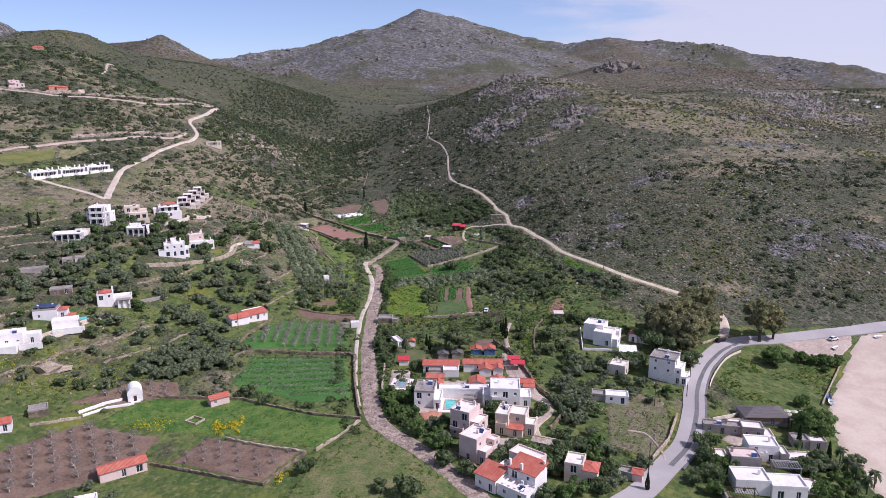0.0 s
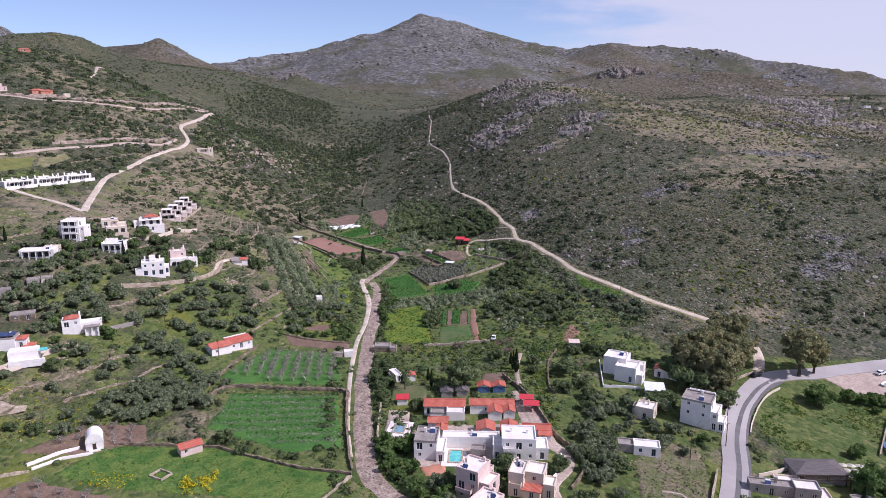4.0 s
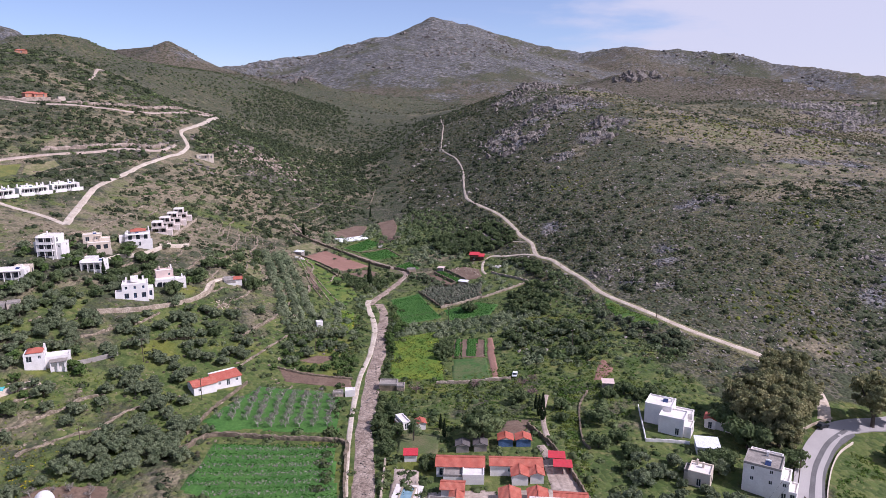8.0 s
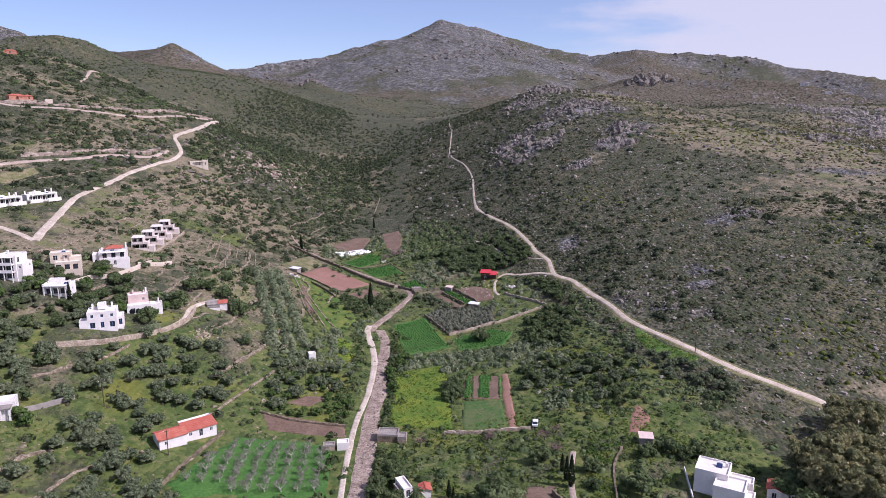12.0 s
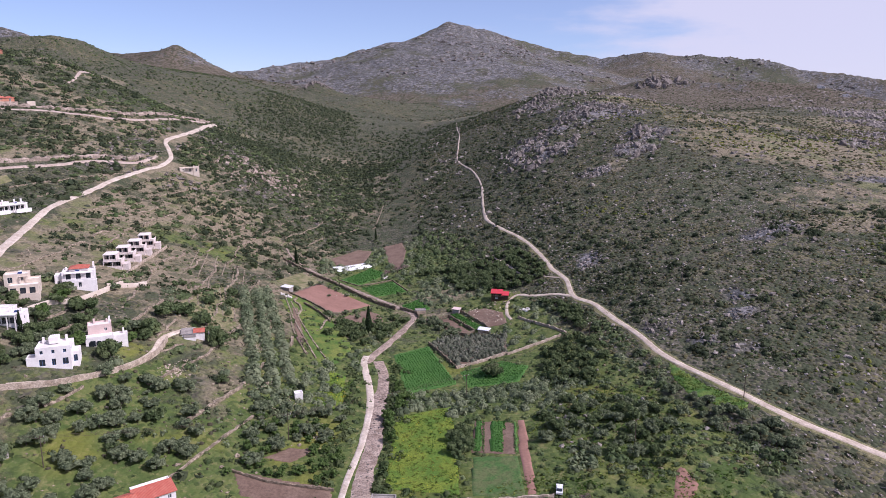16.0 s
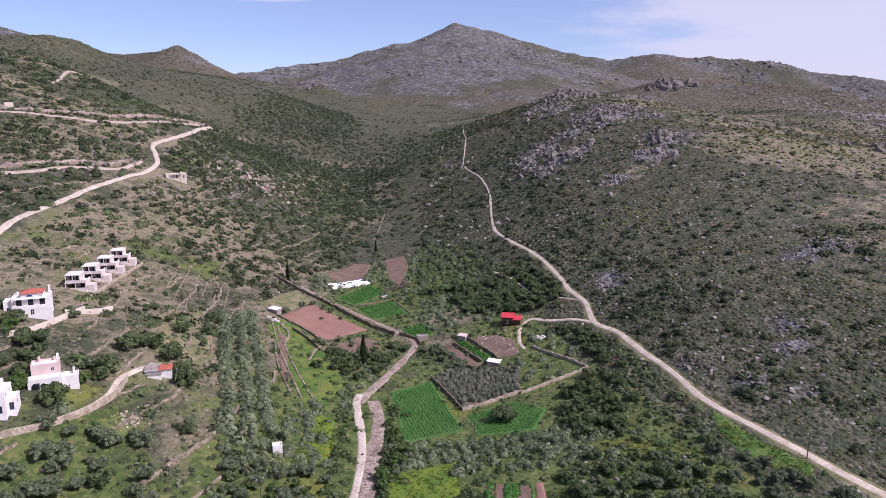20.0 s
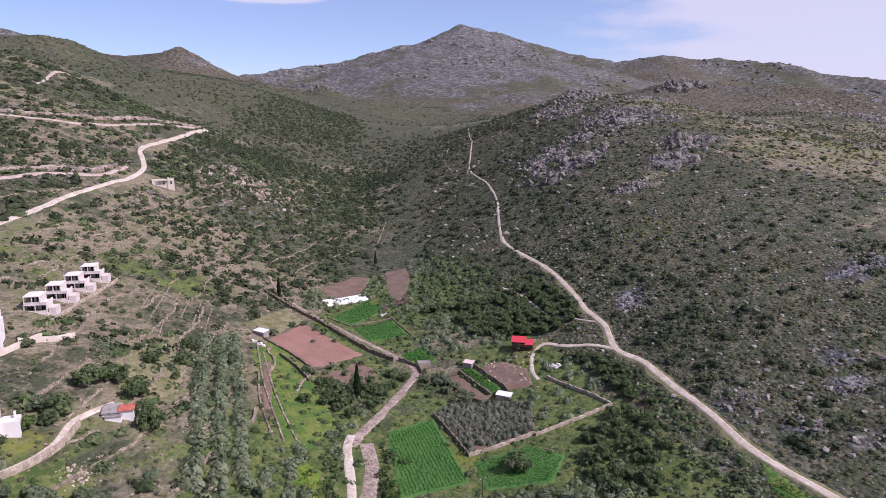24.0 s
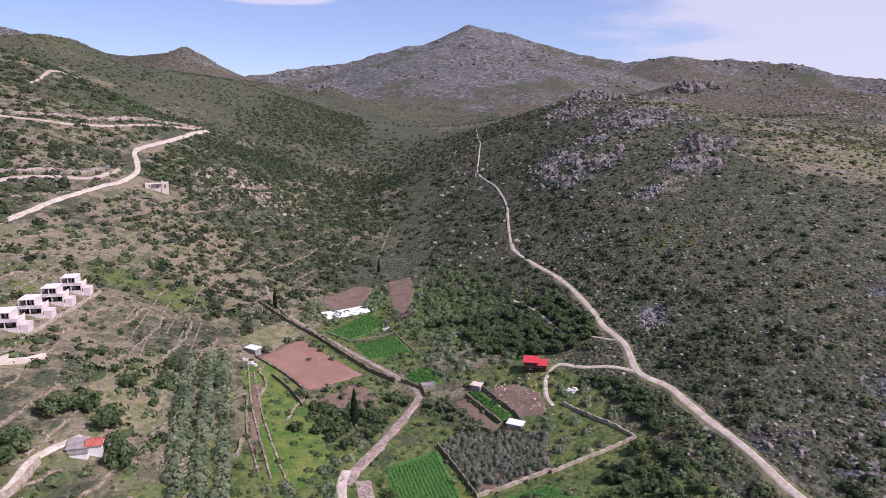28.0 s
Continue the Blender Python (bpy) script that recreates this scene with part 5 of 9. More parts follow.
# tavern and modern houses by the beach
h = house("tavern", "beach tavern under a wide dark shingle roof", 105, 192.5, -4, [(-6.6, 6.6, -3.6, 4, 0, 2.7, 1, "hip", "slate_roof", "grey_render")], category="restaurant")
pergola(h, -6, 6, -6.2, -4.2, 2.4)
B1 = "modern flat-roofed beach houses"
house("beach_house", "long low grey house with pale flat roofs", 90, 183.5, -14, [(-7, 3.5, -1.4, 2.0, 0, 3.0, 1, F_, "worn", "grey_render"), (3.5, 9.5, -2.2, 2.4, 0, 3.4, 1, F_, TL, "grey_render")], group=B1)
house("beach_house", "grey house with a white flat roof and chimney", 94, 171, -10, [(-4.2, 3.8, -2.5, 3.5, 0, 4.8, 2, F_, TL, "white_plaster"), (3.8, 6, -4, 1, 0, 3.4, 1, F_, TL, "grey_render")], group=B1)
house("beach_house", "grey house with a red-floored roof terrace", 86, 164.5, -10, [(-4, 3.6, -2.5, 2.6, 0, 4.6, 1, F_, "red_tin", "grey_render")], group=B1)
house("beach_house", "low house with white roofs above the lower road", 86.5, 155.5, -8, [(-7.5, 1, -3.5, 3, 0, 4.2, 1, F_, TL, "white_plaster"), (1, 9.5, -4.5, 1.5, 0, 3.6, 1, F_, TL, "white_plaster")], group=B1)
house("beach_house", "low grey garden house with two pale roofs", 111, 178, -10, [(-4.4, 0, -2.0, 2.2, 0, 2.8, 1, F_, "worn", "grey_render"), (0, 4.6, -2.2, 1.8, 0, 2.8, 1, F_, TL, "grey_render")], group=B1)
for tx, ty, tw, td, th in ((95.5, 189, 3.2, 1.8, 0.9), (99, 183, 4.0, 3.0, 0.8), (104, 171, 4.5, 3.0, 0.6), (80, 170, 3.6, 3.0, 0.7), (98, 157, 4.0, 3.2, 0.6)):
    h = house("garden_terrace", "low cream terrace with a parapet beside the beach houses", tx, ty, -10, [(-tw, tw, -td, td, 0, th, 0, F_, TL, "cream_plaster")], category="terrace", group="terraces of the beach houses")
h = house("carport", "open timber carport beside the lower road", 78, 149, -8, [(-4, -3.6, -2.5, 2.5, 0, 2.2, 0, F_, "worn", "grey_render")], category="carport")
pergola(h, -3.4, 4.0, -2.3, 2.3, 2.2)
h = house("roof_pergola", "grey timber pergola in front of the white beach house", 97, 163.5, -10, [(-3.4, 3.4, 1.4, 1.8, 0, 2.4, 0, F_, "worn", "grey_render")], category="pergola")
pergola(h, -3.2, 3.2, -2.0, 1.0, 2.3, "steel")
# farms west of the riverbed
h = house("chapel", "whitewashed barrel-vaulted chapel on a small terrace", -93.5, 211.5, 24, [(-2.2, 2.2, -3.0, 2.4, 0, 2.3, 1, "vault", WP)], category="chapel", share=0.0)
add_box(h, "door", (-0.45, 0.45, -3.08, -2.98, 0, 1.9), "dark_wood")
add_box(h, "step", (-1.4, 1.4, -3.9, -3.02, -0.6, 0.12), "white_plaster")
house("stone_shed", "small pink-walled shed with a red tile roof", -66, 209, 35, [(-3.0, 3.0, -1.8, 1.8, 0, 2.6, 1, "gable", T_, "pink_plaster")], category="shed")
house("long_farmhouse", "long old farmhouse with a faded red tile roof", -79.5, 168, 33, [(-6.0, 5.5, -2.1, 2.1, 0, 2.8, 1, "gable", T_, "pink_plaster")], category="farmhouse")
house("ruined_barn", "roofless grey stone barn", -117, 198, 25, [(-2.6, 2.6, -2, 2, 0, 2.4, 1, F_, "worn", "dry_stone")], category="ruin")
house("small_farm", "white cottage with a red roof at the field edge", -122.5, 188, 25, [(-3.4, 2.8, -2.2, 2.2, 0, 2.7, 1, "gable", T_)])
house("white_hut", "small white hut at the foot of the vineyard", -82.5, 153, 20, [(-2.6, 2.6, -1.6, 1.6, 0, 2.2, 1, F_, TL)], category="hut")
h = house("farmhouse", "long white farmhouse with red tile roofs", -73, 280, 38, [(-8.5, -1.0, -3, 3, 0, 2.9, 1, "gable", T_), (-1.0, 8.0, -1.8, 2.6, 0, 2.7, 1, "shed", T_), (-1, 8, 2.6, 4.6, 0, 3.4, 0, F_, TL)], category="farmhouse")
house("stone_hut", "old stone hut with a broken flat roof", -14, 286, -3, [(-4.6, 1.5, -2, 2.4, 0, 2.4, 1, F_, "worn", "dry_stone"), (1.5, 4.0, -2.6, 0.6, 0, 2.0, 1, F_, "worn", "pale_stone")], category="hut")
house("field_store", "row of low white stores at the field's end", -30, 280.5, 8, [(-4.0, -0.6, -1.0, 1.2, 0, 1.7, 1, F_, "worn", "pale_stone"), (0, 3.4, -1.2, 1.4, 0, 2.2, 1, F_, TL)], category="store")
house("pump_house", "small white pump house among the olives", -48.5, 344, 20, [(-1.3, 1.3, -1.2, 1.2, 0, 2.4, 1, F_, TL)], category="hut")
# upper valley
h = house("red_hut", "timber hut with a bright red sheet roof in two tiers", 25.6, 452, -8, [(-3.6, 1.4, -2.4, 2.8, 0.4, 3.3, 1, "tin", "red_tin", "dark_wood"), (1.4, 4.4, -2.8, 2.0, 0.4, 2.6, 1, "tin", "red_tin", "dark_wood")], category="hut")
pergola(h, -3.2, 3.0, -4.6, -2.8, 2.3)
house("white_store", "low white sheet-roofed store beside a field wall", 16.4, 413.6, -24, [(-2.3, 2.3, -1.3, 1.3, 0, 1.8, 1, "tin", "white_sheet", "pale_stone")], category="store")
house("lane_hut", "small flat hut at the end of the lane", -12, 444.5, 10, [(-2.4, 2.4, -1.2, 1.4, 0, 1.9, 1, F_, "worn", "pale_stone")], category="hut")
house("garden_store", "small shed with a reddish roof by the yard", 5, 442, -25, [(-1.6, 1.6, -1.2, 1.2, 0, 2.0, 1, "tin", "pink_plaster")], wall="grey_render", category="shed")
house("upper_store", "grey sheet-roofed store on the terraces", -78, 459, -30, [(-2.6, 2.6, -1.4, 1.4, 0, 1.9, 1, "tin", "white_sheet")], wall="grey_render", category="store")
h = house("ruined_cottage", "old white cottage with a part-fallen red tile roof", -91.3, 369, 16, [(-3.8, 0.4, -1.8, 2.0, 0, 2.3, 1, "shed", "worn_roof", WP), (0.4, 3.8, -1.6, 2.2, 0, 2.5, 1, "gable", T_, WP), (-3.0, 1.0, -3.4, -1.8, 0, 1.7, 1, F_, "worn", WP), (5.2, 6.0, -1.0, 2.0, 0, 1.8, 0, F_, "worn", "cut_earth")], category="cottage")
# the hillside villas
V = "white hillside villas"
h = house("villa", "white villa with a red tile roof and arched porch", -126.5, 275.5, 22, [(-5.4, 0.6, -2.6, 3.0, 0, 5.2, 2, F_, TL), (-4.4, -0.2, -2.0, 2.6, 5.2, 5.7, 0, "hip", T_), (0.6, 7.4, -1.6, 3.2, 0, 3.4, 1, F_, TL), (2.0, 6.6, -3.6, -1.6, 0, 2.4, 0, F_, "worn")], group=V, porch=False)
for u in (2.2, 4.3, 6.4):
    add_box(h, "pillar", (u - 0.18, u + 0.18, -4.6, -4.2, -0.8, 2.2), "white_plaster")
add_box(h, "porch_roof", (1.8, 6.9, -4.8, -1.62, 2.42, 2.6), "worn_roof")
add_box(h, "chimney", (0.0, 0.6, 1.4, 2.0, 5.2, 7.2), "white_plaster")
h = house("villa", "white villa with solar panels on its roof", -143, 258, 14, [(-5, 3.4, -2.6, 3.4, 0, 4.2, 1, F_, "worn", WP), (3.4, 6.6, -2, 2, 0, 3.4, 1, "hip", T_)], group=V, porch=False)
for r in range(2):
    for c in range(4):
        add_box(h, "solar_panel", (-4.6 + c * 1.95, -2.8 + c * 1.95, -2.0 + r * 2.5, 0.3 + r * 2.5, 4.75, 4.85), "solar_glass", "dark blue solar panel")
h = house("villa", "low white villa with terraces and a pergola", -134.5, 253, 20, [(-4.4, 4.4, -2.4, 2.6, 0, 2.9, 1, F_, TL), (-1.0, 2.6, 4.6, 7.8, 0, 2.6, 1, "hip", T_)], group=V, porch=False)
add_box(h, "terrace", (-4.0, 6.4, -5.6, -2.42, -1.6, 0.1), "white_plaster")
add_box(h, "railing", (-4.0, 6.4, -5.6, -5.45, 0.1, 0.9), "white_plaster")
add_box(h, "awning", (4.6, 7.2, -1.4, 1.8, 2.2, 2.32), "pool_water", "turquoise awning")
h = house("villa", "large white flat-roofed villa with a walled terrace", -145, 237, 18, [(-7, 3.4, -2, 4.4, 0, 4.4, 1, F_, TL), (3.4, 8.4, -1, 3, 0, 3.4, 1, F_, TL), (-7, 2, -7, -2, -1.5, 1.4, 0, F_, TL)], group=V, porch=False)
add_box(h, "terrace_wall", (2.2, 9.6, -4.6, -4.3, -1.2, 1.0), "white_plaster")
h = house("villa", "white villa with blue shutters and a rooftop stair tower", -119, 331, 20, [(-5, 4.4, -3.4, 4, 0, 5.8, 2, F_, TL), (-7.6, -5, -3.4, 0.2, 0, 3.0, 1, F_, TL), (-1.8, 0.8, 0.2, 3.4, 5.8, 7.6, 0, F_, TL), (4.4, 6.2, -1.4, 3.6, 0, 3.2, 1, F_, TL)], group=V, paint="blue_paint", porch=False, share=0.9)
for u, v in ((-3.6, 2.6), (2.6, 3.2)):
    add_box(h, "chimney", (u - 0.3, u + 0.3, v - 0.3, v + 0.3, 5.4, 7.4), "white_plaster")
h = house("villa", "pale pink villa with an arched white loggia", -113, 348.5, 26, [(-4.6, 2.4, -0.4, 4.2, 0, 6.4, 2, F_, TL), (-5.4, 3.0, -3.4, -0.4, 0, 3.3, 1, F_, TL, WP), (3.0, 7.0, -2.4, 1.6, 0, 2.7, 0, F_, TL, WP)], wall="pink_plaster", group=V, porch=False)
for u in (-3.8, -1.6, 0.8):
    bm = bmesh.new()
    ring = [bm.verts.new((u + 0.8 * math.cos(math.pi * i / 8), -3.44, 1.2 + 0.8 * math.sin(math.pi * i / 8))) for i in range(9)] + [bm.verts.new((u - 0.8, -3.44, 0.1)), bm.verts.new((u + 0.8, -3.44, 0.1))]
    face = bm.faces.new(ring)
    bmesh.ops.solidify(bm, geom=[face], thickness=0.05)
    part("arched_opening", bm, "dark_glass", h, "dark arched opening")
add_box(h, "chimney", (1.6, 2.2, 3.2, 3.8, 6.0, 8.0), "white_plaster")
add_box(h, "chimney", (5.6, 6.1, 0.4, 0.9, 2.4, 4.2), "white_plaster")
h = house("villa", "white two-storey villa with a red tile roof and broad balconies", -141, 388.5, 22, [(-5.6, 5.4, -3.0, 4.0, 0, 5.6, 2, F_, TL), (-3.0, 3.4, -1.6, 3.6, 5.6, 6.6, 0, "hip", T_), (-8.2, -5.6, -1.8, 3.0, 0, 4.4, 1, F_, TL), (-5.0, 6.2, -5.4, -3.0, 0, 2.5, 1, F_, TL)], group=V, porch=False)
add_box(h, "railing", (-4.9, 6.1, -5.36, -5.24, 2.62, 3.3), "white_plaster")
for u in (-3.4, 0.0, 3.4):
    add_box(h, "glass_door", (u - 0.8, u + 0.8, -3.06, -2.98, 2.9, 5.0), "dark_glass")
add_box(h, "balcony", (-4.6, 4.8, -4.3, -3.02, 5.2, 5.35), "white_plaster")
add_box(h, "chimney", (4.6, 5.2, 2.6, 3.2, 5.4, 8.0), "white_plaster")
h = house("villa", "cream villa stepped down the hillside with open terraces", -152.5, 371, 22, [(-5.4, 2.2, 0.0, 5.0, 0, 6.4, 2, F_, TL), (-3.4, 5.8, -4.6, 0.0, 0, 3.3, 1, F_, TL), (2.2, 5.6, 0, 4, 0, 4.4, 1, F_, TL)], wall="cream_plaster", group=V, porch=False)
for u in (-2.0, 1.0, 4.0):
    add_box(h, "glass_door", (u - 0.9, u + 0.9, -4.66, -4.58, 0.3, 2.4), "dark_glass")
add_box(h, "terrace", (-3.6, 6.4, -7.4, -4.62, -2.2, 0.1), "cream_plaster")
add_box(h, "railing", (-3.6, 6.4, -7.4, -7.25, 0.1, 0.9), "cream_plaster")
for u in (-0.2, 1.9):
    add_box(h, "post", (u - 0.12, u + 0.12, -0.9, -0.66, 3.42, 5.6), "cream_plaster")
add_box(h, "canopy", (-0.5, 2.2, -1.1, 0.0, 5.6, 5.75), "cream_plaster")
house("villa", "white three-storey villa with deep balconies", -162, 352, 2, [(-4.4, 3.4, -4.0, 4.0, 0, 8.6, 3, F_, TL), (3.4, 5.4, -3.5, 3.4, 0, 5.6, 2, F_, TL), (-7, -4.4, -1, 4, 0, 5.6, 2, F_, TL)], group=V)
house("villa", "low grey and white villa with a wide terrace", -142, 346, 6, [(-5, 4.6, -2.4, 3, 0, 3.6, 1, F_, TL), (-5, 0, 3, 5.6, 0, 4.2, 1, F_, TL)], group=V)
house("villa", "low white bungalow with a pillared porch", -164.5, 324, 10, [(-7, 6.6, -2.6, 3, 0, 3.2, 1, F_, TL), (1, 7, 3, 6, 0, 3.4, 1, F_, TL, "cream_plaster")], group=V)
def row_house(x, y, turn, k):
    """A concrete shell of two storeys: open loggias under thin slab roofs, with a lower wing beside it."""
    z = float(lie([x], [y])[0]) - 0.4
    ob = tagged(new("row_house"), "unfinished pale pink terraced house with open loggias", "house", "unfinished terraced houses")
    ob.matrix_world = pose(x, y, z, 0, 0, turn)
    w = "raw_render"
    add_box(ob, "plinth", (-3.9, 3.9, -3.8, 3.8, -5.0, 0.0), w)
    for s_ in range(2):
        b = 0.05 + 3.0 * s_
        x0, x1 = (-3.6, 3.6) if s_ == 0 else (-3.4, 1.7)
        add_box(ob, "back_wall", (x0, x1, 3.3, 3.6, b, b + 2.75), w)
        add_box(ob, "side_wall", (x0, x0 + 0.25, -1.2, 3.3, b, b + 2.75), w)
        add_box(ob, "side_wall", (x1 - 0.25, x1, -3.4, 3.3, b, b + 2.75), w)
        add_box(ob, "inner_wall", (x0 + 0.25, x1 - 0.25, 0.4, 0.6, b, b + 2.75), w)
        for u in (0.28, 0.72):
            m = Matrix.Translation((x0 + (x1 - x0) * u, 0.34, b + 0.05))
            add_window(ob, m, 1.7, 2.2, True)
        for u in (x0 + 0.15, (x0 + x1) / 2):
            add_box(ob, "pillar", (u - 0.15, u + 0.15, -3.4, -3.1, b, b + 2.75), w)
        add_box(ob, "slab", (x0 - 0.1, x1 + 0.1, -3.5, 3.7, b + 2.75, b + 2.98), "roof_screed")
        add_box(ob, "railing", (x0 + 0.3, x1 - 0.3, -3.36, -3.24, b, b + 0.9), w)
    add_box(ob, "parapet", (1.9, 3.7, -3.5, -3.35, 3.05, 3.9), w)
    add_box(ob, "parapet", (3.55, 3.7, -3.35, 3.5, 3.05, 3.9), w)
    add_box(ob, "stair_block", (3.9, 6.2, -2.6, 2.2, -5.0, 1.6), w)
    BUSY.append((x, y, 7.0))


for k, (hx, hy) in enumerate(((-143.5, 421.5), (-145.5, 437.5), (-147, 452.5), (-149, 468))):
    row_house(hx, hy, 14, k)
for k in range(3):
    h = house("long_bungalow", "long white bungalow with a shaded front and white chimneys", -225 + 6.6 * k, 420 + 20.5 * k, 58, [(-8, 8, -2.4, 2.6, 0, 3.2, 1, F_, TL), (-4, 2, 2.6, 4.6, 0, 3.8, 0, F_, TL)], group="white bungalows on the ridge road", seed=k)
    for u in (-6.6, -1.4, 4.0, 7.2):
        add_box(h, "chimney", (u - 0.3, u + 0.3, 1.6, 2.2, 2.9, 5.0), "white_plaster")
    add_box(h, "garden_wall", (-8.4, -1.6, -5.2, -4.9, -1.0, 0.9), "white_plaster")
    add_box(h, "garden_wall", (1.2, 8.2, -5.6, -5.3, -1.0, 0.9), "white_plaster")
house("old_terrace_house", "small grey flat-roofed house among olives", -153.5, 302, 24, [(-4.4, 0, -1.6, 2.4, 0, 2.6, 1, F_, "worn", "grey_render"), (0.6, 4.6, -1.4, 2.4, 0, 2.8, 1, F_, "worn", "cream_plaster")])
house("low_cistern", "long low concrete cistern on the hillside", -165, 289, 26, [(-6.5, 6.5, -1.6, 1.6, 0, 1.5, 0, F_, "worn", "grey_render")], category="cistern")
house("stone_house", "old stone house with a sagging flat roof", -147, 275.5, 20, [(-3.6, 4.4, -1.8, 2.4, 0, 2.6, 1, F_, "worn", "dry_stone")])
h = house("hill_house", "cream flat-roofed house with a pillared terrace below the hairpin", -178, 610, 24, [(-6.4, 2.4, -2.6, 2.6, 0, 2.8, 1, F_, TL, "cream_plaster"), (2.4, 6.2, -3.0, 2.6, 0, 3.1, 1, F_, TL, "cream_plaster"), (-12, -8.4, -1.5, 2, 0, 1.9, 0, F_, "worn", "cream_plaster")])
for u in (2.7, 4.3, 5.9):
    add_box(h, "pillar", (u - 0.2, u + 0.2, -2.9, -2.5, 3.1, 4.3), "cream_plaster")
add_box(h, "canopy", (-2.5, 2.8, -4.4, -2.9, 2.7, 2.85), "canvas_cream")
house("upper_house", "unfinished pale pink house on the upper slope", -340, 611, 40, [(-5, 3, -2.6, 2.6, 0, 5.4, 2, F_, TL), (3, 6.5, -2.2, 2.4, 0, 2.8, 1, F_, TL)], wall="pink_plaster", group="houses high on the western slope", seed=1)
h = house("upper_house", "long terracotta house with a shaded porch on the upper slope", -311, 622, 52, [(-8.5, 2.5, -3, 3, 0, 3.0, 1, "hip", T_), (2.5, 8.0, -2.6, 3, 0, 2.7, 1, "hip", T_), (-3, 3.5, -5.4, -3, 0, 2.3, 1, "shed", T_)], wall="terracotta_plaster", group="houses high on the western slope", seed=2, sink=-1.0)
add_box(h, "terrace", (-9, 9, -5.6, 3.2, -4.0, 0.05), "cut_earth")
house("upper_house", "small white outbuilding beside the terracotta house", -297, 634, 40, [(-2.6, 2.6, -1.8, 1.8, 0, 2.2, 1, F_, TL)], wall="cream_plaster", group="houses high on the western slope", seed=3)
house("upper_house", "orange house high on the western slope", -381, 734, 30, [(-5, 5, -2.6, 2.6, 0, 2.6, 1, "hip", T_)], wall="terracotta_plaster", group="houses high on the western slope", seed=4)
FAR_HOMES = [(877, 1795), (910, 1743), (697, 1256), (698, 1206), (746, 1241), (707, 1121), (714, 1100), (697, 1049)]
for k, (hx, hy) in enumerate(FAR_HOMES):
    big = 1.15 if k < 2 else 0.8
    house("far_house", "white house among dark trees on the far eastern ridge", hx, hy, -30 + 8 * k, [(-6 * big, 5 * big, -3.5, 3.5, 0, (4.4 - 0.5 * (k % 3)) * big, 1 + (k % 3 == 0), F_, TL), (5 * big, 9 * big, -3, 3, 0, 2.8, 1, F_, TL)], wall=("white_plaster", "cream_plaster", "pink_plaster")[(0, 0, 1, 2, 1, 0, 1, 0)[k]], group="houses on the far ridge", seed=k)

# ---- plants and stones ----
RNG = np.random.default_rng(11)
MX0, MY0, MX1, MY1 = -420, 90, 420, 1250
MASK = np.zeros((MY1 - MY0, MX1 - MX0), bool)


def mark_disc(x, y, r):
    i0, i1 = int(max(x - r - MX0, 0)), int(min(x + r - MX0 + 2, MX1 - MX0))
    j0, j1 = int(max(y - r - MY0, 0)), int(min(y + r - MY0 + 2, MY1 - MY0))
    if i1 > i0 and j1 > j0:
        X, Y = np.meshgrid(np.arange(i0, i1) + MX0 + 0.5, np.arange(j0, j1) + MY0 + 0.5)
        MASK[j0:j1, i0:i1] |= (X - x) ** 2 + (Y - y) ** 2 < r * r


for bx, by, br in BUSY:
    mark_disc(bx, by, br)
# the cleared bank below the hairpin road
BANK = [(-238, 800), (-215, 690), (-209, 643), (-195, 623), (-194, 588), (-203, 549), (-201, 507), (-200, 473), (-186, 425), (-177, 393)]
for (ax, ay), (bx, by) in zip(BANK, BANK[1:]):
    for k in range(12):
        mark_disc(ax + (bx - ax) * k / 12 + 1.5, ay + (by - ay) * k / 12 - 3.5, 6.0)
# kept open below the corner wall
for ax, ay in smooth_line([(32, 423), (37.4, 413.5), (43.6, 404.6), (48, 396.5), (37.8, 391.2), (31.7, 389), (25, 386)], 1.5):
    mark_disc(ax, ay, 2.0)
ROADS_ONLY = MASK.copy()
for poly in POLYS:
    lo, hi = poly.min(0), poly.max(0)
    X, Y = np.meshgrid(np.arange(int(lo[0]) - 1, int(hi[0]) + 2) + 0.5, np.arange(int(lo[1]) - 1, int(hi[1]) + 2) + 0.5)
    ok = inside(X, Y, poly) & (X > MX0) & (X < MX1 - 1) & (Y > MY0) & (Y < MY1 - 1)
    MASK[(Y[ok] - MY0).astype(int), (X[ok] - MX0).astype(int)] = True


def free(x, y, mask=None):
    m = MASK if mask is None else mask
    i, j = (np.asarray(x) - MX0).astype(int), (np.asarray(y) - MY0).astype(int)
    within = (i >= 0) & (i < MX1 - MX0) & (j >= 0) & (j < MY1 - MY0)
    return ~(within & m[np.clip(j, 0, MY1 - MY0 - 1), np.clip(i, 0, MX1 - MX0 - 1)])


def jitter_grid(x0, x1, y0, y1, spacing):
    X, Y = np.meshgrid(np.arange(x0, x1, spacing), np.arange(y0, y1, spacing))
    X = X.ravel() + RNG.uniform(-0.5, 0.5, X.size) * spacing
    Y = Y.ravel() + RNG.uniform(-0.5, 0.5, Y.size) * spacing
    return X, Y


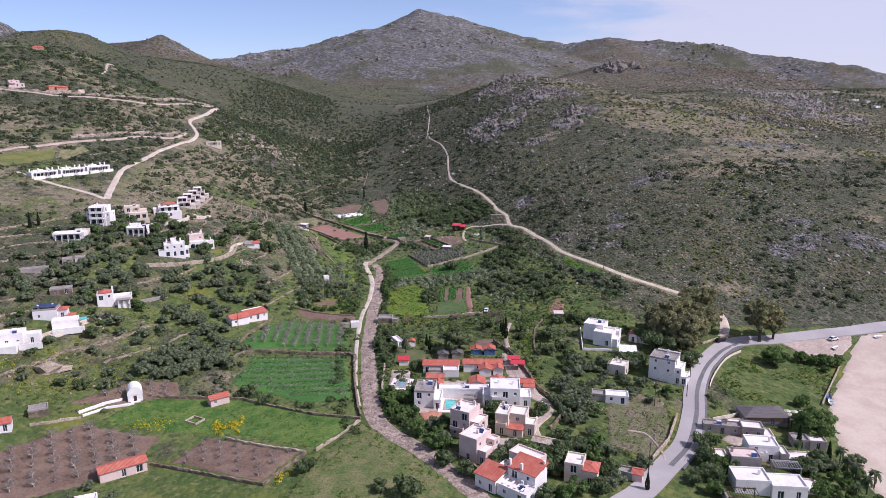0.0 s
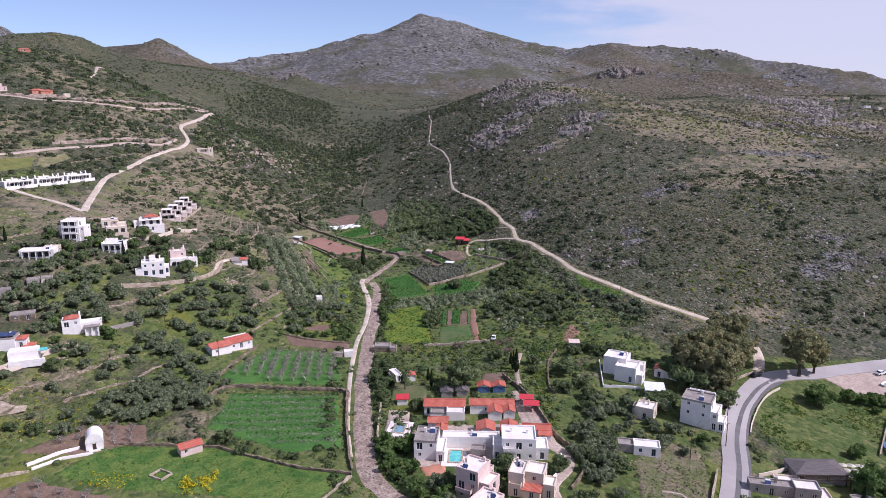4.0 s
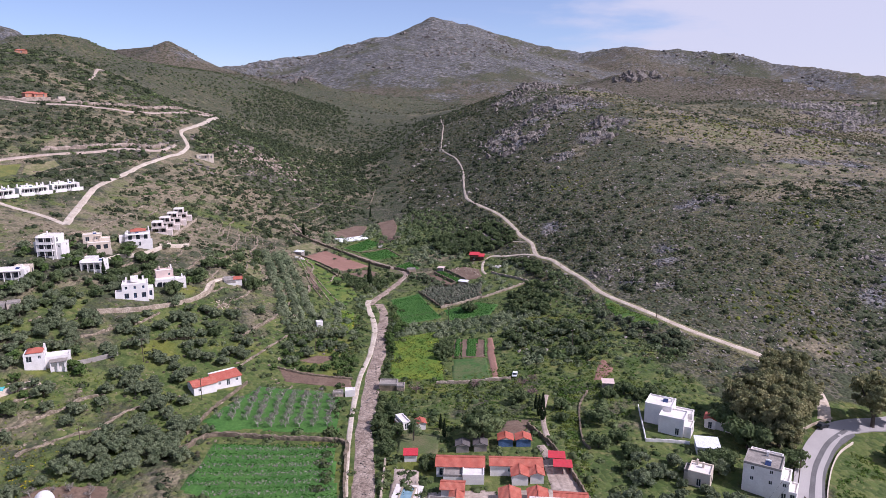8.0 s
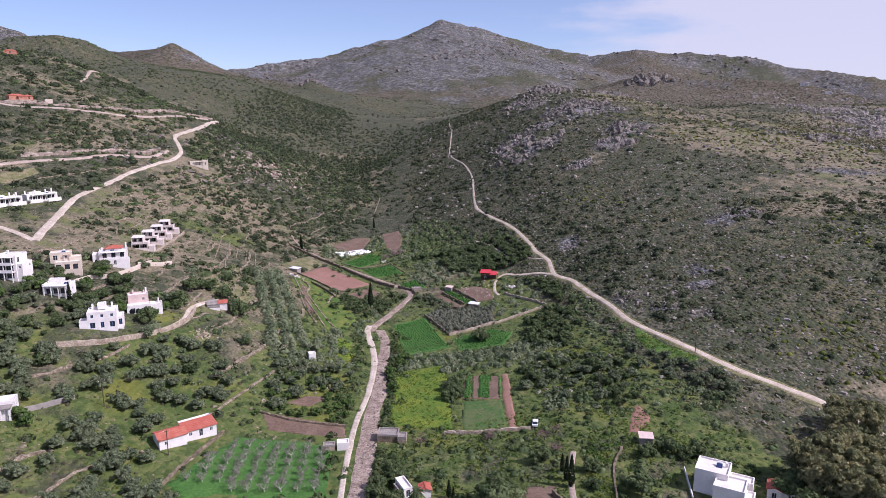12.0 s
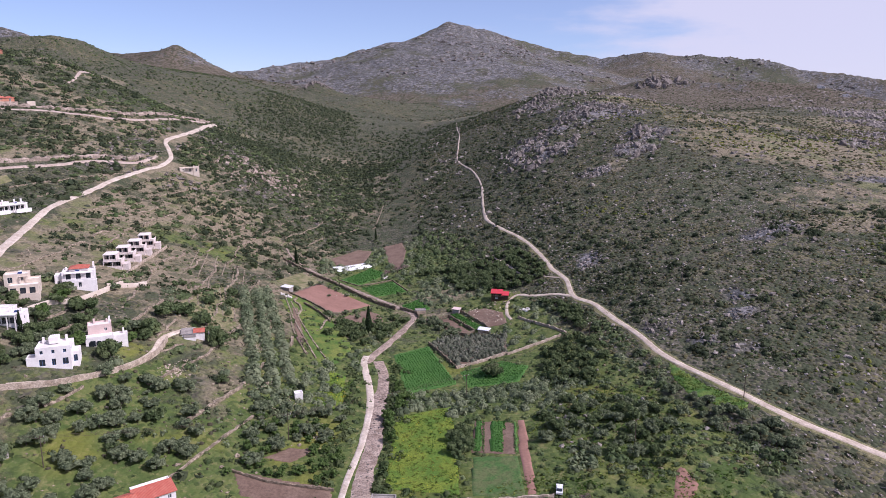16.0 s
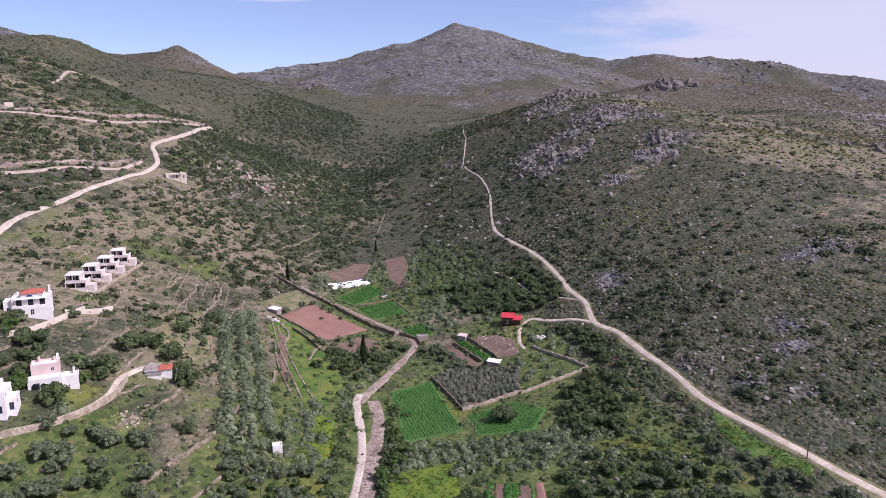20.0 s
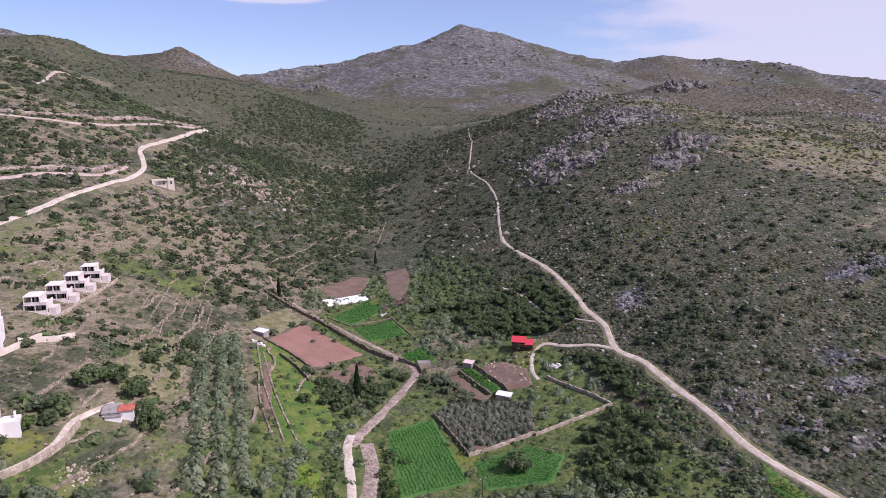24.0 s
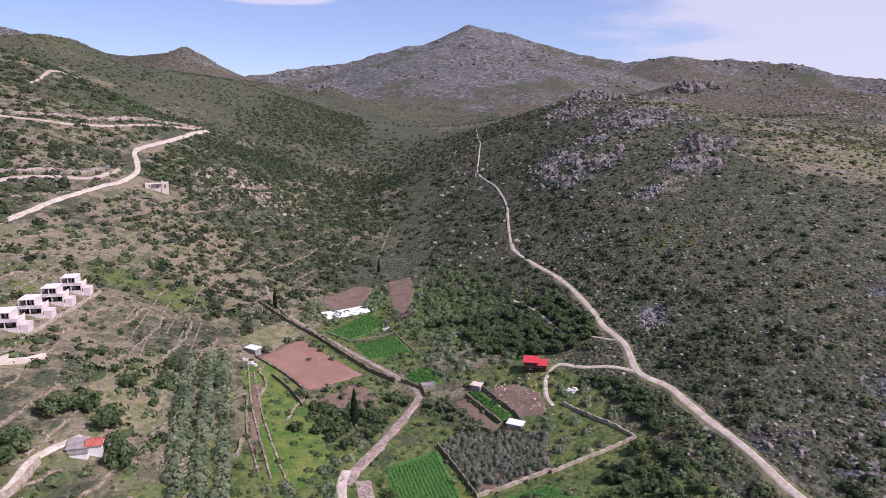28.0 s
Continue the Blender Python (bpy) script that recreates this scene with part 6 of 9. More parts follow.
def leaf_cloud(x, y, z, rad, tall, n, size):
    """Triangular leaf clumps over the dome of each plant."""
    k = len(x)
    th = RNG.uniform(0, 2 * math.pi, (k, n))
    up = RNG.uniform(-0.1, 1.0, (k, n))
    ring = np.sqrt(1 - up ** 2)
    d = np.stack([ring * np.cos(th), ring * np.sin(th), up], -1)
    dist = RNG.uniform(0.74, 1.05, (k, n, 1))
    c = d * dist * np.stack([rad, rad, tall], -1)[:, None, :] + np.stack([x, y, z], -1)[:, None, :]
    nrm = d + RNG.normal(0, 0.25, d.shape)
    nrm /= np.linalg.norm(nrm, axis=-1, keepdims=True)
    a = np.cross(nrm, RNG.normal(0, 1, d.shape))
    a /= np.linalg.norm(a, axis=-1, keepdims=True)
    b = np.cross(nrm, a)
    s = (rad[:, None] * size * RNG.uniform(0.6, 1.25, (k, n)))[..., None]
    v = np.stack([c + a * s, c + (-0.5 * a + 0.87 * b) * s * RNG.uniform(0.6, 1.1, (k, n, 1)), c + (-0.5 * a - 0.87 * b) * s * RNG.uniform(0.6, 1.1, (k, n, 1))], 2)
    return v.reshape(-1, 3)


RING = [2 * math.pi * k / 5 for k in range(5)]
DOME = np.array([(0, 0, 1)] + [(0.894 * math.cos(a), 0.894 * math.sin(a), 0.447) for a in RING] + [(0.894 * math.cos(a + 0.628), 0.894 * math.sin(a + 0.628), -0.447) for a in RING])
DOME_TRI = np.array([(0, 1 + k, 1 + (k + 1) % 5) for k in range(5)] + [(1 + k, 6 + k, 1 + (k + 1) % 5) for k in range(5)] + [(1 + (k + 1) % 5, 6 + k, 6 + (k + 1) % 5) for k in range(5)])


def domes(x, y, z, rad, tall):
    """The close inner mass of each plant: an uneven dome."""
    k = len(x)
    v = DOME[None] * RNG.uniform(0.72, 1.15, (k, 11, 1)) * np.stack([rad, rad, tall], -1)[:, None, :]
    a = RNG.uniform(0, 2 * math.pi, k)[:, None]
    v = np.stack([v[..., 0] * np.cos(a) - v[..., 1] * np.sin(a), v[..., 0] * np.sin(a) + v[..., 1] * np.cos(a), v[..., 2]], -1)
    return (v + np.stack([x, y, z], -1)[:, None, :]).reshape(-1, 3), (DOME_TRI[None] + 11 * np.arange(k)[:, None, None]).reshape(-1, 3)


def leaf_stuff(name, label, category, material, x, y, rad, tall, n, size=0.62, sink=0.1, lumps=0):
    if not len(x):
        return None
    z = lie(x, y) - sink
    v = leaf_cloud(x, y, z, rad, tall, n, size)
    f = np.arange(len(v)).reshape(-1, 3)
    for k in range(lumps):
        a, d = RNG.uniform(0, 2 * math.pi, len(x)), (0.0 if lumps == 1 else 0.5) * rad
        s = (0.80 if lumps == 1 else 0.60) * RNG.uniform(0.85, 1.1, len(x))
        q, g = domes(x + d * np.cos(a), y + d * np.sin(a), z + 0.15 * tall * s, rad * s, tall * s * RNG.uniform(0.8, 1.1, len(x)))
        f = np.vstack([f, g + len(v)])
        v = np.vstack([v, q])
    me = grid_mesh(name, v, f)
    me.shade_smooth()
    me.materials.append(MAT[material])
    return tagged(new(name, me), label, category, kind="stuff")


def in_view(x, y, spare=40):
    return np.abs(x) < 0.68 * y + spare


def lumpy_crown(rng, rx, rz, z0, lumps, per, size, lean=0.0, top_heavy=0.0, tight=1.0, heart=0.8, slim=0.75):
    """A crown of small leaf sprays gathered round several lumps, with gaps between them and a shaded heart in each."""
    v, hearts = [], []
    for _ in range(lumps):
        a, r = rng.uniform(0, 2 * math.pi), rx * math.sqrt(rng.uniform(0.0, 0.75))
        h = rng.uniform(0.15, 0.85)
        c = np.array([r * math.cos(a), r * math.sin(a) + lean * h, z0 + rz * (h + top_heavy * (1 - r / rx) * 0.35)])
        lr = rx * rng.uniform(0.34, 0.55) * tight
        d = rng.normal(0, 1, (per, 3))
        d /= np.linalg.norm(d, axis=1, keepdims=True)
        d[:, 2] = np.where(d[:, 2] < -0.3, -d[:, 2], d[:, 2]) * 0.8
        p = c + d * lr * rng.uniform(0.72, 1.12, (per, 1))
        nrm = d + rng.normal(0, 0.45, d.shape)
        nrm /= np.linalg.norm(nrm, axis=1, keepdims=True)
        t = np.cross(nrm, rng.normal(0, 1, d.shape))
        t /= np.linalg.norm(t, axis=1, keepdims=True)
        b = np.cross(nrm, t)
        s = size * rng.uniform(0.7, 1.5, (per, 1))
        v.append(np.stack([p + t * s * 1.25, p - t * s * 0.8 + b * s * slim, p - t * s * 0.6 - b * s * slim], 1))
        if heart:
            hearts.append(DOME * rng.uniform(0.75, 1.1, (11, 1)) * lr * heart * np.array([1.0, 1.0, 0.85]) + c)
    v = np.concatenate(v).reshape(-1, 3)
    f = np.arange(len(v)).reshape(-1, 3)
    for q in hearts:
        f = np.vstack([f, DOME_TRI + len(v)])
        v = np.vstack([v, q])
    return v, f


def limb(bm, a, b, ra, rb, sides=6):
    a, b = Vector(a), Vector(b)
    q = (b - a).to_track_quat("Z", "Y").to_matrix()
    rings = []
    for p, r in ((a, ra), (b, rb)):
        rings.append([bm.verts.new(p + q @ Vector((r * math.cos(2 * math.pi * i / sides), r * math.sin(2 * math.pi * i / sides), 0))) for i in range(sides)])
    for i in range(sides):
        j = (i + 1) % sides
        bm.faces.new([rings[0][i], rings[0][j], rings[1][j], rings[1][i]])


def tree_meshes(kind, seed):
    """The trunk and crown of one tree: about 1 unit is 1 metre."""
    rng = np.random.default_rng(seed)
    spec = {"olive": (2.4, 2.3, 0.7, 20, 62, 0.22, "olive_leaf"), "carob": (2.4, 2.6, 0.4, 16, 70, 0.24, "dark_leaf"),
            "green": (2.1, 2.9, 0.6, 15, 68, 0.24, "bright_leaf"), "gum": (5.6, 10.5, 3.0, 60, 80, 0.36, "gum_leaf"),
            "shade": (4.4, 4.0, 2.0, 44, 76, 0.28, "dark_leaf"), "tamarisk": (3.4, 3.8, 0.7, 46, 76, 0.24, "bright_leaf"),
            "almond": (1.9, 1.9, 0.8, 9, 40, 0.30, "twig_haze"), "judas": (2.2, 2.2, 0.8, 12, 36, 0.28, "pink_bloom")}[kind]
    rx, rz, z0, lumps, per, size, leaf = spec
    bm = bmesh.new()
    fork = z0 * 0.9 + 0.3
    limb(bm, (0, 0, -0.5), (0.1, 0.05, fork), rx * 0.10, rx * 0.075)
    for i in range(5):
        a = 2 * math.pi * i / 5 + rng.uniform(-0.4, 0.4)
        e = (rx * 0.6 * math.cos(a), rx * 0.6 * math.sin(a), z0 + rz * rng.uniform(0.35, 0.7))
        limb(bm, (0.1, 0.05, fork - 0.1), e, rx * 0.055, rx * 0.02, 5)
    trunk = bpy.data.meshes.new("trunk")
    bm.to_mesh(trunk)
    bm.free()
    trunk.materials.append(MAT["limewash" if kind == "almond" else "bark"])
    bare = kind in ("almond", "judas")
    v, f = lumpy_crown(rng, rx, rz, z0, lumps, int(per * 0.8), size, top_heavy=0.3, tight={"gum": 0.5, "tamarisk": 0.7, "shade": 0.7, "olive": 0.8, "green": 0.85}.get(kind, 0.9),
                       heart=0.0 if bare else (0.62 if kind == "gum" else 0.84), slim=0.12 if bare else 0.75)
    crown = grid_mesh("crown", v, f)
    crown.shade_smooth()
    crown.materials.append(MAT[leaf])
    return trunk, crown


PROTO = {}


OPEN_COURTS = ((-6.5, 215, 6.5), (8.5, 196, 6.0), (2.5, 192, 5.5), (32, 176, 6.0), (36, 186, 4.5), (90, 181, 7.5), (107, 184, 6.0), (133, 222, 6), (141, 224, 9), (62, 182, 13))


def tree(kind, name, label, x, y, size=1.0, group="", category="tree"):
    if any(math.hypot(x - a, y - b) < r for a, b, r in OPEN_COURTS):
        return None
    k = random.randrange(5)
    if (kind, k) not in PROTO:
        PROTO[kind, k] = tree_meshes(kind, 100 * len(kind) + k + sum(map(ord, kind)))
    trunk, crown = PROTO[kind, k]
    ob = new(name)
    ob.matrix_world = pose(x, y, float(lie([x], [y])[0]), 0, 0, random.uniform(0, 360)) @ Matrix.Diagonal((size, size, size * random.uniform(0.9, 1.12), 1))
    tagged(ob, label, category, group)
    for nm, me in (("trunk", trunk), ("crown", crown)):
        o = new(nm, me)
        o.parent = ob
    return ob


def cypress(x, y, tall, label="tall narrow dark cypress", girth=1.0):
    key = ("cypress", random.randrange(3))
    if key not in PROTO:
        rng = np.random.default_rng(40 + key[1])
        bm = bmesh.new()
        limb(bm, (0, 0, -0.5), (0, 0, 8.6), 0.2, 0.04)
        tr = bpy.data.meshes.new("trunk")
        bm.to_mesh(tr)
        bm.free()
        tr.materials.append(MAT["bark"])
        n = 420
        h = rng.uniform(0.3, 9.6, n)
        r = 0.95 * np.clip(np.minimum((h + 0.8) / 2.2, (10.0 - h) / 6.0), 0.05, 1) * rng.uniform(0.8, 1.1, n)
        a = rng.uniform(0, 2 * math.pi, n)
        c = np.stack([r * np.cos(a), r * np.sin(a), h], -1)
        out = np.stack([np.cos(a), np.sin(a), 0.3 * np.ones(n)], -1) + rng.normal(0, 0.3, (n, 3))
        t = np.cross(out, [0, 0, 1.0])
        t /= np.linalg.norm(t, axis=1, keepdims=True)
        s = rng.uniform(0.2, 0.42, (n, 1))
        upv = np.array([0, 0, 1.0])
        v = np.stack([c - t * s, c + t * s, c + upv * s * 2.2 + out * 0.05], 1).reshape(-1, 3)
        cr = grid_mesh("crown", v, np.arange(len(v)).reshape(-1, 3))
        cr.materials.append(MAT["cypress_leaf"])
        PROTO[key] = (tr, cr)
    ob = new("cypress_tree")
    s = tall / 10
    ob.matrix_world = pose(x, y, float(lie([x], [y])[0]), 0, 0, random.uniform(0, 360)) @ Matrix.Diagonal((max(s, 0.6) * girth, max(s, 0.6) * girth, s, 1))
    tagged(ob, label, "tree", "cypresses")
    for nm, me in (("trunk", PROTO[key][0]), ("crown", PROTO[key][1])):
        o = new(nm, me)
        o.parent = ob
    return ob


def palm(x, y, tall):
    if "palm" not in PROTO:
        rng = np.random.default_rng(5)
        bm = bmesh.new()
        limb(bm, (0, 0, -0.4), (0.1, 0, 2.0), 0.28, 0.22, 8)
        limb(bm, (0.1, 0, 2.0), (0.1, 0.1, 4.0), 0.22, 0.2, 8)
        tr = bpy.data.meshes.new("trunk")
        bm.to_mesh(tr)
        bm.free()
        tr.materials.append(MAT["bark"])
        v = []
        for i in range(34):
            a, rise = rng.uniform(0, 2 * math.pi), rng.uniform(-0.2, 1.1)
            d = np.array([math.cos(a), math.sin(a), 0])
            side = np.array([-d[1], d[0], 0])
            pts = [np.array([0.1, 0.1, 4.0]) + d * 2.4 * s + np.array([0, 0, 1.0]) * (rise * 2.0 * s - 1.9 * s * s) for s in (0, 0.35, 0.7, 1.0)]
            for p, q, w, u in zip(pts, pts[1:], (0.12, 0.34, 0.3), (0.34, 0.3, 0.03)):
                v += [p - side * w, p + side * w, q + side * u, q - side * u]
        v = np.array(v)
        cr = grid_mesh("crown", v, np.arange(len(v)).reshape(-1, 4))
        cr.materials.append(MAT["palm_leaf"])
        PROTO["palm"] = (tr, cr)
    ob = new("palm_tree")
    s = tall / 4.6
    ob.matrix_world = pose(x, y, float(lie([x], [y])[0]), 0, 0, random.uniform(0, 360)) @ Matrix.Diagonal((0.75 * s ** 0.6, 0.75 * s ** 0.6, s, 1))
    tagged(ob, "green fan-crowned palm in a garden", "tree", "palms")
    for nm, me in zip(("trunk", "crown"), PROTO["palm"]):
        o = new(nm, me)
        o.parent = ob
    return ob


# single trees that stand out
for x, y, s in ((14, 245, 1.35),):
    tree("shade", "shade_tree", "broad dark shade tree over the holiday cabins", x, y, s)
    mark_disc(x, y, 5)
for x, y, s in ((92, 246, 1.0), (98, 240, 1.1), (103, 246, 1.15), (109, 252, 1.1), (99, 254, 1.05), (92, 255, 0.9), (113, 258, 0.95), (106, 260, 1.0), (118, 262, 0.75), (97, 234, 0.7), (113, 276, 0.8), (118, 273, 0.85), (122, 278, 0.8), (117, 284, 0.7)):
    tree("gum", "eucalyptus_tree", "tall eucalyptus with olive-brown foliage by the road", x, y, s, "eucalyptus grove")
    mark_disc(x, y, 4)
for x, y, s in ((134, 254, 1.25), (141, 257, 0.95)):
    tree("gum", "eucalyptus_tree", "tall eucalyptus standing at the road junction", x, y, s, "eucalyptus grove")
for x, y, s in ((131, 235, 1.35), (142.4, 238.4, 0.75), (146, 237, 0.7), (150.7, 236.5, 0.8), (154, 236, 0.6), (148, 231.5, 0.45), (116, 184, 1.7), (123.5, 203.5, 0.7), (126, 206, 0.5), (158, 240, 0.6)):
    tree("tamarisk", "tamarisk_tree", "rounded light-green tamarisk near the beach", x, y, s, "tamarisks by the beach")
    mark_disc(x, y, 3)
for x, y, t in ((115, 165, 5), (114, 160, 5.5), (114, 155, 5), (116, 170, 4.5), (106, 174, 3.5), (-6, 247, 6.5), (44, 168, 4), (37, 171, 3.5), (109, 152, 4.5), (118, 158, 5)):
    palm(x, y, t)
cypress(-33, 413, 12.5, "tall old cypress standing over the lane", 1.0)
for x, y, t in ((-87, 522, 9), (-48, 595, 8.5), (33, 255, 9), (112, 169, 7), (108, 177, 7), (49, 165, 5), (56, 153, 5), (3, 248, 6), (2, 253, 5), (-137, 343, 7), (-133, 345, 6), (-186, 330, 8), (-184, 334, 7), (-86, 519, 7.5), (32.4, 258, 7), (32, 262, 5.5)):
    cypress(x, y, t)
for x, y, s in ((-56, 388, 1.1), (-28, 518, 1.3), (-34, 512, 1.0), (-24, 523, 1.0)):
    tree("judas", "judas_tree", "leafless pinkish tree among the green plots", x, y, s, "pinkish spring trees")
for x, y, s in ((-4, 152, 1.5), (-11, 155, 0.9), (-31, 165, 1.0), (-58, 215, 1.0), (-51, 208, 0.8), (-36, 204, 0.6), (16, 370, 1.3), (18, 369, 1.2), (12, 172, 1.0), (31, 175, 1.6), (35, 163, 1.5), (32, 166, 1.3), (-108, 341, 1.5),
                (-92, 381, 1.6), (-82, 368, 1.5), (-86, 372, 1.2), (-105, 380, 1.7), (-100, 386, 1.5), (40, 176, 1.0), (45, 196, 1.1), (73, 228, 1.3), (77, 229, 1.2), (22, 192, 1.3), (36, 193, 1.0), (3, 320, 1.1), (5, 324, 1.2), (6, 316, 1.0), (3, 313, 1.1)):
    tree("carob", "carob_tree", "dense dark-green rounded tree", x, y, s, "dark rounded trees")

# close planting round the hillside villas, the guest houses and the beach houses
GARDEN = random.Random(21)
for vx, vy, n in ((-127, 274, 7), (-143, 258, 6), (-134, 252, 5), (-145, 236, 6), (-118, 331, 10), (-112, 349, 9), (-140, 392, 8), (-151, 373, 9), (-162, 352, 10), (-142, 346, 10), (-164, 324, 10), (-153, 302, 9), (-165, 289, 7), (-147, 275, 6),
                  (-180, 616, 4), (12, 182, 5), (14, 169, 5), (26, 182, 6), (24, 155, 5), (40, 158, 6), (34, 172, 5), (53, 158, 4), (84, 219, 4), (60, 201, 6), (90, 183, 4), (94, 171, 4), (86, 164, 4), (111, 178, 6), (1, 203, 4), (105, 192, 3)):
    for k in range(n):
        a, r = GARDEN.uniform(0, 2 * math.pi), GARDEN.uniform(7.0, 14.0)
        x, y = vx + r * math.cos(a), vy + r * math.sin(a)
        if bool(free([x], [y], ROADS_ONLY)[0]):
            kind = GARDEN.choice(("olive", "olive", "carob", "green"))
            tree(kind, *{"olive": ("olive_tree", "silvery grey-green olive tree beside a house"), "carob": ("carob_tree", "dense dark-green rounded tree beside a house"), "green": ("garden_tree", "fresh green garden tree beside a house")}[kind], x, y, GARDEN.uniform(0.65, 1.15), "garden trees round the houses")
            mark_disc(x, y, 1.5)
for x, y, s in ((88, 238, 2.2), (86, 250, 2.0), (95, 229, 1.8), (30, 178, 1.7), (18, 188, 1.0), (6, 190, 1.3), (23, 192, 1.2), (37, 167, 1.5), (43, 171, 1.2), (-104, 362, 1.5)):
    tree("carob", "carob_tree", "dense dark-green rounded tree", x, y, s, "dark rounded trees")

for x, y, s in ((20, 164, 1.2), (28, 167, 1.3), (33, 160, 1.2), (46, 164, 1.2), (47, 172, 1.3), (30, 148, 1.2), (34, 146, 1.3), (11, 161, 1.0), (6, 166, 1.1), (3, 174, 1.2), (38, 151, 1.2), (44, 152, 1.0), (48, 160, 1.1),
                (76, 166, 1.2), (79, 174, 1.3), (81, 162, 1.1), (75, 158, 1.2), (101, 164, 1.0), (104, 165, 1.0), (100, 152, 1.1), (109, 168, 1.2), (105, 180, 0.9), (107, 186, 0.9), (73, 152, 1.1), (70, 157, 1.0), (112, 185, 0.9)):
    tree("carob" if (x + y) % 3 else "green", "garden_tree", "dense green garden tree between the houses", x, y, s, "garden trees round the houses")
    mark_disc(x, y, 1.5)

for x, y, s in ((-66, 483, 0.6), (-60, 478, 0.55), (-56, 474, 0.5), (-70, 478, 0.6), (-50, 466, 0.45), (-58, 462, 0.4), (-74, 462, 0.8), (-52, 428, 0.9), (-46, 436, 0.6), (-42, 440, 0.5), (-36, 444, 0.5), (-40, 432, 0.5)):
    tree("olive", "field_tree", "small grey-green tree at the edge of the red field", x, y, s, "small trees round the red field")

for x, y, s in ((50, 252, 1.5), (56, 268, 1.0), (62, 270, 1.1), (66, 267, 1.0), (70, 268, 1.2), (46, 238, 1.1), (40, 262, 0.9), (39, 254, 0.8), (27, 268, 1.2)):
    tree("carob", "carob_tree", "lone dark rounded tree in the grass field", x, y, s, "dark rounded trees")
for x, y, s in ((-6, 281, 1.0), (14, 282, 0.9), (32, 272, 1.0), (30, 280, 0.9), (34, 284, 0.8)):
    tree("judas", "bare_tree", "leafless brownish tree in the rough grass", x, y, s, "pinkish spring trees")

for x, y, s in ((-10.5, 430, 0.8), (-7, 432, 0.75), (-4.5, 431, 0.8), (-3, 427, 0.75), (0, 424, 0.75), (2.5, 419.5, 0.7), (5, 416, 0.7), (-6, 427, 0.8), (-3, 421, 0.75), (0.5, 414.5, 0.8), (4, 413.5, 0.7)):
    tree("olive", "olive_tree", "silvery grey-green olive tree beside the sunken plot", x, y, s, "olive trees")
for x, y, s in ((-53.7, 428, 0.7), (-46, 421, 0.8), (-42, 408, 0.9), (-24, 434, 0.8), (-25, 415, 1.0), (-19, 431, 0.75), (-49, 405, 0.8), (-22, 424, 0.8), (-27, 408, 0.9), (-37, 406, 1.0), (-30, 428, 0.7)):
    tree("carob", "carob_tree", "dense dark-green rounded tree beside the lane", x, y, s, "dark rounded trees")
for x, y, s in ((-94, 289, 1.0), (-99, 280, 1.0), (-89.5, 271, 1.0), (-95, 268.5, 1.1), (-86, 281, 0.9), (-84, 268, 0.9), (-88, 261, 1.0), (-92, 276, 0.9), (-99, 272, 1.0), (-104, 276, 1.0)):
    tree("olive", "olive_tree", "close grey-green olive tree beside the red-roofed cottage", x, y, s, "olive trees")

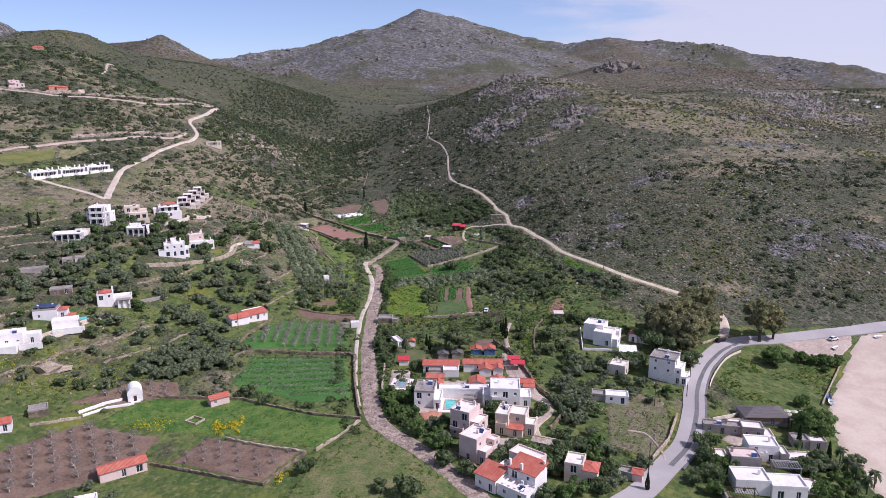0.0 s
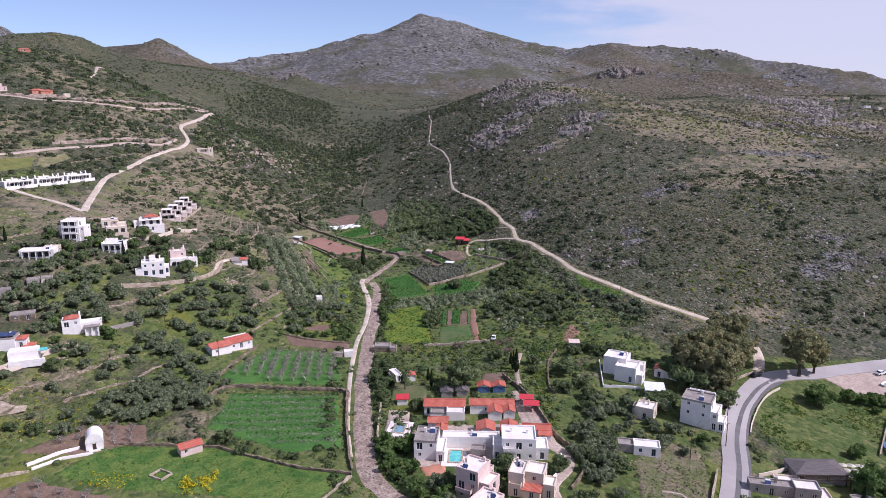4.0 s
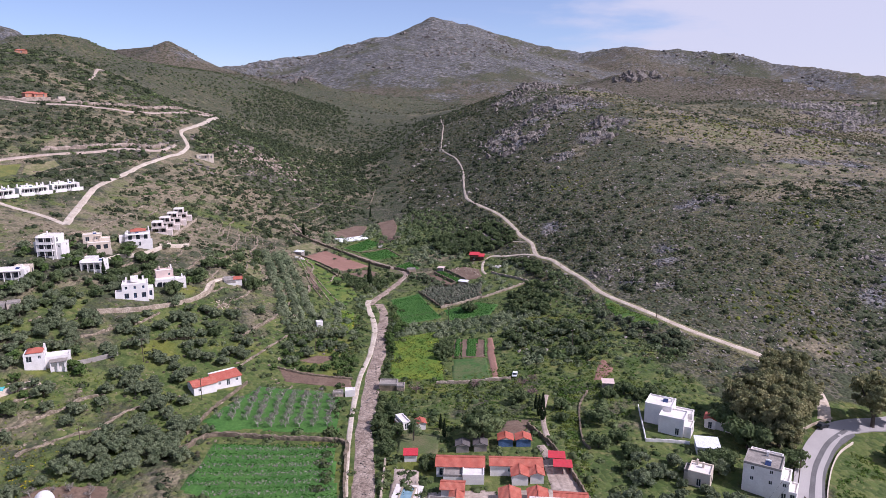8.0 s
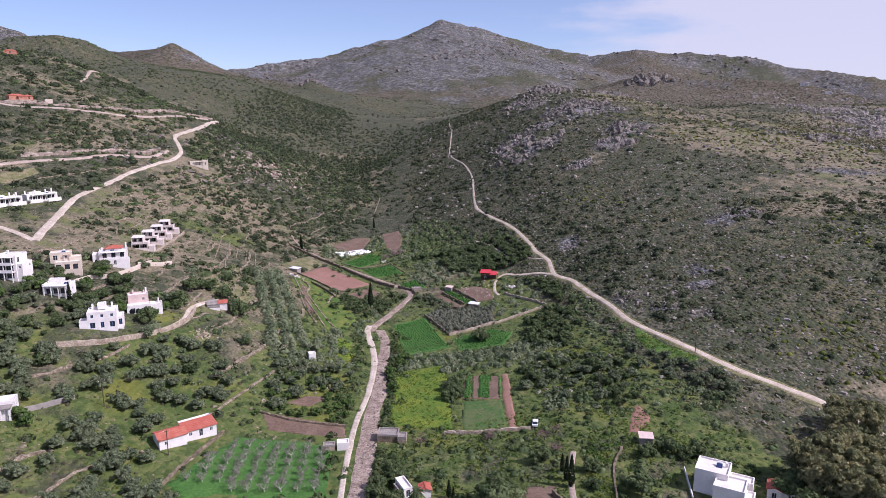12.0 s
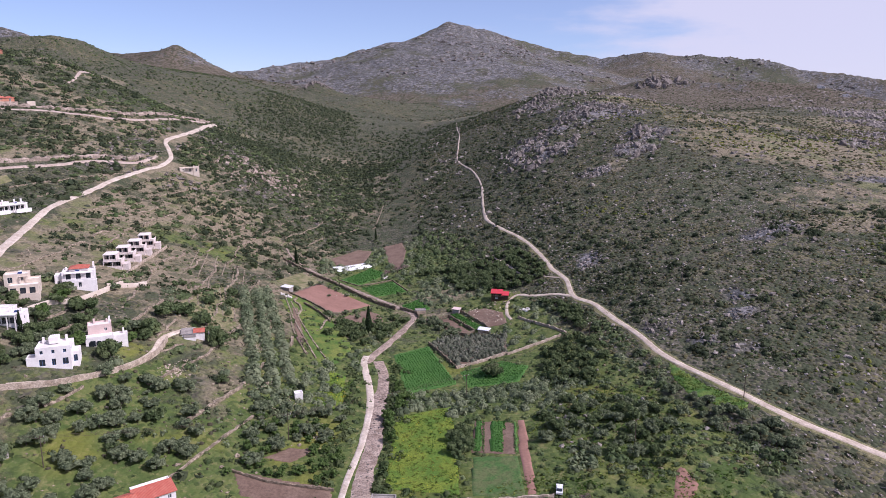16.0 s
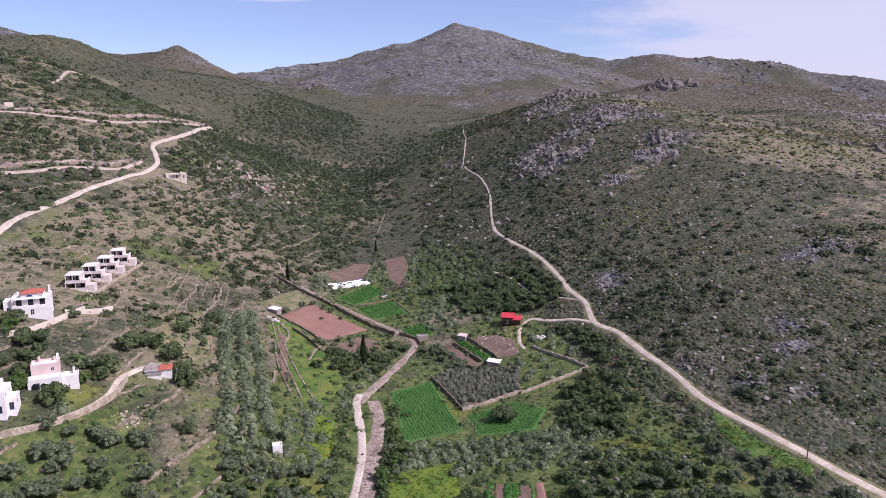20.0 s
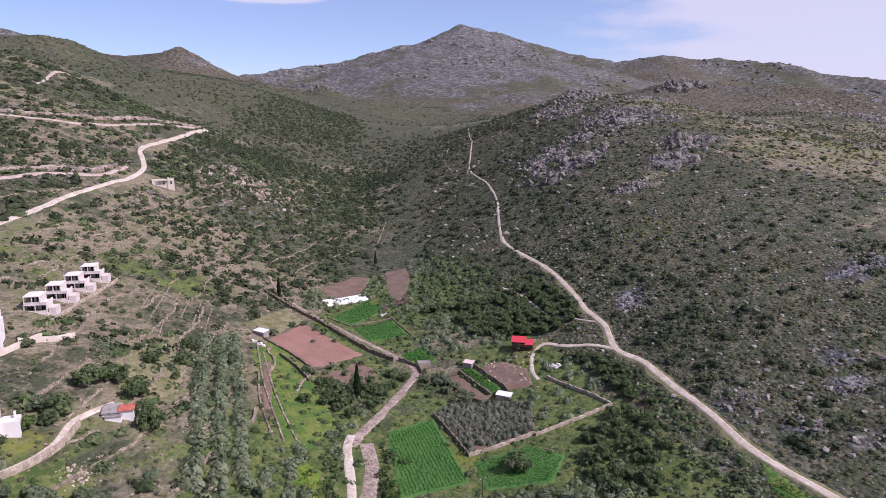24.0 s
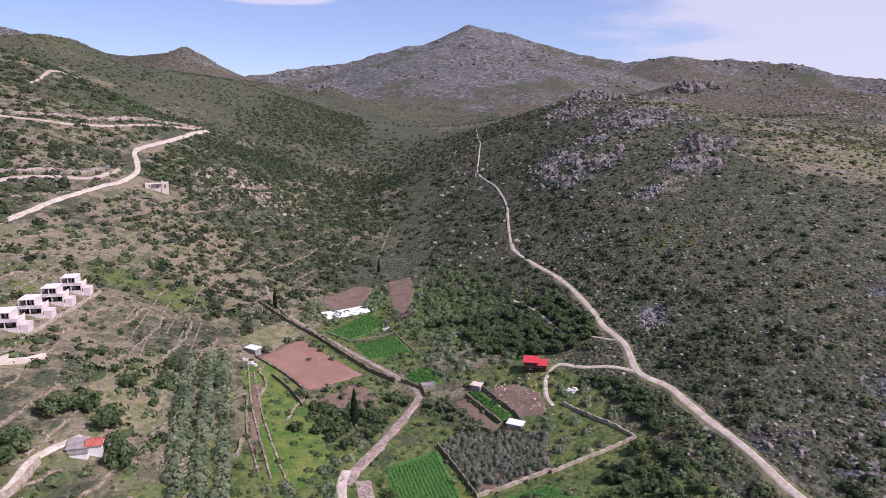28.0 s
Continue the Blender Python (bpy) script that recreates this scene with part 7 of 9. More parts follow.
# groves: outline, spacing, kind, size
GROVES = [
    ([(-102, 230), (-94, 247), (-77, 256), (-69, 235), (-82, 226), (-97, 225)], 4.2, "olive", 1.05),
    ([(-21, 342), (-18, 356), (9, 356), (28, 358), (45, 363), (42, 340), (8, 337), (-18, 340)], 4.6, "olive", 1.0),
    ([(50, 420), (56, 425), (63, 385), (52, 350), (30, 352), (36, 384), (52, 396)], 5.5, "carob", 0.85),
    ([(46, 228), (58, 232), (58, 214), (52, 190), (44, 176), (45, 200)], 6.0, "olive", 0.95),
    ([(47, 240), (52, 243), (60, 236), (60, 222), (50, 224)], 6.5, "carob", 0.95),
    ([(-17, 215), (-11, 190), (-3, 184), (0, 199), (-6, 214)], 3.6, "green", 1.05),
    ([(-16, 240), (-17, 262), (-13, 275), (-8, 262), (-12, 240)], 3.8, "carob", 0.85),
    ([(4, 170), (-4, 186), (2, 190), (10, 176)], 3.8, "green", 0.9),
    ([(-40, 404), (-40, 420), (-22, 430), (-21, 412), (-28, 398)], 6.5, "olive", 1.0),
    ([(-60, 296), (-56, 312), (-30, 316), (-29, 296)], 3.8, "green", 0.6),
    ([(-165, 330), (-148, 372), (-127, 372), (-118, 345), (-130, 320), (-150, 310)], 6.5, "carob", 1.05),
    ([(-170, 262), (-160, 320), (-120, 310), (-125, 285), (-140, 268)], 6.0, "olive", 1.05),
    ([(-120, 232), (-125, 262), (-85, 290), (-70, 268), (-85, 250), (-100, 250)], 9.0, "olive", 1.05),
    ([(-112, 285), (-122, 312), (-80, 340), (-62, 300), (-80, 292)], 7.5, "olive", 1.0),
    ([(28, 318), (30, 345), (55, 340), (70, 320), (62, 295), (44, 300)], 9.0, "carob", 0.9),
    ([(28, 318), (30, 345), (55, 340), (70, 320), (62, 305), (40, 300)], 6.5, "olive", 0.8),
    ([(70, 320), (60, 372), (84, 332), (100, 306), (92, 296)], 5.0, "olive", 0.75),
    ([(86, 172), (92, 185), (80, 178), (76, 168)], 4.5, "green", 0.8),
    ([(-50, 530), (-60, 570), (-20, 590), (-10, 520), (-25, 500)], 6.0, "olive", 1.0),
    ([(-10, 455), (-18, 500), (15, 500), (22, 462)], 5.0, "olive", 0.95),
    ([(-55, 300), (-60, 345), (-45, 372), (-34, 350), (-32, 318)], 5.4, "olive", 0.85),
    ([(-2, 513), (14, 518), (37, 478), (28, 465), (6, 470)], 4.2, "carob", 0.9),
    ([(-22, 592), (-6, 593), (18, 545), (14, 511), (-12, 502), (-20, 539)], 4.6, "carob", 0.95),
    ([(-49, 414), (-45, 424), (-26, 424), (-21, 417), (-28, 402), (-38, 398)], 4.8, "carob", 0.85),
    ([(40, 440), (54, 427), (62, 398), (54, 402)], 4.2, "carob", 0.8),
    ([(-47, 330), (-52, 380), (-40, 374), (-36, 340)], 4.6, "olive", 0.85),
    ([(-40, 376), (-36, 396), (-30, 396), (-32, 372)], 4.0, "olive", 0.8),
    ([(-70, 505), (-80, 540), (-60, 545), (-56, 515)], 4.2, "olive", 0.8),
    ([(6, 345), (8, 358), (36, 360), (40, 345)], 4.0, "olive", 0.85),
    ([(-17, 350), (-15, 392), (-10, 392), (-12, 350)], 3.6, "green", 0.7),
    ([(-12, 345), (-14, 357), (4, 357), (4, 345)], 3.6, "olive", 0.75),
    ([(70, 160), (80, 176), (86, 174), (80, 158)], 3.6, "green", 0.75),
    ([(96, 158), (104, 172), (122, 168), (118, 150), (104, 148)], 4.4, "green", 0.7),
    ([(60, 200), (56, 226), (64, 232), (76, 206), (70, 196)], 5.2, "olive", 0.85),
    ([(36, 190), (44, 214), (56, 206), (50, 180), (42, 174)], 5.4, "olive", 0.9),
    ([(29, 440), (48, 432), (50, 405), (44, 412), (34, 424)], 5.0, "olive", 0.9),
    ([(22, 418), (32, 421), (45, 400), (34, 394), (25, 392)], 6.5, "olive", 0.9),
    ([(28, 462), (46, 456), (52, 470), (40, 520), (10, 540), (18, 500)], 4.6, "carob", 0.85),
    ([(-25, 318), (-14, 318), (-12, 352), (-20, 356)], 4.0, "green", 0.8),
    ([(-58, 318), (-30, 318), (-30, 330), (-58, 330)], 3.6, "green", 0.55),
    ([(14, 190), (19, 196), (22, 190), (16, 186)], 3.0, "green", 0.7),
    ([(28, 160), (34, 170), (42, 168), (38, 160)], 3.4, "carob", 0.8),
    ([(-2, 226), (-4, 236), (1, 236), (2, 228)], 3.0, "carob", 0.7),
    ([(2, 219), (3, 223), (30, 220), (30, 218)], 3.6, "green", 0.45),
    ([(-105, 160), (-95, 168), (-70, 160), (-80, 150)], 6.0, "olive", 0.7),
]
NAMES = {"olive": ("olive_tree", "silvery grey-green olive tree", "olive trees of the valley"), "carob": ("carob_tree", "dense dark-green rounded tree", "dark rounded trees"),
         "green": ("bay_tree", "leafy bright-green tree by the riverbed", "green riverside trees")}
spots = []
for poly, gap, kind, size in GROVES:
    p = np.array(poly, float)
    X, Y = jitter_grid(p[:, 0].min(), p[:, 0].max(), p[:, 1].min(), p[:, 1].max(), gap)
    ok = inside(X, Y, poly) & free(X, Y, MASK if gap > 3.1 else ROADS_ONLY)
    spots += [(x, y, kind, size * RNG.uniform(0.72, 1.2)) for x, y in zip(X[ok], Y[ok])]
for a, b, c in (((-64, 349), (-76, 385), (-93, 439)), ((-58, 349), (-71, 389), (-89, 443)), ((-54, 354), (-66, 392), (-85, 446))):
    for q in smooth_line([a, b, c], 3.1):
        spots.append((q[0] + RNG.normal(0, 0.5), q[1] + RNG.normal(0, 0.5), "olive", RNG.uniform(1.0, 1.4)))
# lone olives all over the lower western terraces
X, Y = jitter_grid(-215, -40, 215, 430, 9.5)
ok = free(X, Y) & (floor_share(X, Y) > 0.3) & (rough(X, Y, 34, 3, 61) > np.where(Y < 300, 0.16, 0.04))
spots += [(x, y, "olive" if RNG.random() < 0.65 else "carob", 0.45 + 0.75 * RNG.random() ** 1.3) for x, y in zip(X[ok], Y[ok])]
count = {}
for x, y, kind, size in sorted(spots, key=lambda q: q[1]):
    n = count[kind] = count.get(kind, 0) + 1
    nm, lab, grp = NAMES[kind]
    if n <= 300:
        tree(kind, nm, lab, x, y, size, grp)
for kind in NAMES:
    far_ones = [q for q in sorted(spots, key=lambda q: q[1]) if q[2] == kind][300:]
    if far_ones:
        a = np.array([(q[0], q[1], q[3]) for q in far_ones])
        leaf_stuff("distant_" + NAMES[kind][0] + "s", "further " + NAMES[kind][1] + "s up the valley", "trees", {"olive": "olive_leaf", "carob": "dark_leaf", "green": "bright_leaf"}[kind],
                   a[:, 0], a[:, 1], a[:, 2] * 2.2, a[:, 2] * 2.5, 64, 0.22, lumps=3)
for x, y, *_ in spots:
    mark_disc(x, y, 1.6)

# bare fruit trees in rows
def row_points(poly, along, gap, pitch):
    p = np.array(poly, float)
    c = p.mean(0)
    r = np.hypot(*(p - c).T).max()
    u, v = np.meshgrid(np.arange(-r, r, gap), np.arange(-r, r, pitch))
    u, v = u.ravel() + RNG.normal(0, 0.15, u.size), v.ravel() + RNG.normal(0, 0.12, v.size)
    x, y = c[0] + u * math.cos(along) - v * math.sin(along), c[1] + u * math.sin(along) + v * math.cos(along)
    ok = inside(x, y, poly)
    return x[ok], y[ok]


for poly, along, gap, pitch, size in (([(-68, 258), (-58, 282), (-40, 282), (-32, 276), (-30, 255)], 0.05, 4.2, 4.2, 0.95), ([(-120, 172), (-102, 192), (-78, 186), (-80, 175), (-88, 164), (-106, 154)], 0.5, 5.0, 5.0, 0.85),
                                    ([(-68, 173), (-63, 185), (-36, 176), (-43, 163)], 0.3, 4.5, 4.5, 0.6), ([(-110, 206), (-98, 220), (-85, 222), (-84, 214)], 0.4, 4.5, 4.5, 0.75)):
    for x, y in zip(*row_points(poly, along, gap, pitch)):
        tree("almond", "almond_tree", "small bare grey almond tree in ploughed ground", x, y, size * random.uniform(0.8, 1.2), "bare almond trees")
x, y = row_points([(-65, 224), (-63, 246), (-29, 244), (-24, 211), (-38, 209)], 0.02, 1.3, 4.4)
leaf_stuff("vine_rows", "rows of bare grey vines with green growth between", "vines", "twig_haze", x, y, RNG.uniform(0.7, 1.15, len(x)), RNG.uniform(1.0, 1.6, len(x)), 16, 0.30)
x, y = row_points([(-65, 224), (-63, 246), (-29, 244), (-24, 211), (-38, 209)], 0.02, 0.8, 4.4)
leaf_stuff("vine_grass", "bright green growth between the vine rows", "grass", "crop_leaf", np.concatenate([x, x]), np.concatenate([y + 1.5, y + 2.6]), RNG.uniform(0.5, 0.85, 2 * len(x)), np.full(2 * len(x), 0.35), 6, 0.7)
x, y = row_points([(-6, 404), (-1, 411), (15, 412), (25.5, 408), (23, 389), (4, 381)], 0.2, 1.6, 1.6)
x, y = x + RNG.normal(0, 0.5, len(x)), y + RNG.normal(0, 0.5, len(y))
leaf_stuff("grey_orchard", "close-planted grey leafless orchard inside walls", "orchard", "grey_twigs", x, y, RNG.uniform(1.0, 1.6, len(x)), RNG.uniform(1.5, 2.6, len(x)), 46, 0.20, lumps=1)
x, y = row_points([(-6, 404), (-1, 411), (15, 412), (25.5, 408), (23, 389), (4, 381)], 0.2, 2.6, 2.6)
leaf_stuff("orchard_twigs", "bare grey twigs over the walled orchard", "orchard", "bare_twigs", x, y, RNG.uniform(0.8, 1.3, len(x)), RNG.uniform(2.4, 3.2, len(x)), 6, 0.22)

# crops in rows
for k, (poly, along, pitch, leaf, r) in enumerate((([(-20, 391), (-7.5, 401), (4, 365), (-13, 358)], 1.87, 1.05, "crop_leaf", 0.30), ([(6, 374), (22, 381), (30, 373), (25, 362), (9, 361)], 0.5, 1.05, "crop_leaf", 0.30),
                                             ([(-57, 500), (-45, 530), (-34, 517), (-47, 492)], 0.9, 1.05, "crop_leaf", 0.32), ([(-45, 486), (-30, 500), (-21, 480), (-36, 471)], 0.3, 1.05, "crop_leaf", 0.32),
                                             ([(-21, 456), (-13, 466), (-8, 450), (-15, 445)], 0.4, 1.2, "crop_leaf", 0.42), ([(2.2, 440), (5.2, 440.4), (15.2, 421.9), (13, 419)], 2.07, 1.0, "crop_leaf", 0.42),
                                             ([(8, 314), (9.6, 333), (12, 332.5), (11, 313)], 1.5, 0.9, "crop_leaf", 0.42), ([(13, 313), (14.5, 332), (18.5, 331.5), (16.5, 312)], 1.5, 0.9, "crop_leaf", 0.45), ([(19.6, 311), (21, 330), (21.8, 330), (20.4, 311)], 1.5, 0.9, "dark_leaf", 0.45))):
    x, y = row_points(poly, along, 0.55, pitch)
    leaf_stuff("crop_rows", "rows of green vegetables in a plot", "crop", leaf, x, y, RNG.uniform(0.8, 1.15, len(x)) * r, RNG.uniform(0.35, 0.55, len(x)), 6, 0.75, sink=-0.12)


def drift(name, label, material, poly, n, r, tall, leafs=7):
    p = np.array(poly, float)
    x, y = RNG.uniform(p[:, 0].min(), p[:, 0].max(), n), RNG.uniform(p[:, 1].min(), p[:, 1].max(), n)
    ok = inside(x, y, poly) & (rough(x, y, 9, 3, n) > -0.15) & free(x, y, ROADS_ONLY)
    x, y = x[ok], y[ok]
    return leaf_stuff(name, label, "flowers" if "bloom" in material else "grass", material, x, y, RNG.uniform(0.6, 1.3, len(x)) * r, RNG.uniform(0.7, 1.2, len(x)) * tall, leafs * (2 if "bloom" in material else 1), 0.36 if "bloom" in material else 0.6)


drift("yellow_flowers", "low drifts of yellow flowers in the meadow", "yellow_bloom", [(-90, 192), (-88, 199), (-76, 197), (-77, 191)], 130, 0.55, 0.5)
drift("broom_bushes", "clump of tall yellow flowering broom", "yellow_bloom", [(-63, 188), (-63, 200), (-55, 198), (-54, 189)], 90, 0.8, 1.4, 12)
drift("broom_bushes", "yellow flowering broom at the wall", "yellow_bloom", [(-39, 160), (-38, 166), (-35, 165), (-36, 160)], 12, 0.8, 1.0, 10)
drift("yellow_flowers", "yellow flowers thick in a narrow strip", "yellow_bloom", [(-40, 346), (-39, 366), (-35, 360), (-34, 346)], 140, 0.4, 0.4)
drift("strip_grass", "bright yellow-green grass strip between olives", "grass_tuft", [(-44, 340), (-42, 372), (-33, 368), (-32, 340)], 500, 0.7, 0.5)
drift("meadow_flowers", "pale yellow flowers scattered through the meadow", "yellow_bloom", [(-16, 295), (-16, 338), (2, 344), (4, 291)], 160, 0.35, 0.35)
drift("slope_flowers", "yellow flowers along the western terraces", "yellow_bloom", [(-150, 205), (-140, 240), (-100, 236), (-98, 212)], 420, 0.4, 0.4)
drift("meadow_tufts", "yellow-green tufts of the flowering meadow", "spurge", [(-16, 295), (-16, 338), (2, 344), (4, 291)], 900, 0.6, 0.35, 6)
drift("meadow_tufts", "deep green tufts of the flowering meadow", "grass_tuft", [(-16, 295), (-16, 338), (2, 344), (4, 291)], 700, 0.7, 0.4, 6)
drift("slope_spurge", "yellow-green flowering growth on the western terraces", "spurge", [(-165, 205), (-150, 238), (-100, 236), (-90, 214), (-110, 200)], 1500, 0.5, 0.3, 6)
drift("slope_grass", "bright green grass on the western terraces", "grass_tuft", [(-165, 205), (-160, 260), (-110, 280), (-70, 262), (-90, 214), (-110, 200)], 2600, 0.6, 0.3, 5)
drift("meadow_grass", "tall green grass of the meadow", "grass_tuft", [(-98, 196), (-90, 212), (-59, 212), (-20, 195), (-30, 177), (-53, 187), (-76, 190)], 1500, 0.6, 0.35, 6)
drift("pasture_grass", "rough green pasture grass", "grass_tuft", [(-28, 174), (-18, 192), (-10, 181), (8, 157), (4, 146), (-36, 150)], 1400, 0.7, 0.4, 6)
drift("valley_grass", "long green grass on the valley floor", "grass_tuft", [(-15, 258), (-15, 292), (60, 300), (75, 262), (38, 246)], 2600, 0.7, 0.45, 6)
drift("valley_grass", "lush green grass below the hill track", "grass_tuft", [(20, 296), (30, 345), (62, 345), (92, 302), (82, 255), (60, 262)], 3000, 0.7, 0.4, 5)
drift("seaside_tufts", "green tufts between road and beach", "grass_tuft", [(97, 211), (117, 239), (153, 238), (143, 218), (129, 206), (107, 204)], 1500, 0.7, 0.4, 6)
drift("corridor_grass", "lush bright grass beside the drive wall", "grass_tuft", [(43.3, 280.6), (48.1, 274.8), (41.3, 241.4), (41.5, 219.6), (37.9, 212.7), (37.5, 245.1), (39.3, 267.4)], 900, 0.8, 0.45, 6)
drift("verge_grass", "bright green verge below the track", "grass_tuft", [(76.6, 357.6), (74.8, 345.8), (75.9, 334.8), (82.2, 325.0), (89.2, 321.8), (91.5, 326.6), (83.2, 337.6)], 1200, 0.7, 0.4, 6)
drift("prickly_pears", "grey-green prickly pear thicket", "cactus", [(-56, 330), (-58, 345), (-47, 350), (-46, 332)], 70, 0.9, 1.6, 16)
drift("prickly_pears", "pale prickly pear beside the plots", "cactus", [(34, 300), (34, 308), (40, 308), (40, 300)], 26, 1.1, 1.8, 18)
drift("prickly_pears", "pale prickly pears on the terraces", "cactus", [(-95, 300), (-100, 325), (-62, 330), (-60, 300)], 60, 0.9, 1.4, 14)


# ---- wild scrub: bushes over the hills ----
def scrub(name, label, material, box, gap, rmin, rmax, chance, leafs, flat=0.8, size=0.62):
    X, Y = jitter_grid(*box, gap)
    ok = in_view(X, Y) & free(X, Y)
    X, Y = X[ok], Y[ok]
    ok = RNG.random(len(X)) < chance(X, Y)
    X, Y = X[ok], Y[ok]
    r = rmin + (rmax - rmin) * RNG.random(len(X)) ** 1.8
    return leaf_stuff(name, label, "bushes", material, X, Y, r, r * flat * RNG.uniform(0.8, 1.25, len(X)), max(5, int(leafs * 0.72)), size * 0.54, lumps=1 if rmax < 2 else (2 if leafs > 12 else 1))


def hills(x, y):
    return 1 - floor_share(x, y)


def east(x, y):
    line = np.interp(y, (270, 330, 430, 520, 620, 800, 1150), (95, 70, 40, 8, -20, -30, -20))
    return step(x, line - 6, line + 10) * hills(x, y) * (1 - step(x, 110, 118) * (1 - step(y, 275, 290)))


def clump(x, y, size, seed, lo=-0.2, hi=0.35):
    return step(rough(x, y, size, 3, seed), lo, hi)


scrub("hill_scrub_low", "dense low olive-brown scrub on the eastern hill", "scrub_leaf", (40, 420, 270, 480), 1.9, 0.4, 1.3, lambda x, y: (0.30 + 0.60 * clump(x, y, 26, 171, -0.25, 0.2)) * (1 - 0.6 * crag_share(x, y)) * east(x, y), 12, flat=0.5)
scrub("hill_scrub_green", "low grey-green cushions on the eastern hill", "green_bush", (40, 420, 270, 520), 2.6, 0.4, 1.5, lambda x, y: (0.06 + 0.6 * clump(x, y, 34, 172, 0.0, 0.35)) * (1 - 0.6 * crag_share(x, y)) * east(x, y), 12, flat=0.55)
scrub("hill_scrub_dark", "dark green bushes scattered over the eastern hill", "dark_scrub", (40, 420, 270, 480), 3.4, 0.9, 2.9, lambda x, y: (0.10 + 0.66 * clump(x, y, 24, 71, -0.1, 0.25)) * (1 - 0.5 * step(x, 84, 120) * (1 - step(y, 400, 470))) * east(x, y), 26, flat=0.7)
scrub("hill_scrub_low_far", "dense low olive-brown scrub up the eastern hill", "scrub_leaf", (-40, 640, 480, 1050), 3.6, 0.7, 1.7, lambda x, y: (0.30 + 0.55 * clump(x, y, 50, 173, -0.25, 0.2) - 0.35 * step(x + 0.3 * (y - 600), 160, 320)) * (1 - 0.7 * crag_share(x, y)) * east(x, y), 9, flat=0.5)
scrub("hill_gorse", "ochre-yellow cushions on the sunny hilltop", "gorse", (110, 520, 600, 1050), 3.4, 0.5, 1.4, lambda x, y: 0.7 * np.clip(np.exp(-(((x - 190) / 50) ** 2 + ((y - 700) / 60) ** 2)) + 0.8 * np.exp(-(((x - 330) / 90) ** 2 + ((y - 930) / 60) ** 2)), 0, 1) * (0.25 + 0.9 * clump(x, y, 40, 174, -0.1, 0.3)), 9, flat=0.4)
scrub("trackside_maquis", "close dark maquis on both sides of the hill track", "dark_scrub", (-30, 130, 430, 760), 4.0, 0.9, 2.6, lambda x, y: 0.75 * clump(x, y, 38, 183, -0.3, 0.1) * (1 - step(np.abs(x - np.interp(y, (430, 520, 620, 760), (58, 34, 22, 18))), 25, 60)) * (1 - crag_share(x, y)) * hills(x, y), 18, flat=0.66)
scrub("hill_scrub_back", "low scrub on the far shoulder of the eastern hill", "scrub_leaf", (60, 1000, 1050, 1400), 7.5, 1.3, 2.8, lambda x, y: 0.6 * (1 - step(y, 1250, 1400)), 8, flat=0.45)
scrub("hill_bushes_back", "dark bushes on the far shoulder of the eastern hill", "dark_scrub", (60, 1000, 1050, 1400), 11, 1.6, 3.4, lambda x, y: (0.08 + 0.4 * clump(x, y, 80, 70)) * (1 - step(y, 1250, 1400)), 10, flat=0.6)
scrub("flank_scrub", "low scrub on the far eastern flank", "scrub_leaf", (420, 1000, 480, 1050), 7.0, 1.2, 2.6, lambda x, y: 0.75 + 0 * x, 8)
scrub("hill_scrub_dark_far", "dark green bushes scattered up the eastern hill", "dark_scrub", (-40, 640, 480, 1150), 6.4, 1.2, 3.2, lambda x, y: (0.14 + 0.58 * (1 - step(x, 60, 140)) + 0.6 * clump(x, y, 60, 72) * (1 - 0.6 * step(x, 100, 260))) * east(x, y), 16, flat=0.65)
scrub("hill_heath", "straw-yellow heath on the upper eastern hill", "heath", (60, 760, 560, 1180), 4.7, 0.8, 1.8, lambda x, y: (0.25 + 0.6 * clump(x, y, 110, 73, -0.05, 0.3)) * east(x, y) * step(x + 0.3 * (y - 600), 90, 260), 8)


scrub("hill_spurge", "yellow-green cushions of spurge on the eastern hill", "spurge", (40, 640, 290, 1050), 3.6, 0.6, 1.7, lambda x, y: 0.75 * clump(x, y, 48, 88, 0.22, 0.45) * east(x, y), 9)


def westward(x, y):
    line = np.interp(y, (200, 300, 430, 520, 620, 800), (-45, -45, -60, -70, -60, -40))
    return 1 - step(x, line - 10, line + 10)


scrub("slope_bushes", "rounded dark green bushes on the western terraces", "dark_scrub", (-420, -40, 200, 480), 3.8, 0.8, 2.8, lambda x, y: (0.08 + 0.50 * clump(x, y, 34, 74, 0.05, 0.4)) * (0.45 + 0.55 * step(y, 300, 380)) * westward(x, y), 26)
scrub("slope_green_bushes", "fresh green bushes on the western terraces", "green_bush", (-420, -40, 200, 480), 3.6, 0.4, 1.7, lambda x, y: (0.16 + 0.4 * clump(x, y, 34, 75)) * (0.5 + 0.5 * step(y, 300, 380)) * westward(x, y), 20)
scrub("slope_heath", "low straw-coloured tufts on the western terraces", "heath", (-420, -40, 200, 700), 3.0, 0.35, 1.1, lambda x, y: (0.12 + 0.5 * clump(x, y, 20, 98)) * westward(x, y), 8)
scrub("slope_bushes_far", "rounded dark bushes up the western slope", "dark_scrub", (-620, -40, 480, 940), 5.4, 1.0, 4.0, lambda x, y: (0.20 + 0.66 * clump(x, y, 40, 76, -0.1, 0.2)) * westward(x, y) * (1 - step(y, 860, 940)), 24, flat=0.62)
scrub("slope_mats", "broad low mats of dark green lentisk on the western slope", "dark_leaf", (-420, -60, 330, 800), 9.0, 2.4, 5.0, lambda x, y: 0.62 * clump(x, y, 50, 176, 0.0, 0.25) * westward(x, y), 44, flat=0.34, size=0.5)
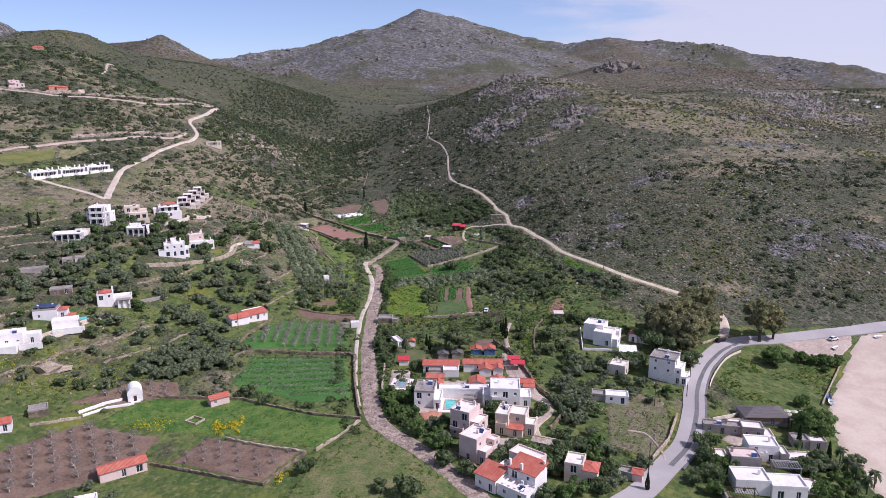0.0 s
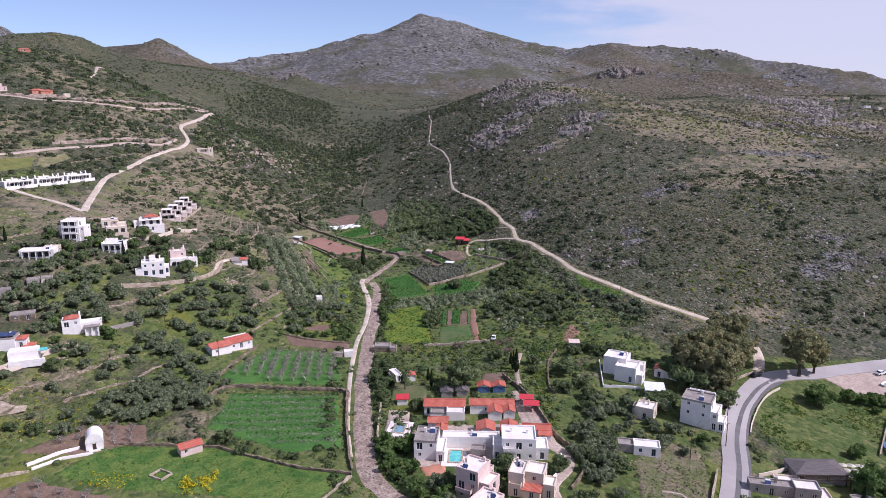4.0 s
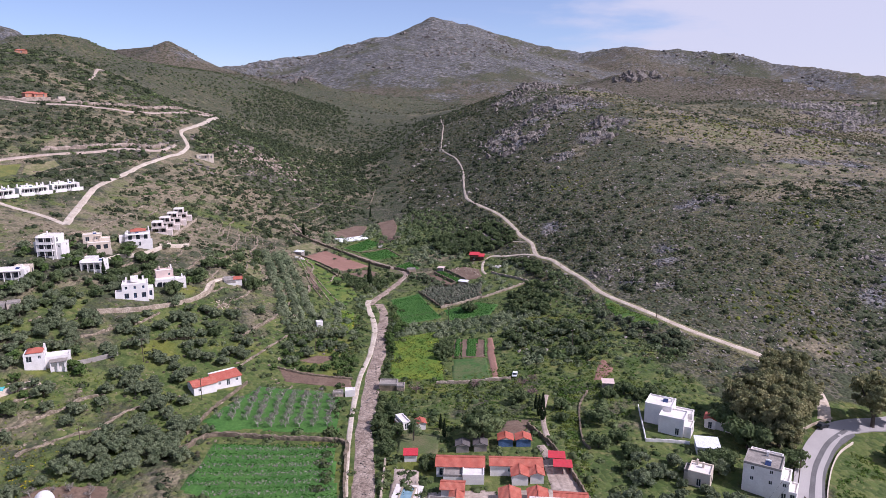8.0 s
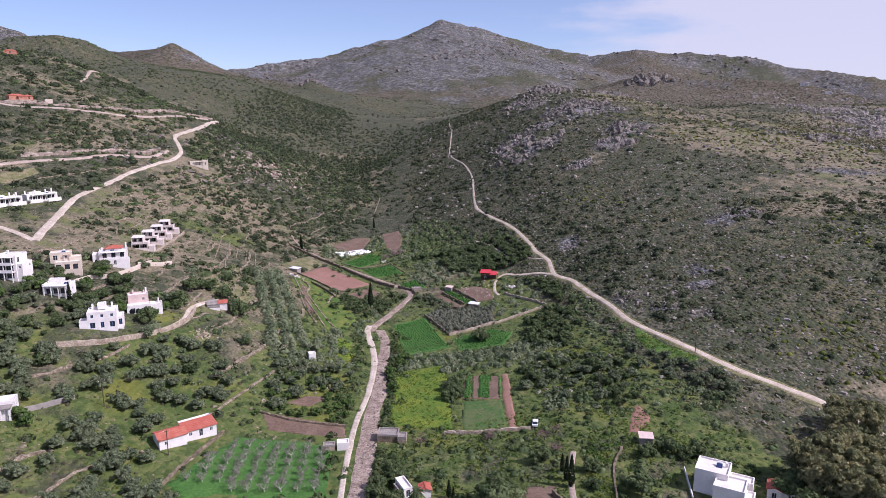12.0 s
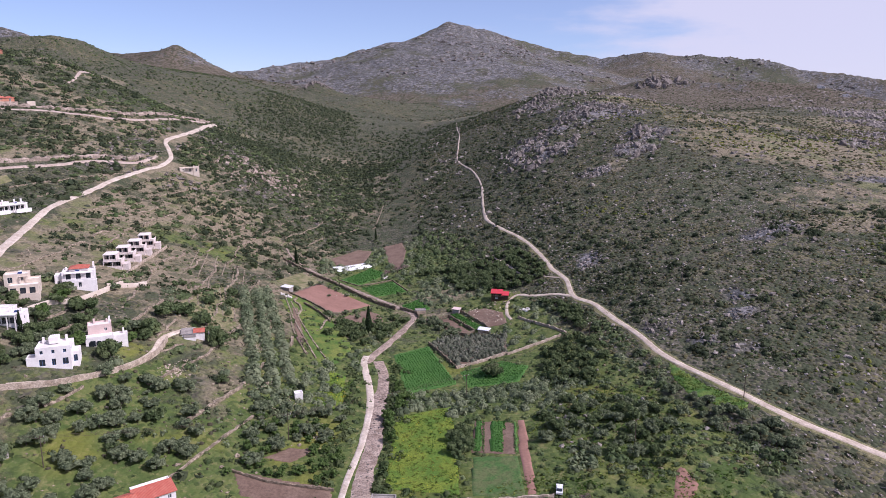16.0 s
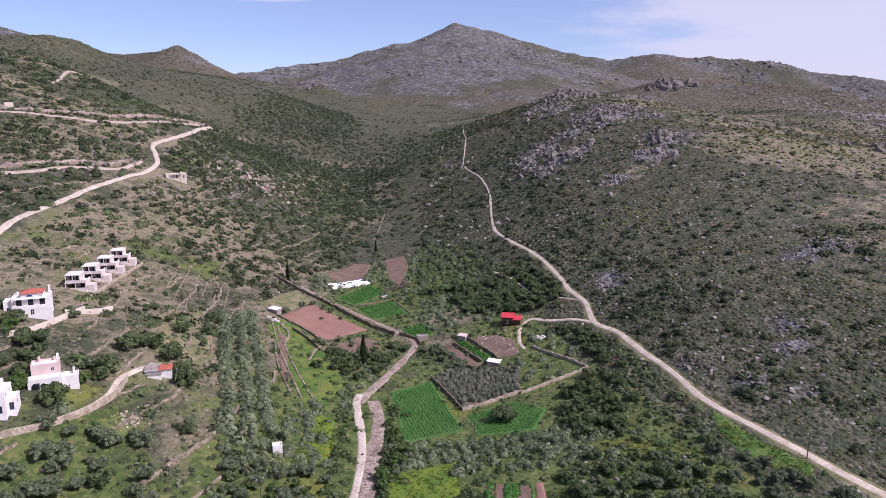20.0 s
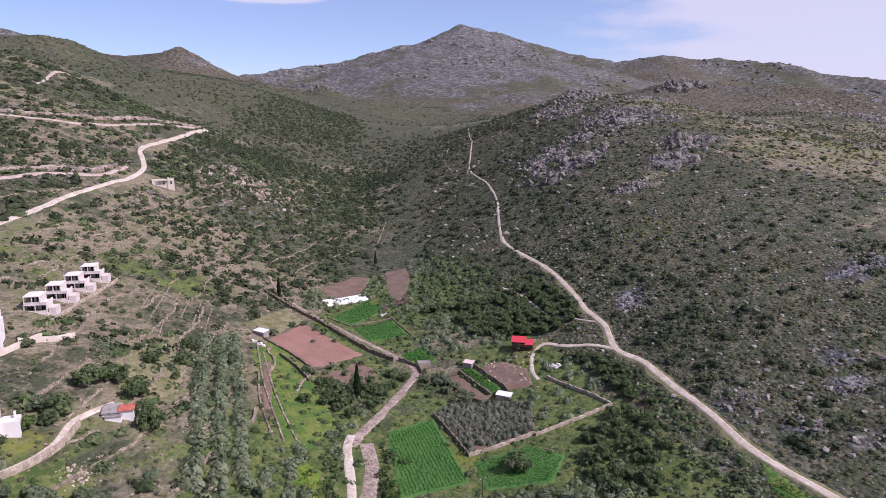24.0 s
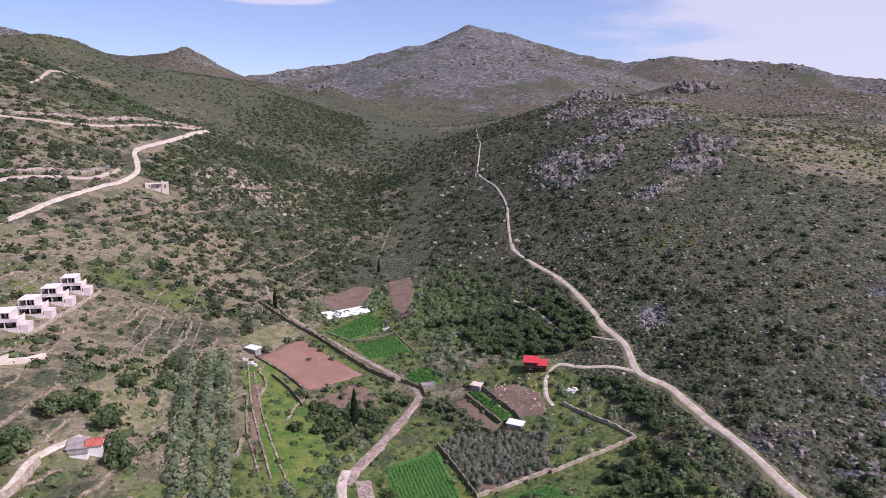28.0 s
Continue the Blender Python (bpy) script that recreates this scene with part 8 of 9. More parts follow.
scrub("slope_green_far", "fresh green bushes up the western slope", "green_bush", (-620, -40, 480, 900), 5.6, 0.9, 3.2, lambda x, y: (0.22 + 0.45 * clump(x, y, 50, 77)) * westward(x, y), 14)
def ravine_side(x, y):
    """The shaded slope between the white road's hairpin and the ravine."""
    road = np.interp(y, (480, 540, 600, 640, 800, 950), (-138, -158, -190, -205, -235, -240))
    return step(x, road + 2, road + 16) * (1 - step(x, -90, -55)) * step(y, 480, 530) * (1 - step(y, 900, 1000))


scrub("ravine_maquis", "close dark green maquis below the hairpin", "dark_scrub", (-250, -50, 490, 1000), 4.2, 1.2, 3.6, lambda x, y: (0.34 + 0.3 * step(y, 620, 720)) * ravine_side(x, y) * (0.4 + 0.8 * clump(x, y, 36, 184, -0.3, 0.2)), 26, flat=0.85)
scrub("ravine_mats", "grey-green lentisk below the hairpin", "green_bush", (-250, -50, 490, 1000), 6.0, 1.4, 3.4, lambda x, y: 0.22 * ravine_side(x, y), 18, flat=0.6)
scrub("slope_maquis", "broad dark bushes up the western slope", "dark_scrub", (-520, -190, 480, 900), 7.0, 2.0, 5.2, lambda x, y: (0.10 + 0.42 * clump(x, y, 60, 185, 0.0, 0.3)) * westward(x, y), 40, flat=0.5)
scrub("slope_grey", "grey-green low scrub closing the western slope", "grey_scrub", (-520, -190, 480, 900), 3.8, 0.7, 2.2, lambda x, y: (0.20 + 0.42 * clump(x, y, 44, 186, -0.2, 0.25)) * westward(x, y), 12, flat=0.5)
scrub("ravine_bushes", "close dark maquis filling the ravine", "dark_scrub", (-300, 70, 560, 1350), 5.0, 1.3, 3.8, lambda x, y: (0.26 + 0.26 * step(y, 800, 950) * step(x, -190, -120)) * (1 - step(x, -30, 60)) * step(x, -300, -200) * (1 - step(y + 90 * rough(x, y, 110, 3, 99), 1080, 1300)), 15)
def hollow(x, y):
    k = np.hypot((x + 208 + 0.10 * (y - 1150)) / 78, (y - 1190) / 235) + 0.5 * rough(x, y, 90, 4, 101)
    return 1 - step(k, 0.55, 1.2)


scrub("hollow_maquis", "close dark green maquis filling the upper hollow", "dark_scrub", (-360, -60, 900, 1480), 5.2, 1.6, 4.2, lambda x, y: 0.9 * hollow(x, y), 14, flat=0.8)
scrub("hilltop_bushes", "dark bushes over the western hilltop", "dark_scrub", (-900, -230, 840, 1400), 6.2, 1.3, 3.3, lambda x, y: (0.10 + 0.42 * clump(x, y, 70, 78, 0.0, 0.35)) * step(y, 840, 900) * (1 - hollow(x, y)), 12)
scrub("hilltop_green", "grey-green bushes over the western hilltop", "green_bush", (-900, -230, 700, 1400), 8.0, 1.2, 2.8, lambda x, y: (0.2 + 0.4 * clump(x, y, 60, 89)) * step(y, 700, 800), 10)
scrub("valley_bushes", "green bushes between the valley plots", "green_bush", (-60, 95, 200, 560), 2.9, 0.5, 1.8, lambda x, y: (0.22 + 0.50 * clump(x, y, 26, 79)) * floor_share(x, y), 22)
scrub("valley_dark_bushes", "dark bushes along walls and ditches of the valley", "dark_leaf", (-60, 95, 200, 560), 3.8, 0.7, 2.3, lambda x, y: (0.14 + 0.10 * step(y, 340, 400) + 0.6 * clump(x, y, 24, 80, -0.15, 0.25)) * floor_share(x, y), 26)
BELT = [(34, 300), (46, 291), (62, 291), (82, 292), (97, 301), (84, 324), (74, 338), (76, 362), (66, 392), (58, 420), (52, 424), (51, 397), (38, 389), (34, 362), (30, 335)]


def belt(x, y):
    return inside(x, y, BELT) * (0.35 + 0.6 * clump(x, y, 16, 181, -0.2, 0.2))


scrub("belt_bushes", "close dark lentisk bushes below the hill track", "dark_leaf", (28, 100, 288, 426), 3.0, 0.9, 2.6, lambda x, y: 0.8 * belt(x, y), 40, flat=0.75)
scrub("belt_grey_bushes", "grey-green bushes below the hill track", "olive_leaf", (28, 100, 288, 426), 3.4, 0.7, 2.1, lambda x, y: 0.6 * belt(x, y), 36, flat=0.75)
scrub("belt_low_scrub", "low brownish scrub between boulders below the hill track", "scrub_leaf", (28, 100, 288, 426), 2.2, 0.4, 1.2, lambda x, y: 0.55 * inside(x, y, BELT), 14, flat=0.6)
def home_grove(x, y):
    k = 0.0
    for hx, hy in FAR_HOMES[2:]:
        k = np.maximum(k, np.exp(-(((x - hx - 12) / 30) ** 2 + ((y - hy - 6) / 26) ** 2)))
    return np.maximum(k, 0.5 * np.exp(-(((x - 800) / 60) ** 2 + ((y - 1180) / 110) ** 2))) * clump(x, y, 34, 197, -0.2, 0.2)


scrub("ridge_grove", "dark trees standing among the far ridge houses", "dark_scrub", (600, 960, 960, 1420), 6.5, 1.6, 3.4, lambda x, y: 0.8 * home_grove(x, y), 26, flat=1.25)
scrub("far_scrub", "distant dark scrub on the mountain flanks", "dark_scrub", (-1500, 1500, 1350, 2300), 14, 1.3, 3.2, lambda x, y: 0.20 + 0.30 * step(x, 350, 700) + 0.6 * clump(x, y, 160, 81, -0.1, 0.3), 4)
scrub("far_heath", "distant brown heath on the mountain flanks", "heath", (-1500, 1500, 1350, 2300), 19, 1.8, 3.6, lambda x, y: 0.5 + 0 * x, 7)
scrub("mountain_scrub", "thin dark scrub high on the mountain", "dark_scrub", (-1900, 1900, 2300, 3250), 21, 1.6, 3.4, lambda x, y: 0.22 + 0.6 * clump(x, y, 240, 82), 4, flat=0.5)
x = np.concatenate([RNG.normal(-15.5, 1.8, 240), RNG.normal(-29.5, 1.2, 90)])
y = RNG.uniform(185, 380, 330)
x = x + np.interp(y, (185, 195, 211, 240, 300, 380), (11, 5, 1.5, -1, -2.5, -3.5))
ok = free(x, y, ROADS_ONLY)
leaf_stuff("riverside_bushes", "mixed green bushes lining the dry riverbed", "bushes", "green_bush", x[ok], y[ok], RNG.uniform(0.7, 1.9, ok.sum()), RNG.uniform(0.8, 2.4, ok.sum()), 30, 0.45)


# ---- boulders ----
def boulders(name, label, x, y, r, squash=0.75, material="boulder"):
    k = len(x)
    g = (1 + 5 ** 0.5) / 2
    base = np.array([(-1, g, 0), (1, g, 0), (-1, -g, 0), (1, -g, 0), (0, -1, g), (0, 1, g), (0, -1, -g), (0, 1, -g), (g, 0, -1), (g, 0, 1), (-g, 0, -1), (-g, 0, 1)], float) / 1.9
    tri = np.array([(0, 11, 5), (0, 5, 1), (0, 1, 7), (0, 7, 10), (0, 10, 11), (1, 5, 9), (5, 11, 4), (11, 10, 2), (10, 7, 6), (7, 1, 8),
                    (3, 9, 4), (3, 4, 2), (3, 2, 6), (3, 6, 8), (3, 8, 9), (4, 9, 5), (2, 4, 11), (6, 2, 10), (8, 6, 7), (9, 8, 1)])
    v = base[None] * RNG.uniform(0.42, 1.3, (k, 12, 1))
    v = v * (RNG.uniform(0.7, 1.3, (k, 1, 3)) * r[:, None, None]) * np.array([1, 1, squash])
    a = RNG.uniform(0, 2 * math.pi, k)[:, None]
    vx, vy = v[..., 0] * np.cos(a) - v[..., 1] * np.sin(a), v[..., 0] * np.sin(a) + v[..., 1] * np.cos(a)
    z = lie(x, y) + 0.05 * r
    v = np.stack([vx + x[:, None], vy + y[:, None], v[..., 2] + z[:, None]], -1)
    f = tri[None] + 12 * np.arange(k)[:, None, None]
    me = grid_mesh(name, v.reshape(-1, 3), f.reshape(-1, 3))
    me.shade_flat()
    me.materials.append(MAT[material])
    return tagged(new(name, me), label, "rocks", kind="stuff")


def strew(box, gap, chance):
    X, Y = jitter_grid(*box, gap)
    ok = in_view(X, Y) & free(X, Y)
    X, Y = X[ok], Y[ok]
    ok = RNG.random(len(X)) < chance(X, Y)
    return X[ok], Y[ok]


x, y = strew((40, 420, 280, 560), 3.4, lambda x, y: (0.26 + 0.6 * clump(x, y, 30, 91, 0.0, 0.4)) * east(x, y))
boulders("hillside_boulders", "grey weathered boulders among the eastern scrub", x, y, 0.32 + 0.85 * RNG.random(len(x)) ** 2.5, material="grey_rock")
x, y = strew((-30, 600, 560, 1080), 5.0, lambda x, y: (0.10 + 0.6 * clump(x, y, 60, 92, 0.1, 0.4)) * east(x, y))
boulders("upper_boulders", "grey boulders strewn up the eastern hill", x, y, 0.6 + 1.6 * RNG.random(len(x)) ** 2.2, material="grey_rock")
x, y = strew((20, 480, 560, 1030), 2.7, lambda x, y: np.clip(1.0 * crag_share(x, y) * (0.15 + 0.95 * clump(x, y, 26, 93, -0.05, 0.35)), 0, 1))
boulders("hilltop_crags", "massed grey granite crags on the hilltop", x, y, 0.7 + 2.6 * RNG.random(len(x)) ** 2.6, 1.2)
x, y = strew((40, 330, 560, 1030), 1.9, lambda x, y: np.clip(1.1 * step(crag_share(x, y), 0.25, 0.7) * (0.25 + 0.6 * clump(x, y, 18, 193, -0.2, 0.3)), 0, 1))
boulders("crag_blocks", "broken grey blocks over the hilltop crags", x, y, 0.45 + 1.1 * RNG.random(len(x)) ** 2.0, 1.0, "grey_rock")
x, y = strew((480, 640, 1900, 2010), 7, lambda x, y: np.exp(-(((x - 560) / 45) ** 2 + ((y - 1955) / 30) ** 2)))
boulders("ridge_crag", "dark rocky knob below the eastern skyline", x, y, 3.0 + 7.0 * RNG.random(len(x)) ** 2, 1.2)
x, y = strew((560, 1000, 1650, 1790), 9, lambda x, y: 0.8 * clump(x, y, 90, 194, 0.05, 0.3))
boulders("shoulder_rocks", "bands of pale rock across the far eastern shoulder", x, y, 1.8 + 3.6 * RNG.random(len(x)) ** 2, 0.8, "grey_rock")
x, y = strew((480, 720, 930, 1330), 4.0, lambda x, y: 1.0 * np.exp(-((x - np.interp(y, (950, 1060, 1180, 1300), (572, 600, 612, 640))) / 48) ** 2) * clump(x, y, 50, 196, -0.2, 0.1))
boulders("crest_rocks", "long band of broken grey rock below the far houses", x, y, 1.0 + 3.2 * RNG.random(len(x)) ** 2.4, 0.95, "grey_rock")
x, y = strew((28, 100, 288, 426), 2.6, lambda x, y: 0.30 * inside(x, y, BELT) * clump(x, y, 14, 182, -0.2, 0.3))
boulders("belt_boulders", "grey boulders among the bushes below the hill track", x, y, 0.3 + 0.9 * RNG.random(len(x)) ** 2.4, 0.9, "grey_rock")
x, y = strew((40, 330, 300, 560), 1.5, lambda x, y: np.clip(0.8 * crag_share(x, y) * (0.3 + 0.8 * clump(x, y, 14, 96, -0.1, 0.3)), 0, 1))
boulders("outcrop_boulders", "clusters of pale grey boulders on the lower hill", x, y, 0.3 + 1.0 * RNG.random(len(x)) ** 2.6, 0.95, "boulder")
x, y = strew((45, 300, 285, 520), 1.7, lambda x, y: (0.16 + 0.42 * clump(x, y, 36, 195, -0.15, 0.3)) * east(x, y))
boulders("hillside_stones", "small grey stones strewn through the eastern scrub", x, y, 0.14 + 0.42 * RNG.random(len(x)) ** 2.2, 0.8, "grey_rock")
x, y = strew((-230, -90, 560, 800), 4.0, lambda x, y: 0.7 * clump(x, y, 45, 94, 0.0, 0.35))
boulders("ravine_rocks", "reddish grey rock outcrops above the ravine", x, y, 0.7 + 1.6 * RNG.random(len(x)) ** 2)
x, y = strew((-185, -115, 630, 760), 2.6, lambda x, y: np.exp(-(((x + 150) / 20) ** 2 + ((y - 695) / 32) ** 2)))
boulders("pink_outcrop", "broken pinkish rock face above the ravine", x, y, 0.6 + 1.8 * RNG.random(len(x)) ** 2, 1.1, "cut_earth")
x, y = strew((-320, -40, 210, 700), 3.2, lambda x, y: (0.12 + 0.6 * clump(x, y, 22, 97, 0.05, 0.35)) * westward(x, y))
boulders("terrace_stones", "loose pale stones on the western terraces", x, y, 0.25 + 0.6 * RNG.random(len(x)) ** 2, material="rubble")
x, y = strew((-1200, 1500, 2500, 3330), 22, lambda x, y: 0.8 * clump(x, y, 160, 95, 0.0, 0.4))
boulders("mountain_rocks", "pale grey rock slabs below the summit", x, y, 3.0 + 7.0 * RNG.random(len(x)) ** 2, 0.7)
x, y = strew((-420, -180, 1540, 1680), 6, lambda x, y: np.exp(-(((x + 277) / 28) ** 2 + ((y - 1632) / 20) ** 2)))
boulders("knob_rocks", "rocky knob on the middle ridge", x, y, 2.0 + 4.0 * RNG.random(len(x)), 1.2)
boulders("rock_outcrop", "broad pinkish rock slab on the western terraces", np.array([-127.5, -127.5 + 3.5]), np.array([223.5, 223.5 + 1.5]), np.array([5.5, 4.0]), 0.35, "pale_stone")
t_ = RNG.uniform(0, 1, 700)
yy = 160 + 220 * t_
xx = np.interp(yy, (160, 173, 183, 194, 211, 235, 255, 279, 318, 349, 372, 384), (8.5, 0, -8, -14, -17, -19.5, -21, -21.5, -21.5, -22, -23, -26)) + RNG.normal(0, 1.1, 700)
boulders("riverbed_stones", "rounded stones in the dry riverbed", xx, yy, 0.12 + 0.35 * RNG.random(700) ** 2)
lane = smooth_line([(-31, 382), (-28, 391), (-23, 407), (-18, 424), (-15, 441), (-24, 454), (-37, 469), (-54, 488), (-71, 505), (-89, 527)], 0.25)
xx, yy = lane[:, 0] + RNG.normal(0, 1.3, len(lane)), lane[:, 1] + RNG.normal(0, 1.0, len(lane))
boulders("lane_stones", "loose pinkish stones over the rough lane", xx, yy, 0.14 + 0.3 * RNG.random(len(lane)) ** 2, material="rubble")
xx, yy = RNG.uniform(8, 26, 90), RNG.uniform(424, 446, 90)
ok = inside(xx, yy, [(6, 446), (22, 442), (27, 430), (19, 420), (12, 428)])
boulders("yard_stones", "heaped stones in the yard below the hut", xx[ok], yy[ok], 0.2 + 0.5 * RNG.random(ok.sum()) ** 2, material="pale_stone")
for cx_, cy_, n_ in ((-62, 352, 120), (-70, 372, 90), (-52, 338, 80), (-88, 342, 90), (-40, 322, 60), (48, 200, 60), (52, 198, 50), (-16, 291, 40), (14, 438, 40), (20, 436, 50), (23, 428, 40), (31, 456, 60), (24, 446, 50), (-52, 470, 30), (-6, 436, 40)):
    boulders("stone_heap", "pale heap of cleared field stones", RNG.normal(cx_, 2.6, n_), RNG.normal(cy_, 3.2, n_), 0.18 + 0.4 * RNG.random(n_) ** 2, material="pale_stone")

# ---- walls ----
def wall_line(name, label, pts, tall=0.9, thick=0.55, material="dry_stone", ragged=0.22, step_=0.9, closed=False, round_=False, group="dry-stone field walls"):
    """A wall of uneven top and faces that follows the ground."""
    p = np.array(pts, float)
    if round_:
        line = smooth_line(pts, step_)
    else:
        line = np.vstack([np.linspace(a, b, max(2, int(np.hypot(*(b - a)) / step_)), endpoint=False) for a, b in zip(p[:-1], p[1:])] + [p[-1:]])
    side = side_of(line)
    n = len(line)
    z = lie(line[:, 0], line[:, 1])
    top = tall + ragged * (2 * lattice(np.floor(line[:, 0] * 3), np.floor(line[:, 1] * 3), 4) - 1) * tall
    v = []
    for off, zz in ((-1, -0.7), (-1, 0.55), (-0.8, 1.0), (0.8, 1.0), (1, 0.55), (1, -0.7)):
        wob = thick / 2 * (off + 0.25 * (2 * lattice(np.floor(line[:, 0] * 2) + off, np.floor(line[:, 1] * 2), 9) - 1))
        q = line + side * wob[:, None]
        v.append(np.column_stack([q, z + (zz * top if zz > 0 else zz)]))
    v = np.stack(v, 1)
    ii = np.arange(n * 6).reshape(n, 6)
    f = np.stack([ii[:-1, :-1], ii[:-1, 1:], ii[1:, 1:], ii[1:, :-1]], -1).reshape(-1, 4)
    caps = np.array([[ii[e, 0], ii[e, 1], ii[e, 4], ii[e, 5]] for e in (0, n - 1)] + [[ii[e, 1], ii[e, 2], ii[e, 3], ii[e, 4]] for e in (0, n - 1)])
    me = grid_mesh(name, v.reshape(-1, 3), np.vstack([f, caps]))
    me.shade_flat()
    me.materials.append(MAT[material])
    return tagged(new(name, me), label, "wall", group)


DW = "low dry-stone wall between fields"
wall_line("field_wall", DW, [(-88, 212), (-74, 212.5), (-59, 211), (-33, 198), (-19, 194)], 0.9)
wall_line("field_wall", DW, [(-74, 172), (-63, 168), (-41, 159.5), (-32.5, 175)], 0.9)
wall_line("field_wall", "pale-topped stone wall beside the ploughed plot", [(-57, 185), (-46, 180), (-33, 175.5)], 0.8, material="pale_stone")
wall_line("field_wall", "pale broken stone wall along the pasture", [(-30, 176), (-25, 183), (-19, 193)], 0.7, material="pale_stone", ragged=0.5)
wall_line("field_wall", "thick grey stone wall above the vine field", [(-73, 240), (-70, 244), (-65, 250.5), (-47, 250), (-27, 247.5), (-25, 238)], 1.2, 1.0, round_=True)
wall_line("field_wall", "grey stone wall beside the lane", [(-25.5, 247), (-23.5, 224), (-20.5, 203), (-19, 196)], 1.1, 0.7)
wall_line("field_wall", DW, [(-64, 285), (-70, 266), (-73, 250)], 0.9, 0.7)
wall_line("field_wall", DW, [(-57, 299), (-47, 296), (-29, 294)], 0.8)
wall_line("field_wall", "pale stone wall below the vegetable beds", [(1, 288), (10, 287), (27, 287)], 1.1, 0.6, "pale_stone")
wall_line("field_wall", "stone wall with a pale face beside the orchard", [(-7, 404.5), (-1, 391), (4, 378.3)], 1.2, 0.5)
wall_line("field_wall", "long pale stone wall below the orchard", [(4, 378), (14, 383), (24, 388)], 1.1, 0.5, "pale_stone")
wall_line("field_wall", "stone wall turning a corner in the scrub", [(32, 424.5), (37.6, 415.7), (44.1, 406.6), (48.8, 397.9), (37.4, 393), (31.7, 390.6), (24, 387)], 1.0, 0.6, "pale_stone")
wall_line("field_wall", "high dark stone wall along the lane", [(-94, 521), (-78, 506), (-62, 491.5), (-34.5, 458.5), (-24, 449.5)], 1.5, 0.8)
wall_line("field_wall", "high dark stone wall beside the garden strip", [(-22, 450), (-13.5, 443), (-12.5, 438)], 1.4, 0.8)
wall_line("field_wall", "dark stone wall beside the garden strip", [(-3.5, 434.5), (1.3, 437.6), (12.4, 416), (8.6, 412.2), (0.5, 417.2)], 1.2, 0.5)
wall_line("field_wall", "dark stone wall beside the garden strip", [(7, 442), (17.2, 422), (18, 418)], 1.2, 0.5)
wall_line("field_wall", "stone edge of the red field", [(-76, 455), (-62, 444), (-52, 433), (-44, 441)], 0.8, 0.6)
wall_line("field_wall", DW, [(-59, 499), (-47, 489.5), (-30, 503), (-20, 481)], 0.5, 0.5)
wall_line("drive_wall", "dark stone wall beside the guest-house drive", [(28, 252), (34, 236), (38.5, 209), (43, 199), (41.5, 190), (37, 183)], 1.3, 0.5, round_=True)
wall_line("terrace_wall", "stone edge of the riverside garden", [(-13.5, 236), (-13.5, 215), (-12.5, 209)], 1.0, 0.6, "pale_stone")
wall_line("riverside_wall", "stone bank above the dry riverbed", [(2, 181), (8, 172), (14, 163), (19, 155)], 1.0, 0.5, round_=True)
wall_line("road_parapet", "low cream wall round the road bend", [(97, 213), (101, 220), (108.5, 231), (115, 238.5), (122, 244)], 0.7, 0.3, "cream_plaster", 0.03, round_=True, group="roadside walls")
wall_line("road_parapet", "pale wall on the far side of the road", [(109, 249), (116, 253.5), (123, 257)], 0.8, 0.35, "pale_stone", 0.03, round_=True, group="roadside walls")
wall_line("beach_wall", "pale wall between garden and beach", [(131.5, 205.2), (144, 221), (157.3, 237.5)], 0.9, 0.4, "pale_stone", 0.05, group="roadside walls")
wall_line("road_retaining_wall", "pale retaining wall below the old vines", [(62, 167), (70, 177), (78, 192)], 1.2, 0.5, "pale_stone", 0.1, group="roadside walls")
wall_line("chapel_wall", "whitewashed wall leading up to the chapel", [(-106, 199.5), (-101, 205.5), (-96.5, 209)], 0.9, 0.5, "white_plaster", 0.06, group="chapel walls")
wall_line("chapel_wall", "whitewashed wall beside the chapel steps", [(-104, 198), (-99, 203.5), (-92, 207)], 0.7, 0.5, "white_plaster", 0.06, group="chapel walls")
wall_line("farm_wall", "pale ruined wall below the old cottage", [(-116, 191), (-108, 195), (-104, 197)], 0.8, 0.5, "pale_stone", 0.3)
wall_line("villa_wall", "pale stone retaining wall below the village lane", [(-126, 312), (-113, 321), (-101.5, 334.5), (-96.5, 348), (-97, 360)], 1.8, 0.5, "pale_stone", 0.08, round_=True, group="villa walls")
wall_line("villa_wall", "pale rendered wall along the lower lane", [(-163, 222), (-147, 232.5), (-139, 239), (-131, 251)], 1.2, 0.4, "cream_plaster", 0.05, round_=True, group="villa walls")
wall_line("villa_wall", "grey rendered terrace wall beside a villa", [(-118, 279), (-112, 285), (-109, 289)], 1.5, 0.4, "grey_render", 0.05, group="villa walls")
wall_line("villa_wall", "cream terrace wall beside a villa", [(-133, 393), (-126, 402), (-124, 408)], 1.8, 0.4, "cream_plaster", 0.05, group="villa walls")
wall_line("ditch_wall", "low overgrown stone wall through the rough grass", [(50.5, 272.6), (46.1, 263.4), (43.7, 251.9), (42.4, 241.2), (43.5, 237.0)], 0.6, 0.6, ragged=0.5, round_=True)
wall_line("house_wall", "low pale garden wall round the white cubic house", [(63.9, 261.1), (62.0, 250.6), (60.1, 240.6), (66.3, 240.1), (72.1, 239.1)], 0.9, 0.3, "white_plaster", 0.05, group="villa walls")
wall_line("villa_wall", "long cream retaining wall below the villas", [(-142.2, 356.2), (-139.8, 365), (-134.5, 371), (-132, 381), (-130.5, 401)], 1.8, 0.5, "cream_plaster", 0.05, round_=True, group="villa walls")
